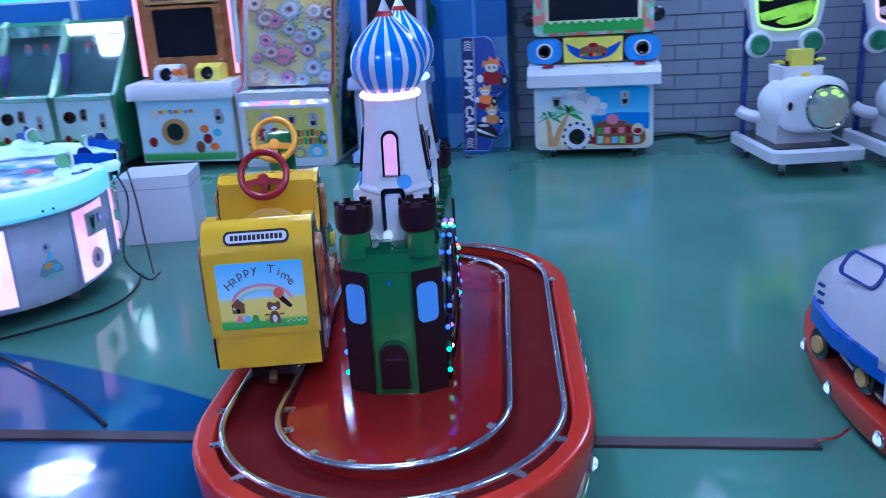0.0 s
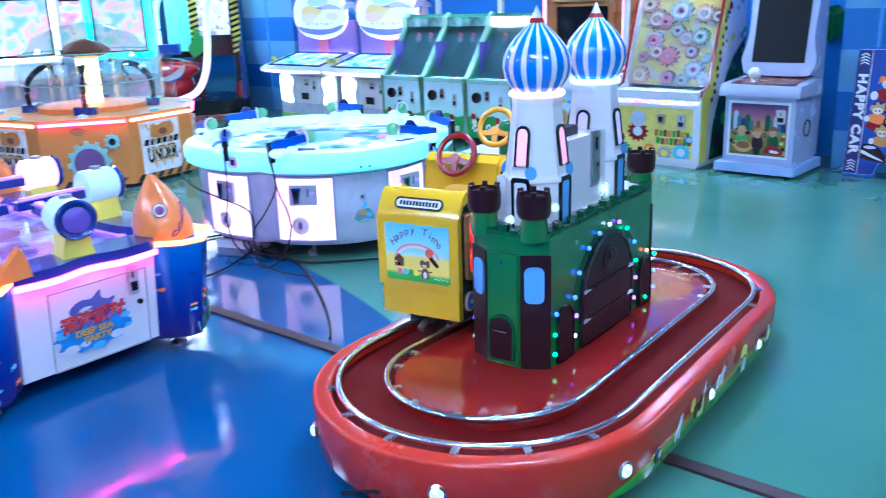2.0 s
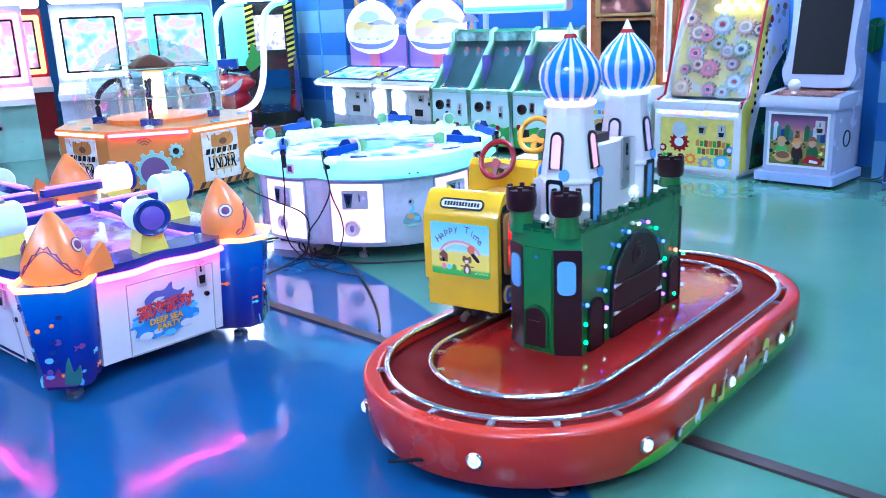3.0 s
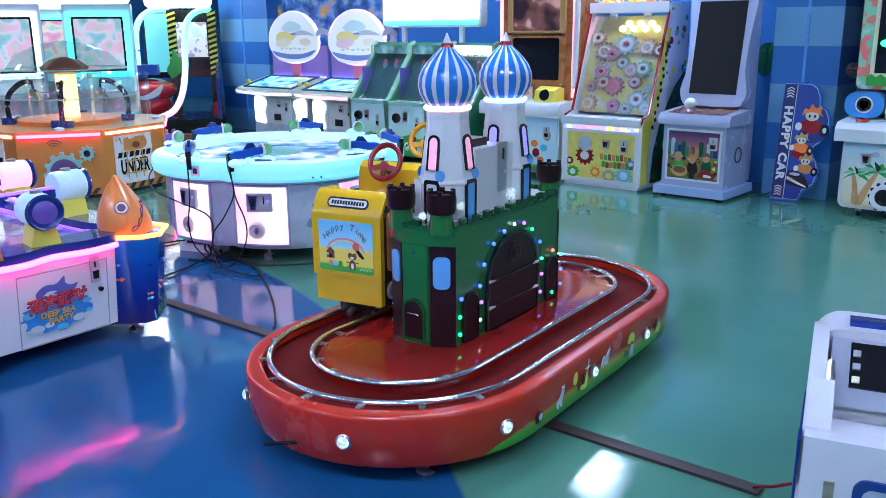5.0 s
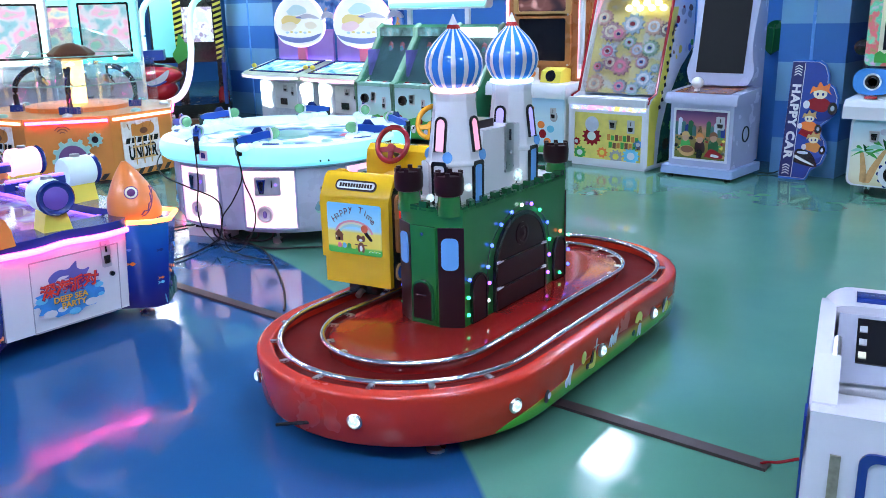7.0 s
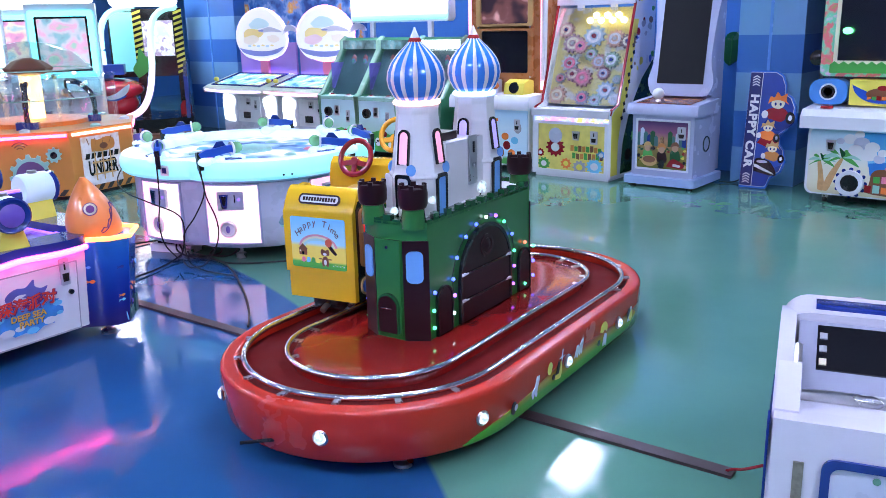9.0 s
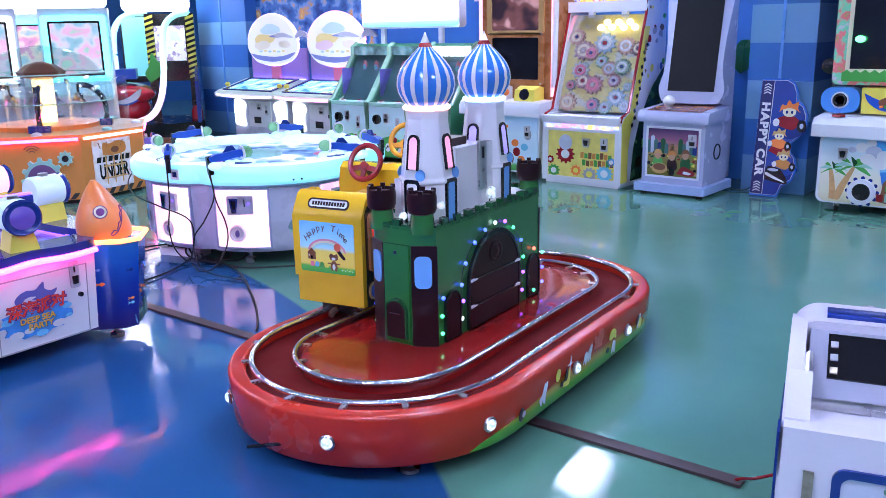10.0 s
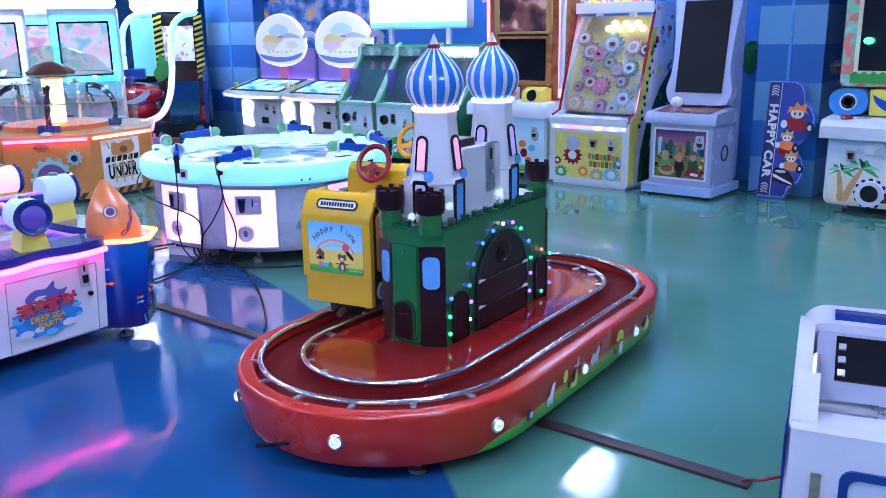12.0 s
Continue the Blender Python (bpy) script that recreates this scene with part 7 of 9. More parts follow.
def shark_panel(x, y, rz, w, title):
    """One white side of the table, with its padded sill, lit edge and coin plate."""
    m = pose(x, y, 0, 0, 0, rz)
    p = part("side_panel", prism([(-0.02, 0.09), (-0.06, TZ - 0.04), (-0.06, TZ - 0.02), (0.05, TZ - 0.02), (0.05, 0.09)], -w, w, "x", 0.012, 2), WHITE, FT, "white side panel", m)
    part("door_line", frame_shape([(-w * 0.62, 0.1), (w * 0.8, 0.1), (w * 0.8, TZ - 0.07), (-w * 0.62, TZ - 0.07)], [(-w * 0.61, 0.106), (w * 0.79, 0.106), (w * 0.79, TZ - 0.076), (-w * 0.61, TZ - 0.076)], -0.002, 0.002), GREY, p, "door gap", pose(0, -0.042, 0, 5.3, 0, 0))
    sill = blob([(-w, -0.075), (-w * 0.5, -0.095), (0.0, -0.06), (w * 0.5, -0.095), (w, -0.075), (w, 0.07), (w * 0.4, 0.08), (-w * 0.4, 0.1), (-w, 0.07)], TZ - 0.005, TZ + 0.035, "z")
    part("sill", bevelled(sill, 0.01, 2), NAVY, p, "padded dark blue sill")
    edge = sweep_curve([(-w, -0.08, TZ - 0.02), (-w * 0.5, -0.1, TZ - 0.02), (0.0, -0.066, TZ - 0.02), (w * 0.5, -0.1, TZ - 0.02), (w, -0.08, TZ - 0.02)], 8)
    part("lit_edge", rod(edge, 0.014, 8), L_PINK, p, "lit pink edge tube")
    part("inner_light", box(-w * 0.9, w * 0.9, 0.06, 0.09, TZ - 0.02, TZ + 0.0, 0.004), L_BLUE, p, "blue violet light strip")
    if title:
        q = pose(0, -0.046, 0.28, 5.3, 0, 0) @ Matrix.Scale(0.84, 4)
        ar = part("emblem", prism([(0.2 * r_ * math.cos(radians(a_)), -0.06 + 0.11 * r_ * math.sin(radians(a_))) for a_, r_ in ((0, 1.0), (14, 0.82), (28, 1.02), (45, 0.85), (60, 0.95), (90, 0.85), (120, 0.95), (140, 0.85), (155, 1.05), (170, 0.85), (184, 1.05), (198, 0.85), (212, 1.06), (228, 0.88), (246, 1.0), (262, 0.86), (280, 1.04), (298, 0.86), (314, 1.05), (330, 0.85), (346, 1.04))], -0.003, 0.003, "y"), SPLASH, p, "blue printed splash", q)
        for k_, (x_, z_, r_) in enumerate(((-0.16, -0.04, 0.025), (-0.12, -0.13, 0.03), (0.02, -0.15, 0.025), (0.12, -0.12, 0.028), (0.17, -0.03, 0.02), (-0.05, -0.12, 0.02), (0.18, -0.09, 0.014), (-0.19, -0.08, 0.012))):
            part("splash_drop", prism(oval(x_, z_, r_ * 1.4, r_ * 0.8, 10), -0.0042, -0.003, "y"), (AQUA, WHITE)[k_ % 2], ar)
        part("printed_shark", blob([(-0.1, 0.03), (-0.115, 0.07), (-0.09, 0.1), (-0.05, 0.115), (0.0, 0.11), (0.045, 0.145), (0.05, 0.105), (0.085, 0.085), (0.12, 0.09), (0.1, 0.055), (0.08, 0.02), (0.0, 0.0)], -0.006, -0.003), SLATE, ar)
        part("shark_belly", blob([(-0.09, 0.035), (-0.06, 0.06), (0.0, 0.05), (0.04, 0.02), (0.0, 0.005), (-0.06, 0.01)], -0.0072, -0.006), GREYP, ar)
        part("shark_smile", blob([(-0.085, 0.045), (-0.05, 0.075), (0.0, 0.07), (-0.04, 0.055)], -0.0078, -0.007), WHITE, ar)
        for k_, ch_ in enumerate("\u6df1\u6d77\u6d3e\u5bf9"):
            letters("character_shade", ch_, 0.088, PLUM, ar, pose(-0.118 + 0.08 * k_, -0.0078, 0.0 + 0.004 * k_, 90, (-6, 3, -4, 5)[k_], 0), "dark outline of the character", 0.0006, 1.0, 0.006)
            letters("character", ch_, 0.088, REDINK, ar, pose(-0.12 + 0.08 * k_, -0.0086, 0.003 + 0.004 * k_, 90, (-6, 3, -4, 5)[k_], 0), "bold red character", 0.0008, 1.0, 0.002)
        for dx_, dz_, mt_, yy_ in ((0.003, -0.003, NAVY, -0.0076), (0, 0, SUNINK, -0.0092)):
            letters("lettering", "DEEP SEA", 0.047, mt_, ar, pose(0.0 + dx_, yy_, -0.058 + dz_, 90, 0, 0), "golden lettering", 0.0006, 1.0, 0.0015)
            letters("lettering", "PARTY", 0.047, mt_, ar, pose(0.015 + dx_, yy_, -0.1 + dz_, 90, 0, 0), "golden lettering", 0.0006, 1.0, 0.0015)
    cpl = coin_plate(p, w * 0.62, -0.062, TZ - 0.12, 0.045, 0.13)
    part("key_lock", disc(0.012, 0.012, 14, "y", (w * 0.72, -0.048, TZ - 0.23)), BLACK, p)
    return p


shark_panel(TX, 0, 90, 0.3, True)
shark_panel(-TX, 0, -90, 0.3, True)
shark_panel(0, -TY, 0, 0.64, True)
shark_panel(0, TY, 180, 0.64, True)
PURPLE_P = paint("violet_print", (0.1, 0.04, 0.3), 0.35)
SHARK = paint("orange_shark_plastic", (0.9, 0.25, 0.06), 0.3, vary=0.12, coat=0.2)
for sx in (-1, 1):
    for sy in (-1, 1):
        a = math.degrees(math.atan2(-sx * 1.0, sy * 1.0))   # faces outwards
        pm = pose(sx * (TX - 0.02), sy * (TY - 0.02), 0, 0, 0, a + 180)
        w0, w1 = 0.1, 0.14
        bm = bmesh.new()
        lo = [(-w0, -0.07), (-w0 * 0.6, -0.12), (w0 * 0.6, -0.12), (w0, -0.07), (w0, 0.1), (-w0, 0.1)]
        hi = [(-w1, -0.09), (-w1 * 0.65, -0.165), (w1 * 0.65, -0.165), (w1, -0.09), (w1, 0.12), (-w1, 0.12)]
        A = [bm.verts.new((p, q, 0.07)) for p, q in lo]
        B = [bm.verts.new((p, q, TZ)) for p, q in hi]
        bm.faces.new(A[::-1])
        bm.faces.new(B)
        for k in range(6):
            bm.faces.new((A[k], A[(k + 1) % 6], B[(k + 1) % 6], B[k]))
        pil = part("corner_pillar", bevelled(bm, 0.015, 2), SEA, FT, "blue sea printed corner pillar", pm)
        part("coral", blob([(-0.07, 0.09), (0.07, 0.09), (0.05, 0.14), (0.02, 0.12), (0.0, 0.17), (-0.03, 0.12), (-0.06, 0.15)], -0.131, -0.124), PLUM if sy < 0 else PETROL, pil, "printed coral")
        part("weed", blob([(0.02, 0.1), (0.08, 0.1), (0.09, 0.18), (0.06, 0.15), (0.05, 0.22), (0.03, 0.16)], -0.139, -0.128), PETROL, pil, "printed weed")
        rq = random.Random(int(10 * sx + 3 * sy))
        for q in range(9):
            wx_, wh_ = -0.075 + 0.019 * q, rq.uniform(0.03, 0.1)
            part("sea_weed", blob([(wx_ - 0.006, 0.085), (wx_ + 0.006, 0.085), (wx_ + 0.012, 0.085 + wh_ * 0.5), (wx_ + 0.002, 0.085 + wh_), (wx_ - 0.01, 0.085 + wh_ * 0.55)], -0.003, 0.0), (AQUA, GREEN2, PURPLE_P, SKYBLUE, PLUM)[q % 5], pil, "printed weed", pose(0, -0.1235, 0, -5.7, 0, 0))
        for q in range(12):
            bz = rq.uniform(0.12, 0.42)
            part("printed_fish", blob(oval(0, 0, rq.uniform(0.008, 0.02), rq.uniform(0.006, 0.014), 7), -0.002, 0.002), (NAVY, ORANGE, NAVY, SKYBLUE, PURPLE_P)[q % 5], pil, "", pose(rq.uniform(-0.05, 0.05), -0.122 - 0.045 * (bz - 0.07) / 0.45 - 0.003, bz, -5.7, 0, 0))
        for q in range(14):
            bz, far = rq.uniform(0.1, 0.44), (bool(q % 3))
            f_ = (bz - 0.07) / (TZ - 0.07)
            wz, yn, yw = w0 + (w1 - w0) * f_, -0.12 - 0.045 * f_, -0.07 - 0.02 * f_
            e_ = 1 if q % 2 else -1
            spot = (e_ * (wz + 0.001), rq.uniform(-0.05, 0.07)) if far else (e_ * wz * (0.82 if f_ < 0.5 else 0.84), (yn + yw) / 2 - 0.001)
            part("printed_fish", blob([(-0.022, 0.0), (-0.03, 0.012), (-0.012, 0.004), (0.004, 0.012), (0.02, 0.002), (0.004, -0.01), (-0.012, -0.003), (-0.03, -0.01)], -0.002, 0.002), (ORANGE, NAVY, AQUA, PLUM, SKYBLUE)[q % 5], pil, "", pose(spot[0], spot[1], bz, -5, 0, e_ * (90 if far else 54)) @ Matrix.Scale(rq.uniform(0.6, 1.1), 4))
        part("lit_collar", rod([(p * 1.03, q * 1.03, TZ + 0.008) for p, q in hi], 0.013, 8, True), L_ORANGE, pil, "glowing collar")
        part("foot", lathe([(0.035, 0), (0.035, 0.02), (0.012, 0.03), (0.012, 0.08)], 14), STEEL, pil)
        # shark head: a cone-like snout pointing up, bent slightly back
        hb = bmesh.new()
        rows = []
        for i in range(9):
            t = i / 8
            r = (0.128, 0.132, 0.128, 0.118, 0.103, 0.085, 0.064, 0.04, 0.012)[i]
            ring = []
            for k in range(20):
                an = 2 * math.pi * k / 20
                ring.append(hb.verts.new((r * math.cos(an), r * 0.95 * math.sin(an) + 0.03 * t, TZ + 0.01 + 0.28 * t)))
            rows.append(ring)
        for r0, r1 in zip(rows, rows[1:]):
            for k in range(20):
                hb.faces.new((r0[k], r0[(k + 1) % 20], r1[(k + 1) % 20], r1[k]))
        hb.faces.new(rows[-1])
        hb.faces.new(rows[0][::-1])
        hd_ = part("shark_head", hb, SHARK, FT, "orange shark head pointing up", pm)
        part("fin", prism([(0.02, TZ + 0.02), (0.16, TZ + 0.03), (0.15, TZ + 0.1), (0.13, TZ + 0.15), (0.1, TZ + 0.12)], -0.02, 0.02, "x", 0.008, 2), SHARK, hd_, "", pose(0.09, -0.06, 0, 0, 0, -50))
        for e in (-1, 1):
            part("eye", lathe([(0.02, 0), (0.018, 0.006), (0.008, 0.008)], 14), PLUM, hd_, "plum round eye", pose(e * 0.106, -0.012, TZ + 0.15, 72, 0, e * 76))
            part("eye_white", lathe([(0.03, 0.0), (0.028, 0.003), (0.004, 0.004)], 18), SAND, hd_, "", pose(e * 0.1045, -0.0115, TZ + 0.15, 72, 0, e * 76))
            part("eye_ring", torus(0.03, 0.0028, 20, 6, "z"), PLUM, hd_, "", pose(e * 0.1045, -0.0115, TZ + 0.15, 72, 0, e * 76))
        for nm, up, th_, jag in (("mouth", 0.0, 0.0032, 0.007), ("gum", -0.014, 0.0026, 0.0)):
            way = []
            for n_, g in enumerate(range(-64, 65, 8)):
                zr = 0.045 + 0.115 * math.cos(radians(g * 1.4)) ** 2 * (1 if abs(g) < 64 else 0.6) + up + (jag if n_ % 2 else -jag)
                f_ = min(8.0, max(0.0, (zr - 0.01) / 0.035))
                i_ = min(7, int(f_))
                rad = (0.128, 0.132, 0.128, 0.118, 0.103, 0.085, 0.064, 0.04, 0.012)[i_] * (1 - f_ + i_) + (0.128, 0.132, 0.128, 0.118, 0.103, 0.085, 0.064, 0.04, 0.012)[i_ + 1] * (f_ - i_) + 0.001
                way.append((rad * math.sin(radians(g)), -rad * 0.95 * math.cos(radians(g)) + 0.03 * f_ / 8, TZ + zr))
            part(nm, rod(way, th_, 6), PLUM, hd_, "toothed plum mouth line" if jag else "plum gum line")



def gun(parent, x, y, z, rz, lens):
    g = part("gun", prism([(-0.05, 0.0), (0.05, 0.0), (0.03, 0.09), (-0.03, 0.09)], -0.05, 0.05, "y", 0.01, 2), LEMON, parent, "drum-shaped toy gun on a yellow stand", pose(x, y, z, 0, 0, rz) @ Matrix.Scale(1.3, 4))
    part("drum", lathe([(0.055, -0.06), (0.062, -0.05), (0.062, 0.05), (0.055, 0.06), (0.03, 0.062)], 24), lens, g, "glowing white drum", pose(0, 0, 0.125, 90, 0, 0))
    part("back_ring", lathe([(0.06, 0.0), (0.064, 0.012), (0.058, 0.02), (0.05, 0.014)], 24), NAVY, g, "dark blue drum face", pose(0, -0.055, 0.125, 90, 0, 0))
    part("violet_cone", lathe([(0.05, 0.0), (0.035, 0.008), (0.02, 0.014), (0.005, 0.016)], 20), glow("lit_violet_cone", (0.16, 0.1, 0.6), 0.22, (0.06, 0.04, 0.25)) if "lit_violet_cone" not in bpy.data.materials else bpy.data.materials["lit_violet_cone"], g, "", pose(0, -0.065, 0.125, 90, 0, 0))
    for r_ in (0.042, 0.031, 0.019):
        part("grille_ring", torus(r_, 0.0028, 22, 5, "z"), NAVY, g, "", pose(0, -0.065 - 0.32 * (0.05 - r_), 0.125, 90, 0, 0))
    part("barrel", box(-0.02, 0.02, 0.05, 0.3, 0.09, 0.12, 0.006), NAVY, g, "dark blue barrel")
    part("barrel_light", box(-0.012, 0.012, 0.06, 0.28, 0.122, 0.13, 0.002), L_BLUE, g)
    part("top_cap", lathe([(0.02, 0.185), (0.018, 0.196)], 14), STEEL, g)


DRUM = glow("lit_drum", (0.6, 0.9, 1.0), 0.15)
DRUMP = glow("lit_drum_pink", (1.0, 0.45, 0.65), 0.9)
for x, y, rz, lens in ((TX - 0.02, 0.0, 80, DRUM), (-TX + 0.02, 0, -90, DRUM), (0.3, TY - 0.03, 180, DRUM), (-0.25, TY - 0.03, 176, DRUMP), (0.3, -TY + 0.03, 0, DRUM), (-0.25, -TY + 0.03, 0, DRUMP)):
    gun(FT, x, y, TZ + 0.03, rz, lens)

# ---- round flower-shaped gun table ----
GT = thing("round_gun_table", -2.93, 3.86, 0, 0, "round white gun table with glowing panels and pale lit rim", "game table", size=(0.95, 0.95, 0.97))
GMID = -25.0


def lobes(a):
    """Four wide petals with narrow notches between them."""
    d = (math.degrees(a) - GMID) % 90 - 45
    return 1 + 0.035 * math.cos(4 * (a - radians(GMID))) - 0.05 * math.exp(-(d / 4.5) ** 2)


def flower(rows, n=144, capped=True):
    return lathe(rows, n, wobble=lambda a, i: lobes(a), capped=capped)


def curved_patch(a0, a1, z0, z1, r, out, n=10):
    """A sheet that follows the petal from one angle to another, with thickness."""
    bm = bmesh.new()
    cols = []
    for i in range(n + 1):
        a = radians(a0 + (a1 - a0) * i / n)
        q = lobes(a)
        cols.append([bm.verts.new(((rr * q) * math.cos(a), (rr * q) * math.sin(a), z)) for rr, z in ((r - 0.02, z0), (r + out * 0.6, z0), (r + out, z0 + 0.012), (r + out * 1.1, (z0 + z1) / 2), (r + out, z1 - 0.012), (r + out * 0.6, z1), (r - 0.02, z1))])
    for c0, c1 in zip(cols, cols[1:]):
        for k in range(6):
            bm.faces.new((c0[k], c1[k], c1[k + 1], c0[k + 1]))
    bm.faces.new(cols[0])
    bm.faces.new(cols[-1][::-1])
    return bm


RIMC = glow("lit_pale_rim", (0.16, 0.8, 1.0), 0.55, (0.4, 0.62, 0.72), 0.22)
RIMTOP = glow("lit_white_top", (0.5, 0.92, 1.0), 0.42, (0.6, 0.76, 0.8), 0.2)
PANELG = print_glow("lit_pink_panel", [(0.3, (1.0, 0.42, 0.66)), (0.45, (1.0, 0.56, 0.74)), (0.6, (1.0, 0.74, 0.82)), (0.75, (1.0, 0.88, 0.88))], 0.8, 3)
# pale stops stand for reflections in the glass top; real gloss is cut below
POND = print_glow("pond_screen_with_glare", [(0.35, (0.03, 0.08, 0.2)), (0.45, (0.1, 0.2, 0.36)), (0.53, (0.22, 0.34, 0.48)), (0.6, (0.45, 0.42, 0.55)), (0.68, (0.6, 0.62, 0.72))], 0.8, 4, 0.3, 2.0)
for nd in POND.node_tree.nodes:
    if nd.type == "BSDF_PRINCIPLED":
        nd.inputs["Specular IOR Level"].default_value = 0.1
        nd.inputs["IOR"].default_value = 1.1
BULB = paint("clear_green_muzzle", (0.2, 0.52, 0.24), 0.1, vary=0.3, scale=20, coat=0.5)
SWAN = paint("slate_teal_print", (0.16, 0.3, 0.36), 0.35, vary=0.4, scale=40)
BOSS = paint("rose_white_boss", (0.75, 0.62, 0.66), 0.3)
VSPOT = paint("violet_mouth", (0.2, 0.12, 0.4), 0.35)
PLATEM = paint("dark_blue_plate", (0.02, 0.06, 0.3), 0.2, coat=0.3)
part("body", flower([(0.7, 0.085), (0.76, 0.1), (0.79, 0.16), (0.805, 0.5), (0.8, 0.56)]), GREYP, GT, "pale curved body")
part("rim_shadow_gap", flower([(0.81, 0.53), (0.825, 0.535), (0.825, 0.555), (0.81, 0.56)]), LILAC, GT, "lilac seam under the rim")
part("rim", flower([(0.8, 0.55), (0.86, 0.553), (0.885, 0.575), (0.89, 0.62), (0.885, 0.655), (0.872, 0.675)], capped=False), RIMC, GT, "softly lit pale rim")
part("rim_top", lathe([(0.874, 0.672), (0.865, 0.682), (0.845, 0.688), (0.81, 0.689), (0.775, 0.682), (0.757, 0.662), (0.75, 0.62)], 144, wobble=lambda a, i: lobes(a) * (1 + (0.025 * math.sin(11 * a) + 0.015 * math.sin(23 * a + 1) if i > 3 else 0)), capped=False), RIMTOP, GT, "glossy wavy white top edge")
part("table_screen", flower([(0.79, 0.628), (0.4, 0.63), (0.02, 0.63)]), POND, GT, "pond scene with pale reflections painted in")
part("middle_rib", lathe([(0.15, 0.625), (0.14, 0.65), (0.06, 0.67), (0.02, 0.67)], 24), MINT, GT)
rg = random.Random(5)
for k in range(9):
    a = radians(40 * k)
    part("lily_pad", lathe([(rg.uniform(0.03, 0.06), 0.628), (0.03, 0.642), (0.004, 0.644)], 12), (MINT, PINK, AQUA)[k % 3], GT, "", pose(0.42 * math.cos(a), 0.42 * math.sin(a), 0))
for k in range(4):
    g0 = GMID + 90 * k
    for e in (-1, 1):
        p = part("lit_panel", curved_patch(g0 + e * 12, g0 + e * 38, 0.135, 0.525, 0.797, 0.012), PANELG, GT, "glowing pink white panel")
        for z_ in (0.13, 0.515):
            part("panel_edge", curved_patch(g0 + e * 12, g0 + e * 38, z_, z_ + 0.014, 0.797, 0.016, 10), LILAC, p)
        for a in (12, 38):
            part("panel_edge", curved_patch(g0 + e * (a - 0.5), g0 + e * (a + 0.5), 0.13, 0.53, 0.797, 0.016, 1), LILAC, p)
        am = radians(g0 + e * 25)
        q = 0.815 * lobes(am)
        m = pose(q * math.cos(am), q * math.sin(am), 0, 0, 0, g0 + e * 25 + 90)
        plate = part("chute_plate", prism(rounded(-0.085, 0.085, 0.36, 0.48, 0.006), -0.008, 0.012, "y", 0.003, 1), SILVER, GT, "silver ticket plate", m)
        part("chute", prism([(-0.055, 0.375), (-0.025, 0.375), (-0.01, 0.465), (-0.07, 0.465)], -0.018, -0.006, "y", 0.003, 1), CHROME, plate, "chrome ticket chute")
        part("mouth", prism([(-0.048, 0.395), (-0.032, 0.395), (-0.022, 0.452), (-0.058, 0.452)], -0.02, -0.0175, "y"), BLACK, plate)
        part("coin_slot", box(0.025, 0.032, -0.0105, -0.0075, 0.41, 0.46), BLACK, plate)
        part("slot_light", disc(0.008, 0.006, 10, "y", (0.055, -0.009, 0.43)), L_BLUE, plate, "blue lit dot")
        part("boss", lathe([(0.056, 0.0), (0.052, 0.014), (0.044, 0.018), (0.036, 0.008), (0.02, 0.006)], 24), BOSS, GT, "pale round boss", m @ pose(-0.03, 0.004, 0.235, 90, 0, 0))
        part("boss_mouth", ball(0.024, (0, 0, 0), (0.6, 0.3, 1), 14, 8), VSPOT, GT, "violet oval mouth", m @ pose(-0.03, -0.006, 0.235))
        part("foot", lathe([(0.035, 0), (0.035, 0.03), (0.014, 0.04), (0.014, 0.1)], 14), STEEL, GT, "", pose(0.62 * math.cos(am), 0.62 * math.sin(am), 0))
        # blue hand gun: its black grip hangs over the edge, its clear bulb points at the pond
        b0, b1 = radians(g0 + e * 35), radians(g0 + e * 19)
        A = Vector((0.9 * math.cos(b0), 0.9 * math.sin(b0), 0.728))
        B = Vector((0.72 * math.cos(b1), 0.72 * math.sin(b1), 0.75))
        d = B - A
        yaw = math.degrees(math.atan2(d.y, d.x)) - 90
        gm = Matrix.Translation(A) @ pose(0, 0, 0, 0, 0, yaw) @ pose(0, 0, 0, math.degrees(math.atan2(d.z, math.hypot(d.x, d.y))), 0, 0) @ Matrix.Scale(0.84, 4)
        g = part("hand_gun", prism([(-0.01, 0.012), (0.0, -0.018), (0.1, -0.03), (0.2, -0.02), (0.27, -0.02), (0.27, 0.03), (0.2, 0.036), (0.11, 0.028), (0.05, 0.03)], -0.024, 0.024, "x", 0.009, 2), ROYAL, GT, "blue toy hand gun", gm)
        part("grip", prism([(-0.02, 0.02), (0.035, 0.02), (0.02, -0.05), (0.018, -0.115), (-0.02, -0.115), (-0.022, -0.05)], -0.018, 0.018, "x", 0.007, 2), BLACK, g, "black grip")
        part("trigger_guard", rod([(0, 0.05, -0.02), (0, 0.055, -0.06), (0, 0.1, -0.065), (0, 0.12, -0.03)], 0.006, 6), BLACK, g)
        part("fin", prism([(0.12, 0.03), (0.22, 0.034), (0.2, 0.07), (0.16, 0.072)], -0.01, 0.01, "x", 0.004, 1), NAVY, g)
        part("clear_bulb", ball(0.044, (0, 0.305, 0.005), (0.95, 1.15, 1), 18, 12), BULB, g, "translucent green round bulb")
        part("collar", torus(0.046, 0.009, 20, 6, "y", (0, 0.268, 0.005)), WHITE2, g)
        # lumpy white rest below the gun, and a dark oval plate before it
        bm = bmesh.new()
        for q in range(7):
            w = A.lerp(B, 0.15 + 0.12 * q)
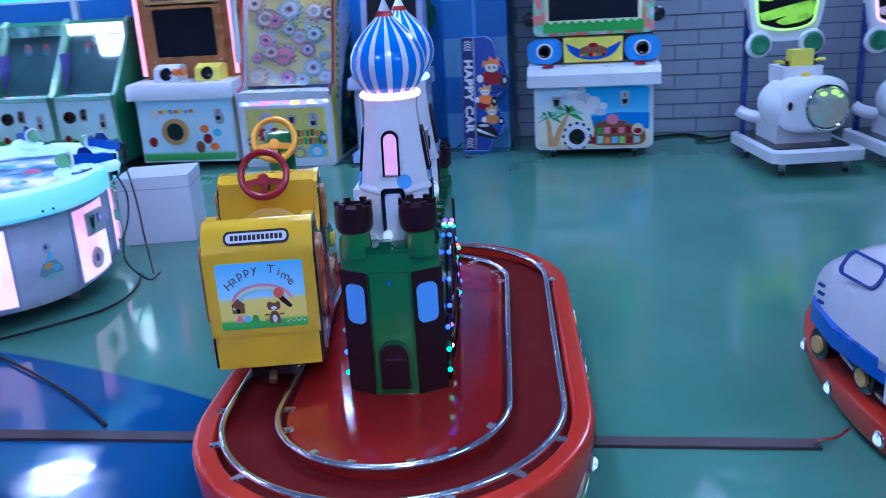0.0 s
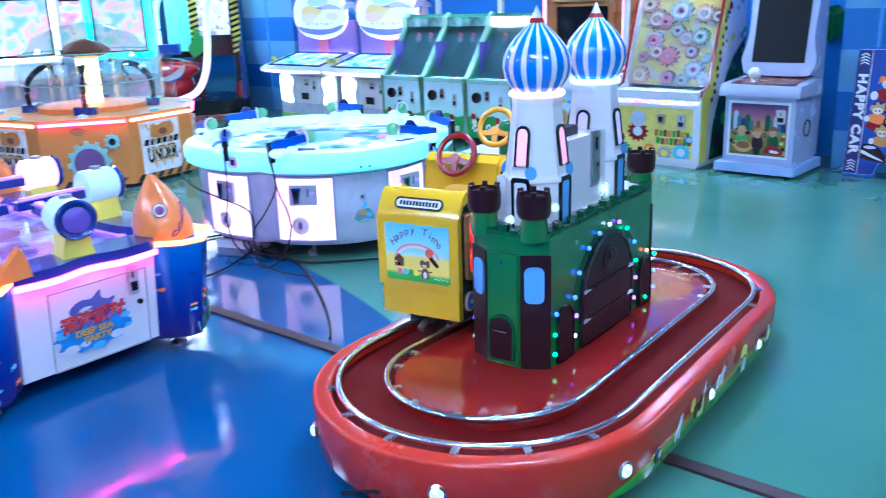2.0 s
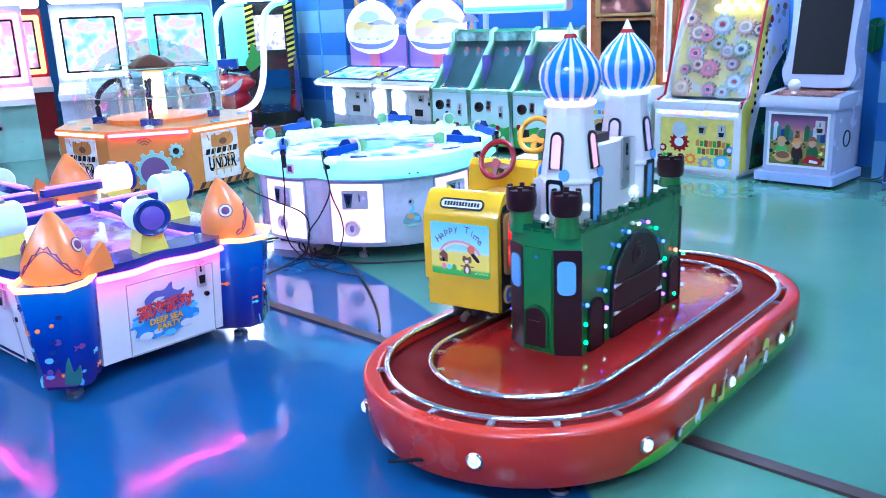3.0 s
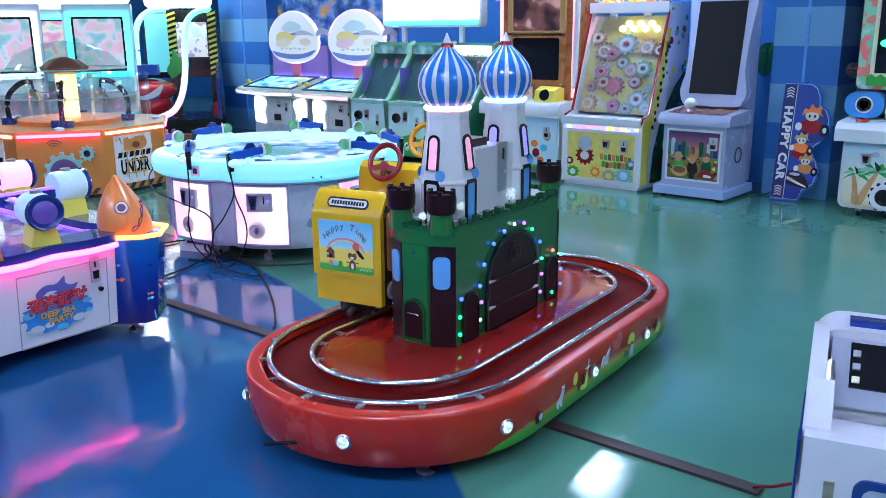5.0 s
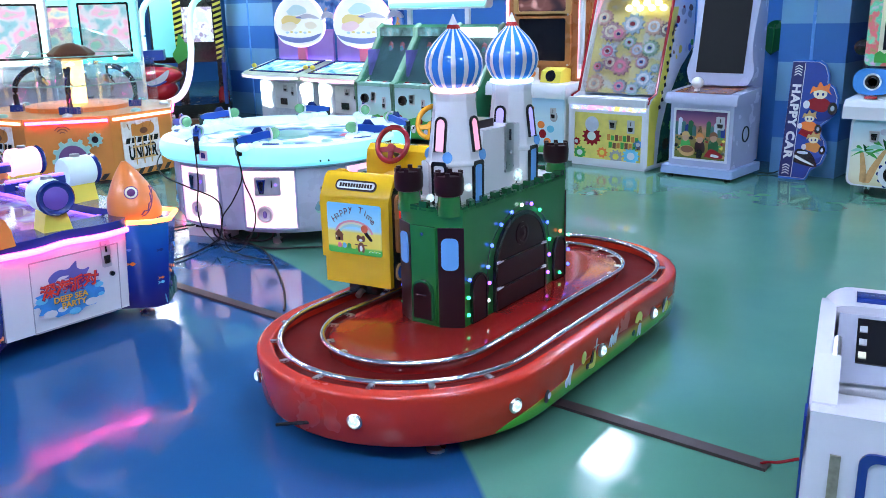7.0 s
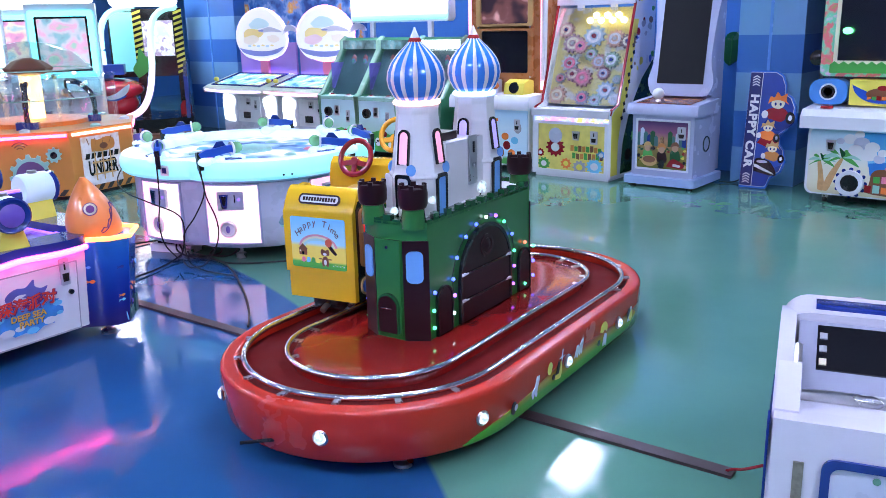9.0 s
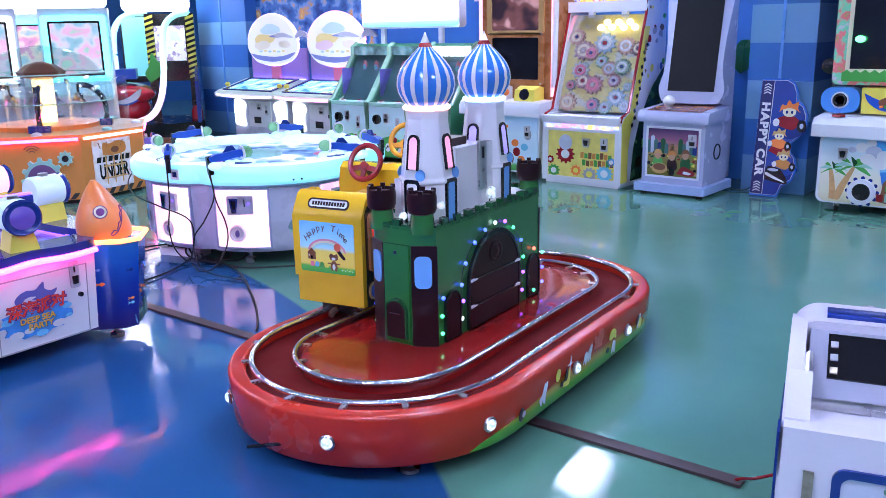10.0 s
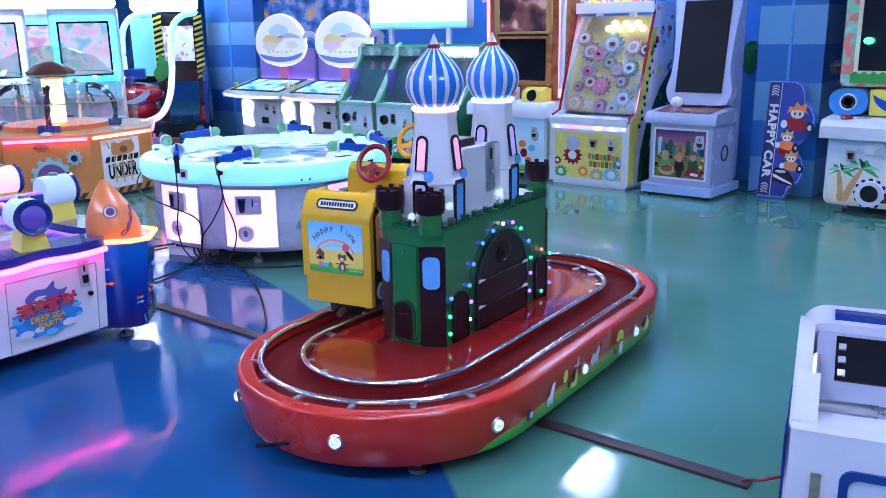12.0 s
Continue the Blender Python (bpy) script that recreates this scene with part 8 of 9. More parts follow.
            ball(rg.uniform(0.035, 0.052), (w.x + rg.uniform(-0.03, 0.03), w.y + rg.uniform(-0.03, 0.03), 0.684), (1, 1, rg.uniform(0.5, 0.75)), 12, 8, bm)
        part("cloud_rest", bm, RIMTOP, GT, "white cloud-shaped gun rest")
        b2 = radians(g0 + e * 24)
        part("oval_plate", lathe([(0.085, 0.0), (0.08, 0.006), (0.004, 0.008)], 24, sx=1.0, sy=0.4), PLATEM, GT, "dark blue oval plate", pose(0.81 * lobes(b2) * math.cos(b2), 0.81 * lobes(b2) * math.sin(b2), 0.689, 0, 0, math.degrees(b2) + 90))
    b = radians(g0)
    q = 0.806 * lobes(b)
    em = part("emblem", prism(oval(0.0, 0.4, 0.028, 0.032, 14), -0.004, 0.004, "y"), GREY, GT, "small printed emblem", pose(q * math.cos(b), q * math.sin(b), 0.1, 0, 0, g0 + 90) @ Matrix.Scale(0.72, 4))
    part("emblem_eye", prism(oval(-0.008, 0.405, 0.012, 0.014, 10), -0.006, -0.002, "y"), NAVY, em)
    part("emblem_neck", blob([(0.0, 0.375), (0.03, 0.36), (0.03, 0.33), (0.0, 0.3), (-0.02, 0.31), (0.005, 0.345)], -0.005, 0.003), AQUA, em)
    part("emblem_base", blob([(-0.085, 0.23), (-0.05, 0.29), (0.0, 0.3), (0.05, 0.3), (0.085, 0.25), (0.08, 0.21), (0.0, 0.22), (-0.06, 0.2)], -0.005, 0.003), SWAN, em)
    part("emblem_spot", prism(oval(-0.01, 0.275, 0.038, 0.024, 12), -0.007, 0.0, "y"), BEIGE, em)
    part("emblem_tail", prism(oval(0.045, 0.25, 0.03, 0.022, 12), -0.0066, 0.0, "y"), AQUA, em)
    part("emblem_bar", blob([(-0.08, 0.215), (-0.03, 0.2), (0.03, 0.21), (0.075, 0.2), (0.06, 0.19), (-0.05, 0.185)], -0.006, 0.002), MINT, em)
    for s in (-0.03, 0.03):
        part("rim_screw", disc(0.006, 0.006, 10, "y", (0, 0, 0)), BLACK, GT, "", pose((0.886 * lobes(b)) * math.cos(b + s), (0.886 * lobes(b)) * math.sin(b + s), 0.585, 0, 0, g0 + 90))
    c2 = radians(g0 - 45 - 9)
    lb = part("notch_label", prism(rounded(-0.035, 0.035, 0.585, 0.65, 0.004), -0.003, 0.003, "y"), WHITE, GT, "small white label", pose(0.892 * lobes(c2) * math.cos(c2), 0.892 * lobes(c2) * math.sin(c2), 0, 0, 0, math.degrees(c2) + 90))
    part("label_mark", box(-0.018, 0.018, -0.0045, -0.003, 0.6, 0.635), NAVY, lb)
# thin hoses hanging in loops from the grips, as (angle, radius, height)
for way_ in (
    ((-60, 0.9, 0.64), (-58.8, 0.92, 0.56), (-57.7, 0.92, 0.46), (-54.5, 0.94, 0.35), (-53.8, 0.94, 0.25), (-55.5, 0.94, 0.15), (-59.6, 0.97, 0.05), (-66, 0.96, 0.02), (-72, 0.9, 0.04)),
    ((-60.5, 0.9, 0.64), (-58.3, 0.93, 0.5), (-63, 0.93, 0.35), (-68, 0.93, 0.25), (-69.7, 0.92, 0.17), (-66, 0.97, 0.06), (-60, 1.0, 0.02), (-52, 1.06, 0.012), (-46, 1.12, 0.012)),
    ((-81, 0.9, 0.64), (-79, 0.93, 0.55), (-79.4, 0.93, 0.43), (-81, 0.93, 0.28), (-79, 0.93, 0.15), (-75, 0.9, 0.06)),
    ((-149, 0.9, 0.64), (-130, 0.95, 0.5), (-104, 0.95, 0.46), (-84, 0.95, 0.42), (-70, 0.95, 0.36), (-68.5, 0.93, 0.25), (-71, 0.92, 0.1), (-75, 0.89, 0.05)),
    ((10, 0.9, 0.64), (12, 0.93, 0.52), (8, 0.94, 0.4), (2, 0.94, 0.3), (2, 0.94, 0.18), (12, 0.97, 0.03), (22, 1.0, 0.012)),
    ((30, 0.9, 0.64), (32, 0.93, 0.4), (28, 0.94, 0.2), (20, 0.97, 0.02)),
    ((100, 0.9, 0.64), (102, 0.93, 0.4), (104, 0.94, 0.2), (108, 0.97, 0.02)),
):
    part("hose", rod(sweep_curve([(r * math.cos(radians(a)), r * math.sin(radians(a)), z) for a, r, z in way_], 8), 0.0048, 8), CABLE, GT, "thin black gun hose")

# power box and loose cables on the floor before the round table
pb = thing("power_strip_box", -3.07, 3.27, 0, 20, "white power box on the floor with a tangle of black cables", "power box")
part("case", box(-0.16, 0.16, -0.06, 0.06, 0.0, 0.05, 0.01), WHITE2, pb)
part("plug", box(-0.12, 0.02, -0.03, 0.03, 0.05, 0.08, 0.008), BLACK, pb)
for pts, nm in (
    ([(-3.05, 3.27, 0.08), (-2.95, 3.2, 0.03), (-2.78, 3.2, 0.015), (-2.72, 3.36, 0.012), (-2.9, 3.48, 0.012), (-2.98, 3.32, 0.02), (-2.8, 3.2, 0.02), (-2.56, 3.24, 0.012), (-2.3, 3.14, 0.012), (-2.0, 2.97, 0.012), (-1.72, 2.79, 0.012), (-1.52, 2.64, 0.012), (-1.43, 2.56, 0.012)], "coiled cable to the castle ride"),
    ([(-3.0, 3.25, 0.06), (-2.87, 3.18, 0.03), (-2.8, 3.04, 0.012), (-2.72, 2.86, 0.012), (-2.65, 2.6, 0.012), (-2.55, 2.35, 0.012), (-2.45, 2.1, 0.012)], "cable to the shark table"),
    ([(-3.15, 3.28, 0.05), (-3.35, 3.38, 0.012), (-3.42, 3.18, 0.012), (-3.37, 2.99, 0.012), (-3.7, 2.8, 0.012), (-4.4, 2.9, 0.012)], "thin cable across the floor"),
    ([(-2.85, 3.25, 0.02), (-2.7, 3.26, 0.012), (-2.45, 3.25, 0.012), (-2.24, 3.44, 0.012), (-2.07, 3.67, 0.012), (-2.05, 3.92, 0.012), (-2.15, 4.2, 0.012)], "cable round the gun table"),
    ([(-3.1, 3.28, 0.07), (-3.02, 3.42, 0.02), (-2.86, 3.42, 0.012), (-2.74, 3.3, 0.012), (-2.62, 3.36, 0.012), (-2.72, 3.5, 0.012), (-2.95, 3.55, 0.012)], "slack loops of cable"),
):
    c = thing("floor_cable", 0, 0, 0, 0, "black " + nm, "cable", "floor cables")
    part("sheath", rod(sweep_curve(pts, 8), 0.006, 7), CABLE, c)

# ---- white carton ----
wb = thing("white_box", -2.37, 4.97, 0, 14, "plain white closed box standing on the floor", "box", size=(0.8, 0.75, 0.95))
part("carton", box(-0.27, 0.27, -0.25, 0.25, 0.002, 0.44, 0.012), paint("matt_white_board", (0.7, 0.7, 0.78), 0.6, vary=0.06, scale=3), wb)
part("lid_seam", frame_shape([(-0.274, -0.254), (0.274, -0.254), (0.274, 0.254), (-0.274, 0.254)], [(-0.268, -0.248), (0.268, -0.248), (0.268, 0.248), (-0.268, 0.248)], 0.36, 0.364, "z"), GREY, wb)

# ---- orange hammer game with a clear dome ----
HM = thing("crane_game", -6.25, 3.98, 0, -7.4, "orange eight-sided crane game under clear covers with printed panels", "game table", size=(0.924, 0.924, 0.97))
HRD, HZT = 0.99, 0.58
octp = [(HRD * math.cos(radians(-48.1 + 45 * k)), HRD * math.sin(radians(-48.1 + 45 * k))) for k in range(8)]
part("body", prism(octp, 0.04, HZT, "z", 0.02, 2), ORANGE2, HM, "orange laminate body")
part("plinth", prism([(a * 0.94, b * 0.94) for a, b in octp], 0.0, 0.04, "z"), BLACK, HM)
part("deck", prism([(a * 1.015, b * 1.015) for a, b in octp], HZT, HZT + 0.045, "z", 0.015, 2), ORANGE2, HM, "orange deck edge")
WPRINT = print_glow("poster_print", [(0.34, (0.3, 0.28, 0.28)), (0.42, (0.6, 0.6, 0.62)), (0.55, (0.7, 0.7, 0.72)), (0.66, (0.62, 0.5, 0.4))], 0.08, 7)
HAZ = paint("hazard_black", (0.02, 0.02, 0.02), 0.4)
VSP = paint("violet_speaker", (0.16, 0.08, 0.2), 0.4)
SOFT = glow("lit_peach_edge", (1.0, 0.5, 0.4), 2.5)
for k in range(8):
    a, b = Vector(octp[k]), Vector(octp[(k + 1) % 8])
    c = (a + b) / 2
    rz = math.degrees(math.atan2(b.y - a.y, b.x - a.x))
    m = pose(c.x, c.y, 0, 0, 0, rz)
    if k % 2:
        p = part("poster_panel", box(-0.26, 0.2, -0.012, 0.002, 0.1, 0.55, 0.004), WPRINT, HM, "printed poster panel", m)
        letters("lettering", "UNDER", 0.115, BLACK, p, pose(-0.03, -0.0135, 0.25, 90, 0, 0) @ Matrix.Diagonal((0.92, 1.6, 1, 1)), "bold black lettering", 0.0015, 1.0, 0.004)
        for q in range(6):
            part("print_bar", prism([(-0.235 + 0.07 * q, 0.345), (-0.185 + 0.07 * q, 0.345), (-0.17 + 0.07 * q, 0.395), (-0.22 + 0.07 * q, 0.395)], -0.0145, -0.012, "y"), BLACK, p)
        part("print_crate", blob([(-0.15, 0.41), (-0.02, 0.4), (0.12, 0.42), (0.13, 0.5), (0.05, 0.53), (-0.06, 0.51), (-0.14, 0.52)], -0.0142, -0.012), ORANGE2, p)
        part("crate_hole", prism(oval(0.0, 0.45, 0.05, 0.03, 12), -0.0152, -0.0142, "y"), BROWN, p)
        for q in range(3):
            part("print_plank", box(-0.13 + 0.095 * q, -0.115 + 0.095 * q, -0.0165, -0.0155, 0.14, 0.42), BEIGE, p)
        for zz_ in (0.19, 0.3):
            part("print_rung", box(-0.16, 0.12, -0.0172, -0.0165, zz_, zz_ + 0.014), BEIGE, p)
        for q in range(4):
            part("print_ray", prism([(-0.2 + 0.1 * q, 0.53), (-0.19 + 0.1 * q, 0.53), (-0.17 + 0.08 * q, 0.47), (-0.175 + 0.08 * q, 0.47)], -0.0142, -0.012, "y"), BROWN, p)
    else:
        gr = part("gear_emblem", prism(gear_outline(0.19, 12, 0.16), -0.03, 0.0, "y", 0.003, 1), MINT, HM, "pale green gear emblem", m @ pose(0.02, 0, 0.25))
        part("speaker", lathe([(0.125, 0.0), (0.13, 0.012), (0.1, 0.014), (0.04, 0.004)], 24), VSP, gr, "dark violet speaker", pose(0, -0.03, 0, 90, 0, 0))
        g2 = part("gear_emblem", prism(gear_outline(0.07, 9, 0.2), -0.03, 0.0, "y", 0.002, 1), MINT, HM, "small pale green gear", m @ pose(0.23, 0, 0.42))
        part("eye", disc(0.03, 0.01, 16, "y", (0, -0.034, 0)), BLACK, g2)
        for q in range(3):
            part("sound_arc", rod([((0.03 + 0.025 * q) * math.sin(radians(g)), -0.006, 0.47 + (0.03 + 0.025 * q) * math.cos(radians(g))) for g in range(-55, 56, 11)], 0.005, 5), BROWN, HM, "", m @ pose(-0.05, 0, 0))
    part("lit_edge", box(-0.36, 0.36, -0.03, -0.016, HZT - 0.005, HZT + 0.02, 0.006), SOFT if k % 2 else L_PINK, HM, "lit edge strip", m)
    for q in range(6):
        part("hazard_stripe", prism([(-0.35 + 0.115 * q, 0.045), (-0.3 + 0.115 * q, 0.045), (-0.25 + 0.115 * q, 0.1), (-0.3 + 0.115 * q, 0.1)], -0.006, 0.0, "y"), HAZ, HM, "", m)
    if k % 2 == 0:
        part("crane_post", rod(sweep_curve([(c.x * 0.62, c.y * 0.62, HZT + 0.05), (c.x * 0.63, c.y * 0.63, HZT + 0.2), (c.x * 0.6, c.y * 0.6, HZT + 0.32), (c.x * 0.48, c.y * 0.48, HZT + 0.42), (c.x * 0.36, c.y * 0.36, HZT + 0.44)], 5), 0.026, 8), BLACK, HM, "dark crane arm")
        part("crane_foot", box(-0.1, 0.1, -0.06, 0.06, HZT + 0.045, HZT + 0.11, 0.01), NAVY, HM, "", pose(c.x * 0.62, c.y * 0.62, 0, 0, 0, rz))
        cv = part("clear_cover", rod([(c.x * 0.55 + 0.3 * math.cos(radians(g)), c.y * 0.55 + 0.3 * math.sin(radians(g)), HZT + 0.5) for g in range(0, 360, 12)], 0.012, 6, True), CLEAR, HM, "clear cover rim")
        cw = bmesh.new()
        ring_ = [[cw.verts.new((c.x * 0.55 + 0.3 * math.cos(radians(g)), c.y * 0.55 + 0.3 * math.sin(radians(g)), zz)) for g in range(0, 360, 12)] for zz in (HZT + 0.046, HZT + 0.5)]
        for q in range(30):
            cw.faces.new((ring_[0][q], ring_[0][(q + 1) % 30], ring_[1][(q + 1) % 30], ring_[1][q]))
        part("cover_wall", cw, CLEAR, HM, "clear plastic cover").visible_shadow = False
    part("button", lathe([(0.05, HZT + 0.045), (0.045, HZT + 0.065), (0.02, HZT + 0.075)], 16), MINT if k % 2 else WHITE2, HM, "pale round button", pose(c.x * 0.93, c.y * 0.93, 0))
part("turntable", lathe([(0.5, HZT + 0.045), (0.5, HZT + 0.085), (0.45, HZT + 0.095)], 32), ORANGE, HM, "orange turntable")
part("light_column", lathe([(0.1, HZT + 0.09), (0.1, HZT + 0.5), (0.06, HZT + 0.52)], 20), glow("lit_warm_column", (1.0, 0.62, 0.2), 3), HM, "glowing warm column")
dm = bmesh.new()
rings_ = [[dm.verts.new((r * math.cos(radians(g)), r * math.sin(radians(g)), z)) for g in range(0, 360, 10)] for r, z in ((0.66, HZT + 0.3), (0.66, HZT + 0.42), (0.6, HZT + 0.56), (0.46, HZT + 0.7), (0.26, HZT + 0.79), (0.04, HZT + 0.82))]
for r0, r1 in zip(rings_, rings_[1:]):
    for q in range(36):
        dm.faces.new((r0[q], r0[(q + 1) % 36], r1[(q + 1) % 36], r1[q]))
DOMEC = clear("clear_dome_acrylic", (0.86, 0.97, 0.95), 0.05, 0.16)
dome = part("dome", dm, DOMEC, HM, "clear dome")
dome.visible_shadow = False
for zz, rr_ in ((0.3, 0.66), (0.56, 0.6)):
    part("dome_seam", torus(rr_, 0.006, 40, 6, "z", (0, 0, HZT + zz)), MINT, HM, "pale green seam ring")
part("column_cap", lathe([(0.08, HZT + 0.5), (0.2, HZT + 0.53), (0.22, HZT + 0.57), (0.13, HZT + 0.64), (0.03, HZT + 0.67)], 18, wobble=lambda a, i: 1 + 0.12 * math.sin(5 * a)), BROWN, HM, "dark brown lumpy cap on the column")
for k in range(4):
    an = radians(22.5 + 90 * k - 55.5)
    hub = part("claw", ball(0.05, (0, 0, 0), (1, 1, 0.8), 14, 10), STEEL, HM, "dark steel grab claw", pose(0.33 * math.cos(an), 0.33 * math.sin(an), HZT + 0.33))
    part("claw_rope", rod([(0, 0, 0.03), (0, 0, 0.12)], 0.012, 8), BLACK, hub)
    for q in range(3):
        b_ = 2.094 * q
        part("prong", rod([(0.03 * math.cos(b_), 0.03 * math.sin(b_), -0.01), (0.085 * math.cos(b_), 0.085 * math.sin(b_), -0.05), (0.05 * math.cos(b_), 0.05 * math.sin(b_), -0.12)], 0.011, 7), STEEL, hub)

# ---- boat rider simulator ----
BS = thing("boat_simulator", -9.328, 7.016, 0, 54, "dark simulator booth with red boat, striped posts and lit tubes", "simulator", size=(0.84, 0.84, 0.84))
part("deck", prism([(-0.85, -0.75), (0.4, -0.75), (0.85, -0.4), (0.85, 0.8), (-0.85, 0.8)], 0.0, 0.28, "z", 0.03, 2), BLACK, BS, "black deck")
part("floor_plate", box(-0.9, 0.95, -1.0, -0.7, 0.0, 0.06, 0.01), BROWN, BS, "brown floor edge")
hull = ball(0.56, (0, 0, 0.74), (0.92, 1.1, 0.36), 32, 18)
ball(0.5, (0, -0.02, 0.52), (0.84, 1.0, 0.5), 28, 14, hull)
part("hull", hull, paint("red_hull", (0.45, 0.02, 0.03), 0.12, coat=0.6), BS, "glossy red boat hull", pose(-0.42, -0.1, 0))
part("hull_flash", blob([(-0.12, 0.66), (0.1, 0.72), (0.32, 0.86), (0.26, 0.7), (0.05, 0.62)], -0.632, -0.622), WHITE, BS, "white flash", pose(-0.42, -0.1, 0))
part("flash_shade", blob([(-0.1, 0.63), (0.1, 0.6), (0.28, 0.68), (0.1, 0.66)], -0.63, -0.621), ROYAL, BS, "", pose(-0.42, -0.1, 0))
part("seat", box(-0.2, 0.24, -0.3, 0.1, 1.0, 1.16, 0.07, 3), ROYAL, BS, "blue handle pad", pose(-0.42, -0.1, 0))
for x_, nm in ((0.05, "left"), (0.72, "right")):
    q = part("post", box(-0.07, 0.07, 0.3, 0.42, 0.28, 2.05, 0.01), BLACK, BS, "black post with yellow hazard stripes", pose(x_, 0, 0))
    for k in range(12):
        part("stripe", prism([(-0.07, 0.95 + 0.09 * k), (0.07, 1.0 + 0.09 * k), (0.07, 1.045 + 0.09 * k), (-0.07, 0.995 + 0.09 * k)], 0.29, 0.3, "y"), LEMON, q)
ROSE = fade("lit_rose_arch", "Z", [(0.3, (1.0, 0.6, 0.95)), (0.8, (0.85, 0.75, 1.0)), (1.4, (0.5, 0.9, 0.95)), (2.06, (0.25, 0.85, 0.8))], 0.3, 0.2, 0.8)
for pts in ([(0.0, 0.4, 2.06), (-0.2, 0.2, 2.05), (-0.38, 0.0, 1.95), (-0.48, -0.15, 1.75), (-0.5, -0.2, 1.45), (-0.5, -0.2, 1.15)], [(0.7, 0.35, 2.06), (0.5, 0.1, 2.02), (0.34, -0.15, 1.86), (0.28, -0.35, 1.55), (0.27, -0.55, 1.1), (0.2, -0.7, 0.7), (0.05, -0.78, 0.44), (-0.2, -0.8, 0.33), (-0.4, -0.8, 0.3)]):
    part("lit_tube", rod(sweep_curve(pts, 8), 0.052, 10), ROSE, BS, "lit arched tube")
sw = part("side_wall", prism([(-0.75, 0.28), (-0.7, 0.95), (0.0, 1.15), (0.8, 1.2), (0.8, 0.28)], -0.03, 0.03, "x", 0.01, 1), NAVY, BS, "dark blue side wall", pose(0.78, 0, 0))
part("wall_flash", blob([(-0.3, 0.35), (-0.2, 0.7), (0.0, 0.95), (-0.05, 0.6), (-0.15, 0.35)], -0.034, -0.03, "x"), CRIMSON, sw, "red flash")
scb = part("screen_case", box(-0.45, 0.7, 0.62, 0.78, 0.9, 2.05, 0.02), BLACK, BS)
part("screen", box(0.1, 0.62, 0.6, 0.62, 1.25, 1.85), print_glow("rider_screen", [(0.35, (0.5, 0.6, 0.7)), (0.5, (0.7, 0.75, 0.78)), (0.58, (0.3, 0.25, 0.4)), (0.68, (0.6, 0.6, 0.7))], 0.6, 6), scb, "bright screen")
part("backdrop", box(-0.42, 0.08, 0.6, 0.62, 1.0, 2.0), glow("lit_teal_panel", (0.1, 0.55, 0.6), 0.7), scb, "teal lit panel")
part("top_sign", prism(rounded(-0.35, 0.75, 2.08, 2.5, 0.1), 0.1, 0.2, "y", 0.02, 2), glow("lit_warm_sign", (1.0, 0.95, 0.85), 3), BS, "lit warm top sign")
part("plant_toy", blob([(0.0, 0.9), (0.15, 1.0), (0.3, 1.15), (0.15, 1.25), (0.05, 1.4), (0.0, 1.2), (-0.08, 1.05)], 0.2, 0.28), GRASS, BS, "green toy fin")
fx = thing("fire_extinguisher", -8.95, 7.5, 0, 0, "small red fire extinguisher standing by the pillar", "fire extinguisher", size=(0.85, 0.85, 0.85))
part("cylinder", lathe([(0.09, 0.0), (0.095, 0.02), (0.095, 0.42), (0.06, 0.49), (0.03, 0.52)], 18), CRIMSON, fx)
part("valve", box(-0.02, 0.02, -0.05, 0.05, 0.51, 0.58, 0.006), BLACK, fx)
part("horn", rod(sweep_curve([(0.0, -0.05, 0.55), (0.12, -0.06, 0.5), (0.14, -0.06, 0.3)], 5), 0.014, 6), BLACK, fx)

# ---- machines further down the hall ----
def far_cabinet(x, y, rz, w, hgt, body_m, screen_m, edge_m, label):
    th = thing("tall_cabinet", x, y, 0, rz, label, "arcade machine", "far cabinets", size=(0.84, 0.84, 0.84))
    part("body", box(-w, w, 0.0, 0.8, 0.0, 0.8, 0.02), body_m, th)
    part("console", prism([(-0.2, 0.78), (-0.2, 0.86), (0.3, 1.0), (0.3, 0.78)], -w, w, "x", 0.015, 2), WHITE2, th)
    part("upper", box(-w, w, 0.3, 0.8, 0.8, 2.1, 0.02), body_m, th)
    f = part("screen_frame", frame_shape(rounded(-w + 0.04, w - 0.04, 1.05, 2.0, 0.04), rounded(-w + 0.12, w - 0.12, 1.13, 1.92, 0.02), 0.26, 0.31), edge_m, th, "lit screen edge")
    part("screen", box(-w + 0.11, w - 0.11, 0.28, 0.299, 1.12, 1.93), screen_m, f, "bright screen")
    part("screen_bezel", frame_shape(rounded(-w + 0.115, w - 0.115, 1.125, 1.925, 0.02), rounded(-w + 0.15, w - 0.15, 1.16, 1.89, 0.015), 0.27, 0.281), BLACK, f, "dark screen bezel")
    part("header", prism(rounded(-w, w, 2.1, 2.5, 0.08), 0.3, 0.4, "y", 0.02, 2), L_SIGN, th, "lit header")
    coin_plate(th, 0.0, 0.0, 0.5, 0.09, 0.16)


SC1 = print_glow("hall_screen_a", [(0.34, (0.1, 0.2, 0.3)), (0.44, (0.25, 0.5, 0.55)), (0.52, (0.6, 0.6, 0.66)), (0.58, (0.75, 0.45, 0.6)), (0.66, (0.35, 0.6, 0.5))], 0.5, 3.2, 0.25, 2.5)
SC2 = print_glow("hall_screen_b", [(0.34, (0.25, 0.12, 0.3)), (0.46, (0.65, 0.3, 0.45)), (0.55, (0.7, 0.6, 0.5)), (0.66, (0.3, 0.5, 0.55))], 0.5, 3.2, 0.25, 2.5)
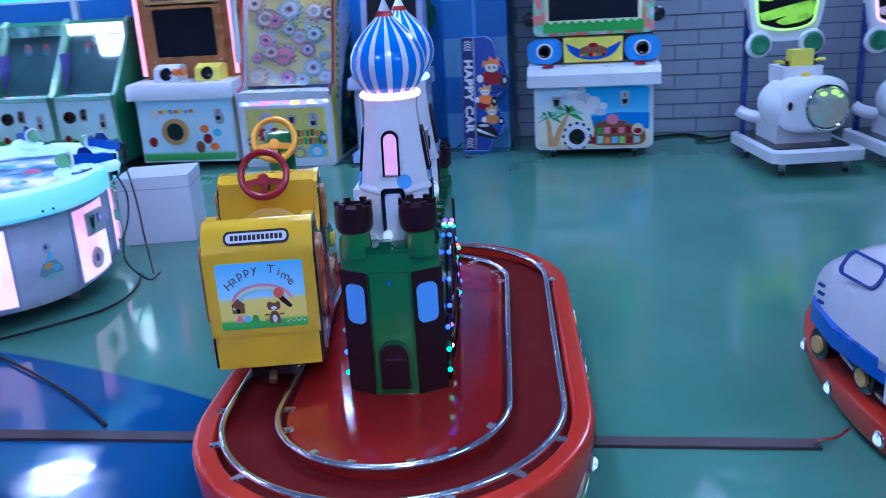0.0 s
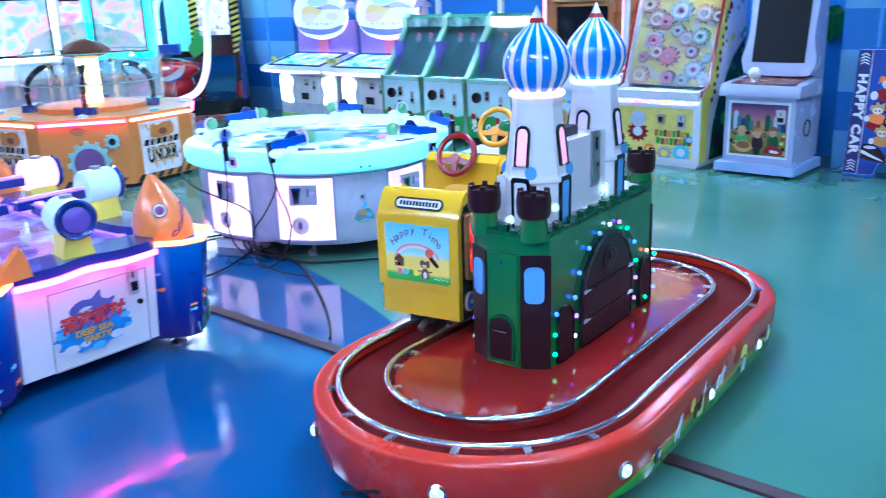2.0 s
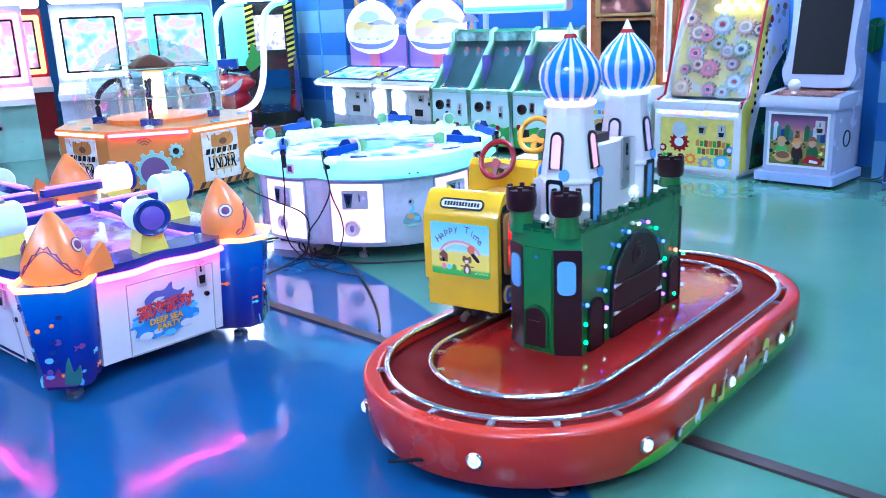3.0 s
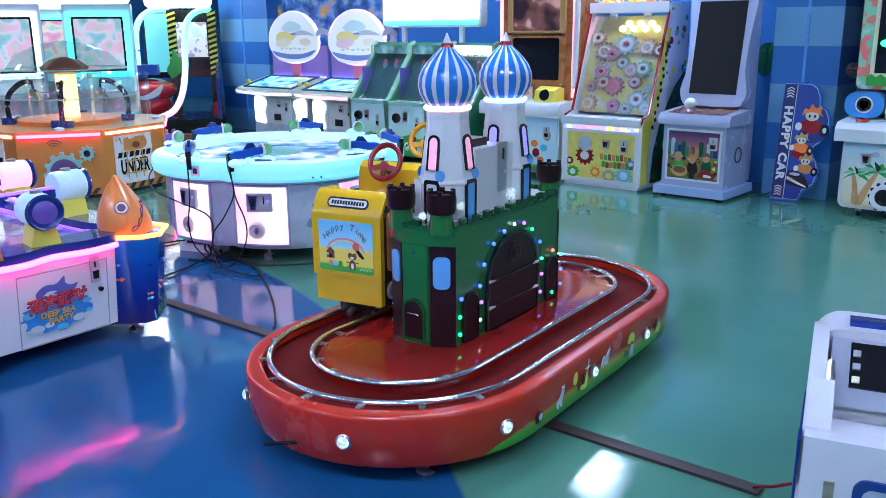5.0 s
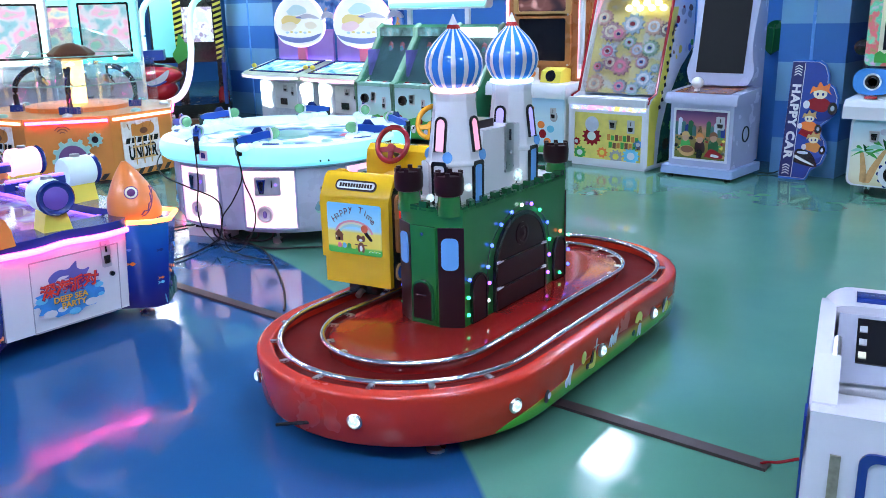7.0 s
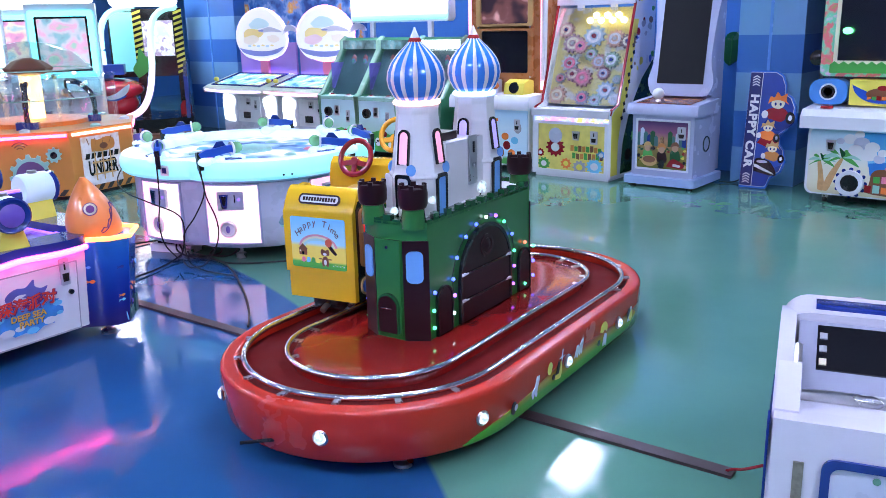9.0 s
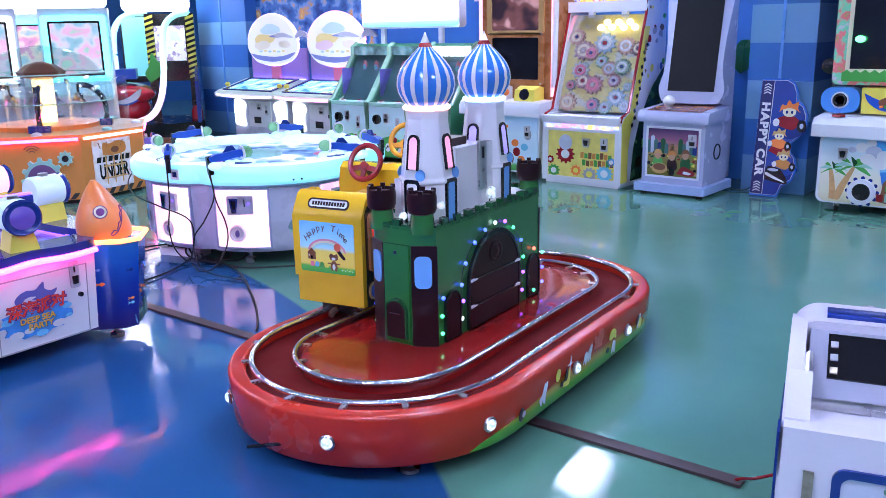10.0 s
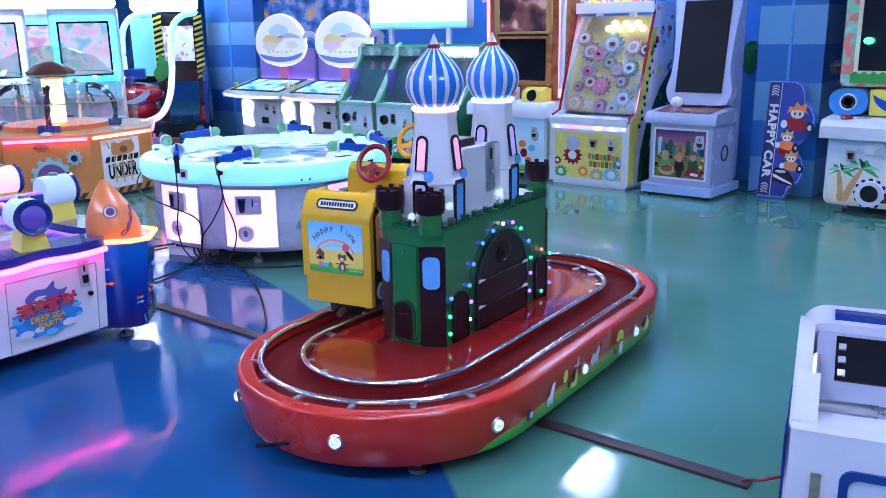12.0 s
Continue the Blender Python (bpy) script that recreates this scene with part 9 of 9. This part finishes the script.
far_cabinet(-8.40, 5.47, 58, 0.48, 2.1, WHITE2, SC1, L_CYAN, "tall white cabinet with a cyan lit screen edge")
far_cabinet(-8.86, 4.54, 64, 0.5, 2.1, GREYP, SC1, L_SIGN, "tall pale cabinet with a white lit screen edge")
far_cabinet(-9.11, 3.45, 70, 0.5, 2.1, MINT, SC2, L_PINK, "tall pale green cabinet with a pink lit screen edge")
far_cabinet(-10.96, 4.38, 72, 0.5, 2.1, CRIMSON, SC2, L_ORANGE, "tall red cabinet with an orange lit screen edge")
far_cabinet(-10.54, 2.19, 80, 0.5, 2.1, WHITE2, SC1, L_SIGN, "tall white cabinet with a bright screen")
far_cabinet(-11.13, 6.22, 60, 0.5, 2.1, WHITE2, SC2, L_CYAN, "tall white cabinet with a blue lit screen edge")
far_cabinet(-10.29, 9.25, 40, 0.5, 2.1, GREYP, SC1, L_CYAN, "tall pale cabinet with a cyan lit screen edge")
ct = thing("white_counter", -8.86, 2.28, 0, 76, "white curved counter with a pink round badge", "counter", size=(0.84, 0.84, 0.84))
part("front", prism([(-0.9, -0.3), (0.9, -0.3), (1.0, 0.0), (0.9, 0.5), (-0.9, 0.5), (-1.0, 0.0)], 0.03, 0.85, "z", 0.05, 3), WHITE, ct)
part("top", prism([(-0.98, -0.38), (0.98, -0.38), (1.08, 0.0), (0.98, 0.58), (-0.98, 0.58), (-1.08, 0.0)], 0.85, 0.9, "z", 0.015, 2), WHITE2, ct)
part("badge", ring_flat(0.13, 0.07, 0.02, 22, "y", (0.5, -0.31, 0.55)), PINK, ct)
part("top_light", box(-0.8, 0.8, -0.32, -0.3, 0.78, 0.84, 0.006), L_PINK, ct)

# ---- second ride: red base and white express train ----
R2 = thing("second_track_base", 1.765, 2.89, 0, 5, "low oval dark red fibreglass ride base with a rail", "ride base")


def ellipse(r, z, n=72):
    out = []
    for k in range(n):
        c, q = math.cos(2 * math.pi * k / n), math.sin(2 * math.pi * k / n)
        out.append(((r + 0.075) * math.copysign(abs(c) ** 0.87, c), (r + 0.36) * math.copysign(abs(q) ** 0.9, q), z))
    return out


def oval_shell(rows):
    bm = bmesh.new()
    loops = [[bm.verts.new(p) for p in ellipse(r, z)] for r, z in rows]
    for a, b in zip(loops, loops[1:]):
        for k in range(len(a)):
            bm.faces.new((a[k], a[(k + 1) % len(a)], b[(k + 1) % len(a)], b[k]))
    bm.faces.new(loops[0][::-1])
    bm.faces.new(loops[-1])
    return bm


part("body", oval_shell([(0.57, 0.02), (0.592, 0.026), (0.602, 0.04), (0.612, 0.1), (0.612, 0.118), (0.606, 0.128), (0.594, 0.133), (0.56, 0.134), (0.55, 0.13), (0.545, 0.118)]), RED, R2, "glossy red shell")
part("track_bed", oval_shell([(0.546, 0.11), (0.545, 0.121), (0.2, 0.122)]), REDP, R2, "dark red glossy deck")
for r in (0.53, 0.36):
    part("rail", rod(ellipse(r, 0.142), 0.011, 8, True), RAILM, R2, "chrome tube rail")
for y in (-0.33, 0.01, 0.36, 0.68, -0.68):
    x = -0.68 * (1 - abs(y / 0.965) ** 2.22) ** (1 / 2.3)
    skirt_lamp(R2, x, y, 0.077, math.degrees(math.atan2(math.copysign(abs(y) ** 1.3, y) / 0.965 ** 2.3, -abs(x) ** 1.3 / 0.68 ** 2.3)), ICE)
for x, y in ((-0.42, -0.5), (0.42, -0.5), (-0.42, 0.5), (0.42, 0.5)):
    part("foot", lathe([(0.035, 0.0), (0.035, 0.01), (0.02, 0.014), (0.02, 0.025)], 12), RUBBER, R2, "", pose(x, y, 0))
EXW = paint("worn_white_gelcoat", (0.6, 0.58, 0.66), 0.2, coat=0.35, vary=0.08, scale=9)
ET = thing("express_train", 1.494, 2.015, 0.265, 16, "white and navy toy express train standing on the red base", "kiddie train")
for s in (-1, 1):
    w_ = part("cab_wall", prism([(0.03, -0.1), (0.02, 0.12), (0.06, 0.21), (0.2, 0.3), (0.34, 0.36), (0.44, 0.39), (0.56, 0.37), (0.56, -0.06)], -0.02, 0.02, "x", 0.016, 4), EXW, ET, "white rounded side wall", pose(s * 0.192, 0, 0))
    part("side_stripe", prism([(0.03, 0.02), (0.02, 0.16), (0.04, 0.24), (0.09, 0.25), (0.12, 0.2), (0.5, 0.18), (0.5, 0.12), (0.12, 0.12), (0.07, 0.02)], -0.003, 0.003, "x"), NAVY, w_, "navy side stripe", pose(s * 0.024, 0, 0))
    part("grab_rail", rod([(s * -0.03, 0.14, 0.3), (s * -0.03, 0.3, 0.35)], 0.01, 8), STEEL, w_)
    part("arm_pad", bevelled(prism([(0.03, 0.18), (0.016, 0.24), (0.03, 0.285), (0.1, 0.325), (0.19, 0.345), (0.21, 0.32), (0.2, 0.18)], -0.027, 0.027, "x"), 0.018, 4), EXW, ET, "rounded white arm", pose(s * 0.178, 0, 0))
rw = part("rear_wall", box(-0.205, 0.205, -0.014, 0.05, -0.11, 0.28, 0.03, 4), EXW, ET, "white rear wall")
part("window_rim", frame_shape(rounded(-0.095, 0.12, 0.03, 0.2, 0.03), rounded(-0.075, 0.1, 0.05, 0.18, 0.022), -0.022, -0.012), NAVY, rw, "navy window rim")
part("pane", prism(rounded(-0.078, 0.103, 0.047, 0.183, 0.022), -0.017, -0.013, "y"), GREYP, rw, "frosted window pane")
part("key_lock", disc(0.009, 0.008, 14, "y", (0.02, -0.02, 0.165)), CHROME, rw, "round chrome lock")
part("latch", rod([(-0.06, -0.02, 0.018), (-0.01, -0.02, 0.018)], 0.006, 6), STEEL, rw)
part("hinge_plate", box(-0.155, -0.132, -0.02, -0.012, 0.06, 0.18, 0.003), paint("tarnished_brass", (0.3, 0.27, 0.22), 0.5, metal=0.5, vary=0.6, scale=60), rw, "tarnished hinge plate")
part("rear_seat", box(-0.17, 0.17, 0.04, 0.2, 0.2, 0.25, 0.015), EXW, ET, "white rear shelf")
part("floor_pan", box(-0.17, 0.17, 0.03, 0.54, -0.1, 0.16, 0.01), WHITE2, ET)
dp = part("dash_panel", prism([(0.21, 0.16), (0.21, 0.265), (0.42, 0.375), (0.5, 0.375), (0.5, 0.16)], -0.163, 0.163, "x", 0.006, 1), paint("silver_panel", (0.3, 0.31, 0.4), 0.35), ET, "silver dash panel")
part("dash_seam", box(-0.163, 0.163, -0.002, 0.002, 0.028, 0.032), BLACK, dp, "dark seam", pose(0, 0.21, 0.2625, -62.4, 0, 0))
pc = part("dash_screen", box(-0.118, 0.155, -0.008, 0.0, 0.072, 0.225, 0.003), BLACK, dp, "black screen panel", pose(0, 0.21, 0.2625, -62.4, 0, 0))
for k in range(3):
    part("key", box(-0.112, -0.094, -0.012, -0.007, 0.085 + 0.045 * k, 0.105 + 0.045 * k, 0.002), SAND if k == 0 else GREY, pc)
part("dash_rail", rod(sweep_curve([(-0.17, 0.195, 0.25), (-0.1, 0.19, 0.262), (0.08, 0.19, 0.262), (0.15, 0.195, 0.25)], 5), 0.016, 10), STEEL, ET, "steel hand rail")
part("front_arch", prism(rounded(-0.212, 0.212, -0.04, 0.398, 0.075, 8), 0.43, 0.6, "y", 0.03, 4), EXW, ET, "white rounded front arch")
part("arch_trim", prism([(0.46, 0.39), (0.52, 0.397), (0.57, 0.38), (0.575, 0.395), (0.52, 0.412), (0.47, 0.405)], -0.125, 0.125, "x", 0.005, 1), NAVY, ET, "navy arch trim")
nose = bmesh.new()
rowsn = []
for i in range(8):
    t = i / 7
    wv, hv, yv = 0.205 * (1 - 0.5 * t ** 2.5), 0.37 - 0.2 * t ** 1.8, 0.58 + 0.58 * t
    rowsn.append([nose.verts.new((wv * math.cos(radians(g)), yv + 0.03 * (1 - abs(math.cos(radians(g)))), 0.0 if g in (0, 180) else hv * math.sin(radians(g)) ** 0.6)) for g in (0, 12, 30, 50, 70, 90, 110, 130, 150, 168, 180)])
for r0, r1 in zip(rowsn, rowsn[1:]):
    for k in range(10):
        nose.faces.new((r0[k], r0[k + 1], r1[k + 1], r1[k]))
nose.faces.new(rowsn[-1])
nose.faces.new(rowsn[0])
part("nose", nose, EXW, ET, "long white nose")
part("skirt", prism([(-0.212, 0.56), (0.212, 0.56), (0.212, 0.85), (0.155, 1.08), (0.08, 1.18), (-0.08, 1.18), (-0.155, 1.08), (-0.212, 0.85)], -0.005, 0.06, "z", 0.012, 2), ROYAL, ET, "royal blue nose skirt")
part("buffer", ball(0.06, (0, 1.19, 0.0), (1.6, 0.7, 0.6), 14, 8), YELLOW, ET, "yellow buffer")
for s in (-1, 1):
    part("nose_window", frame_shape(rounded(0.7, 0.9, -0.045, 0.045, 0.03), rounded(0.71, 0.89, -0.035, 0.035, 0.025), -0.004, 0.004, "x"), NAVY, ET, "navy window outline", pose(s * 0.158, 0, 0.27, 0, s * -33, 0))
    for k in range(3):
        part("vent", box(-0.004, 0.004, 0.0, 0.03, 0.12, 0.13), NAVY, ET, "", pose(s * 0.19, 0.95 + 0.0 * k, 0.03 * k - 0.02))
for s in (-1, 1):
    for y_ in (0.72, 0.98):
        wl = part("wheel", disc(0.055, 0.05, 20, "x", (0, 0, 0), 0.006), BLACK, ET, "dark wheel", pose(s * 0.15, y_, -0.058))
        part("hub", disc(0.03, 0.012, 16, "x", (s * 0.03, 0, 0)), BEIGE, wl, "brass coloured hub")
tl = thing("ride_lead", 0, 0, 0, 0, "thin red lead from the cable cover to the ride base", "lead")
part("wire", rod(sweep_curve([(0.975, 2.585, 0.012), (1.0, 2.575, 0.03), (1.04, 2.56, 0.05), (1.085, 2.6, 0.06)], 6), 0.005, 6), CRIMSON, tl)

# ---- painted bricks of the wall behind the rides ----
BW, BHT = 0.4, 0.13
first = None
rb_ = random.Random(3)
for row in range(17):
    x = -0.34 - (BW / 2 if row % 2 else 0)
    while x < 4.4:
        x0, x1 = max(x, -0.36), x + BW - 0.014
        if x1 - x0 > 0.05:
            whole = x0 == x
            if first is None and whole:
                first = part("brick", box(0, BW - 0.014, -0.022, 0.0, 0, BHT - 0.014, 0.006, 1), BRICKM, brick_wall, "", pose(x0, YB - 0.0005, 0.004 + row * BHT))
            elif whole:
                share("brick", first, brick_wall, pose(x0, YB - 0.0005 + rb_.uniform(0, 0.004), 0.004 + row * BHT))
            else:
                part("brick", box(0, x1 - x0, -0.022, 0.0, 0, BHT - 0.014, 0.006, 1), BRICKM, brick_wall, "", pose(x0, YB - 0.0005, 0.004 + row * BHT))
        x += BW
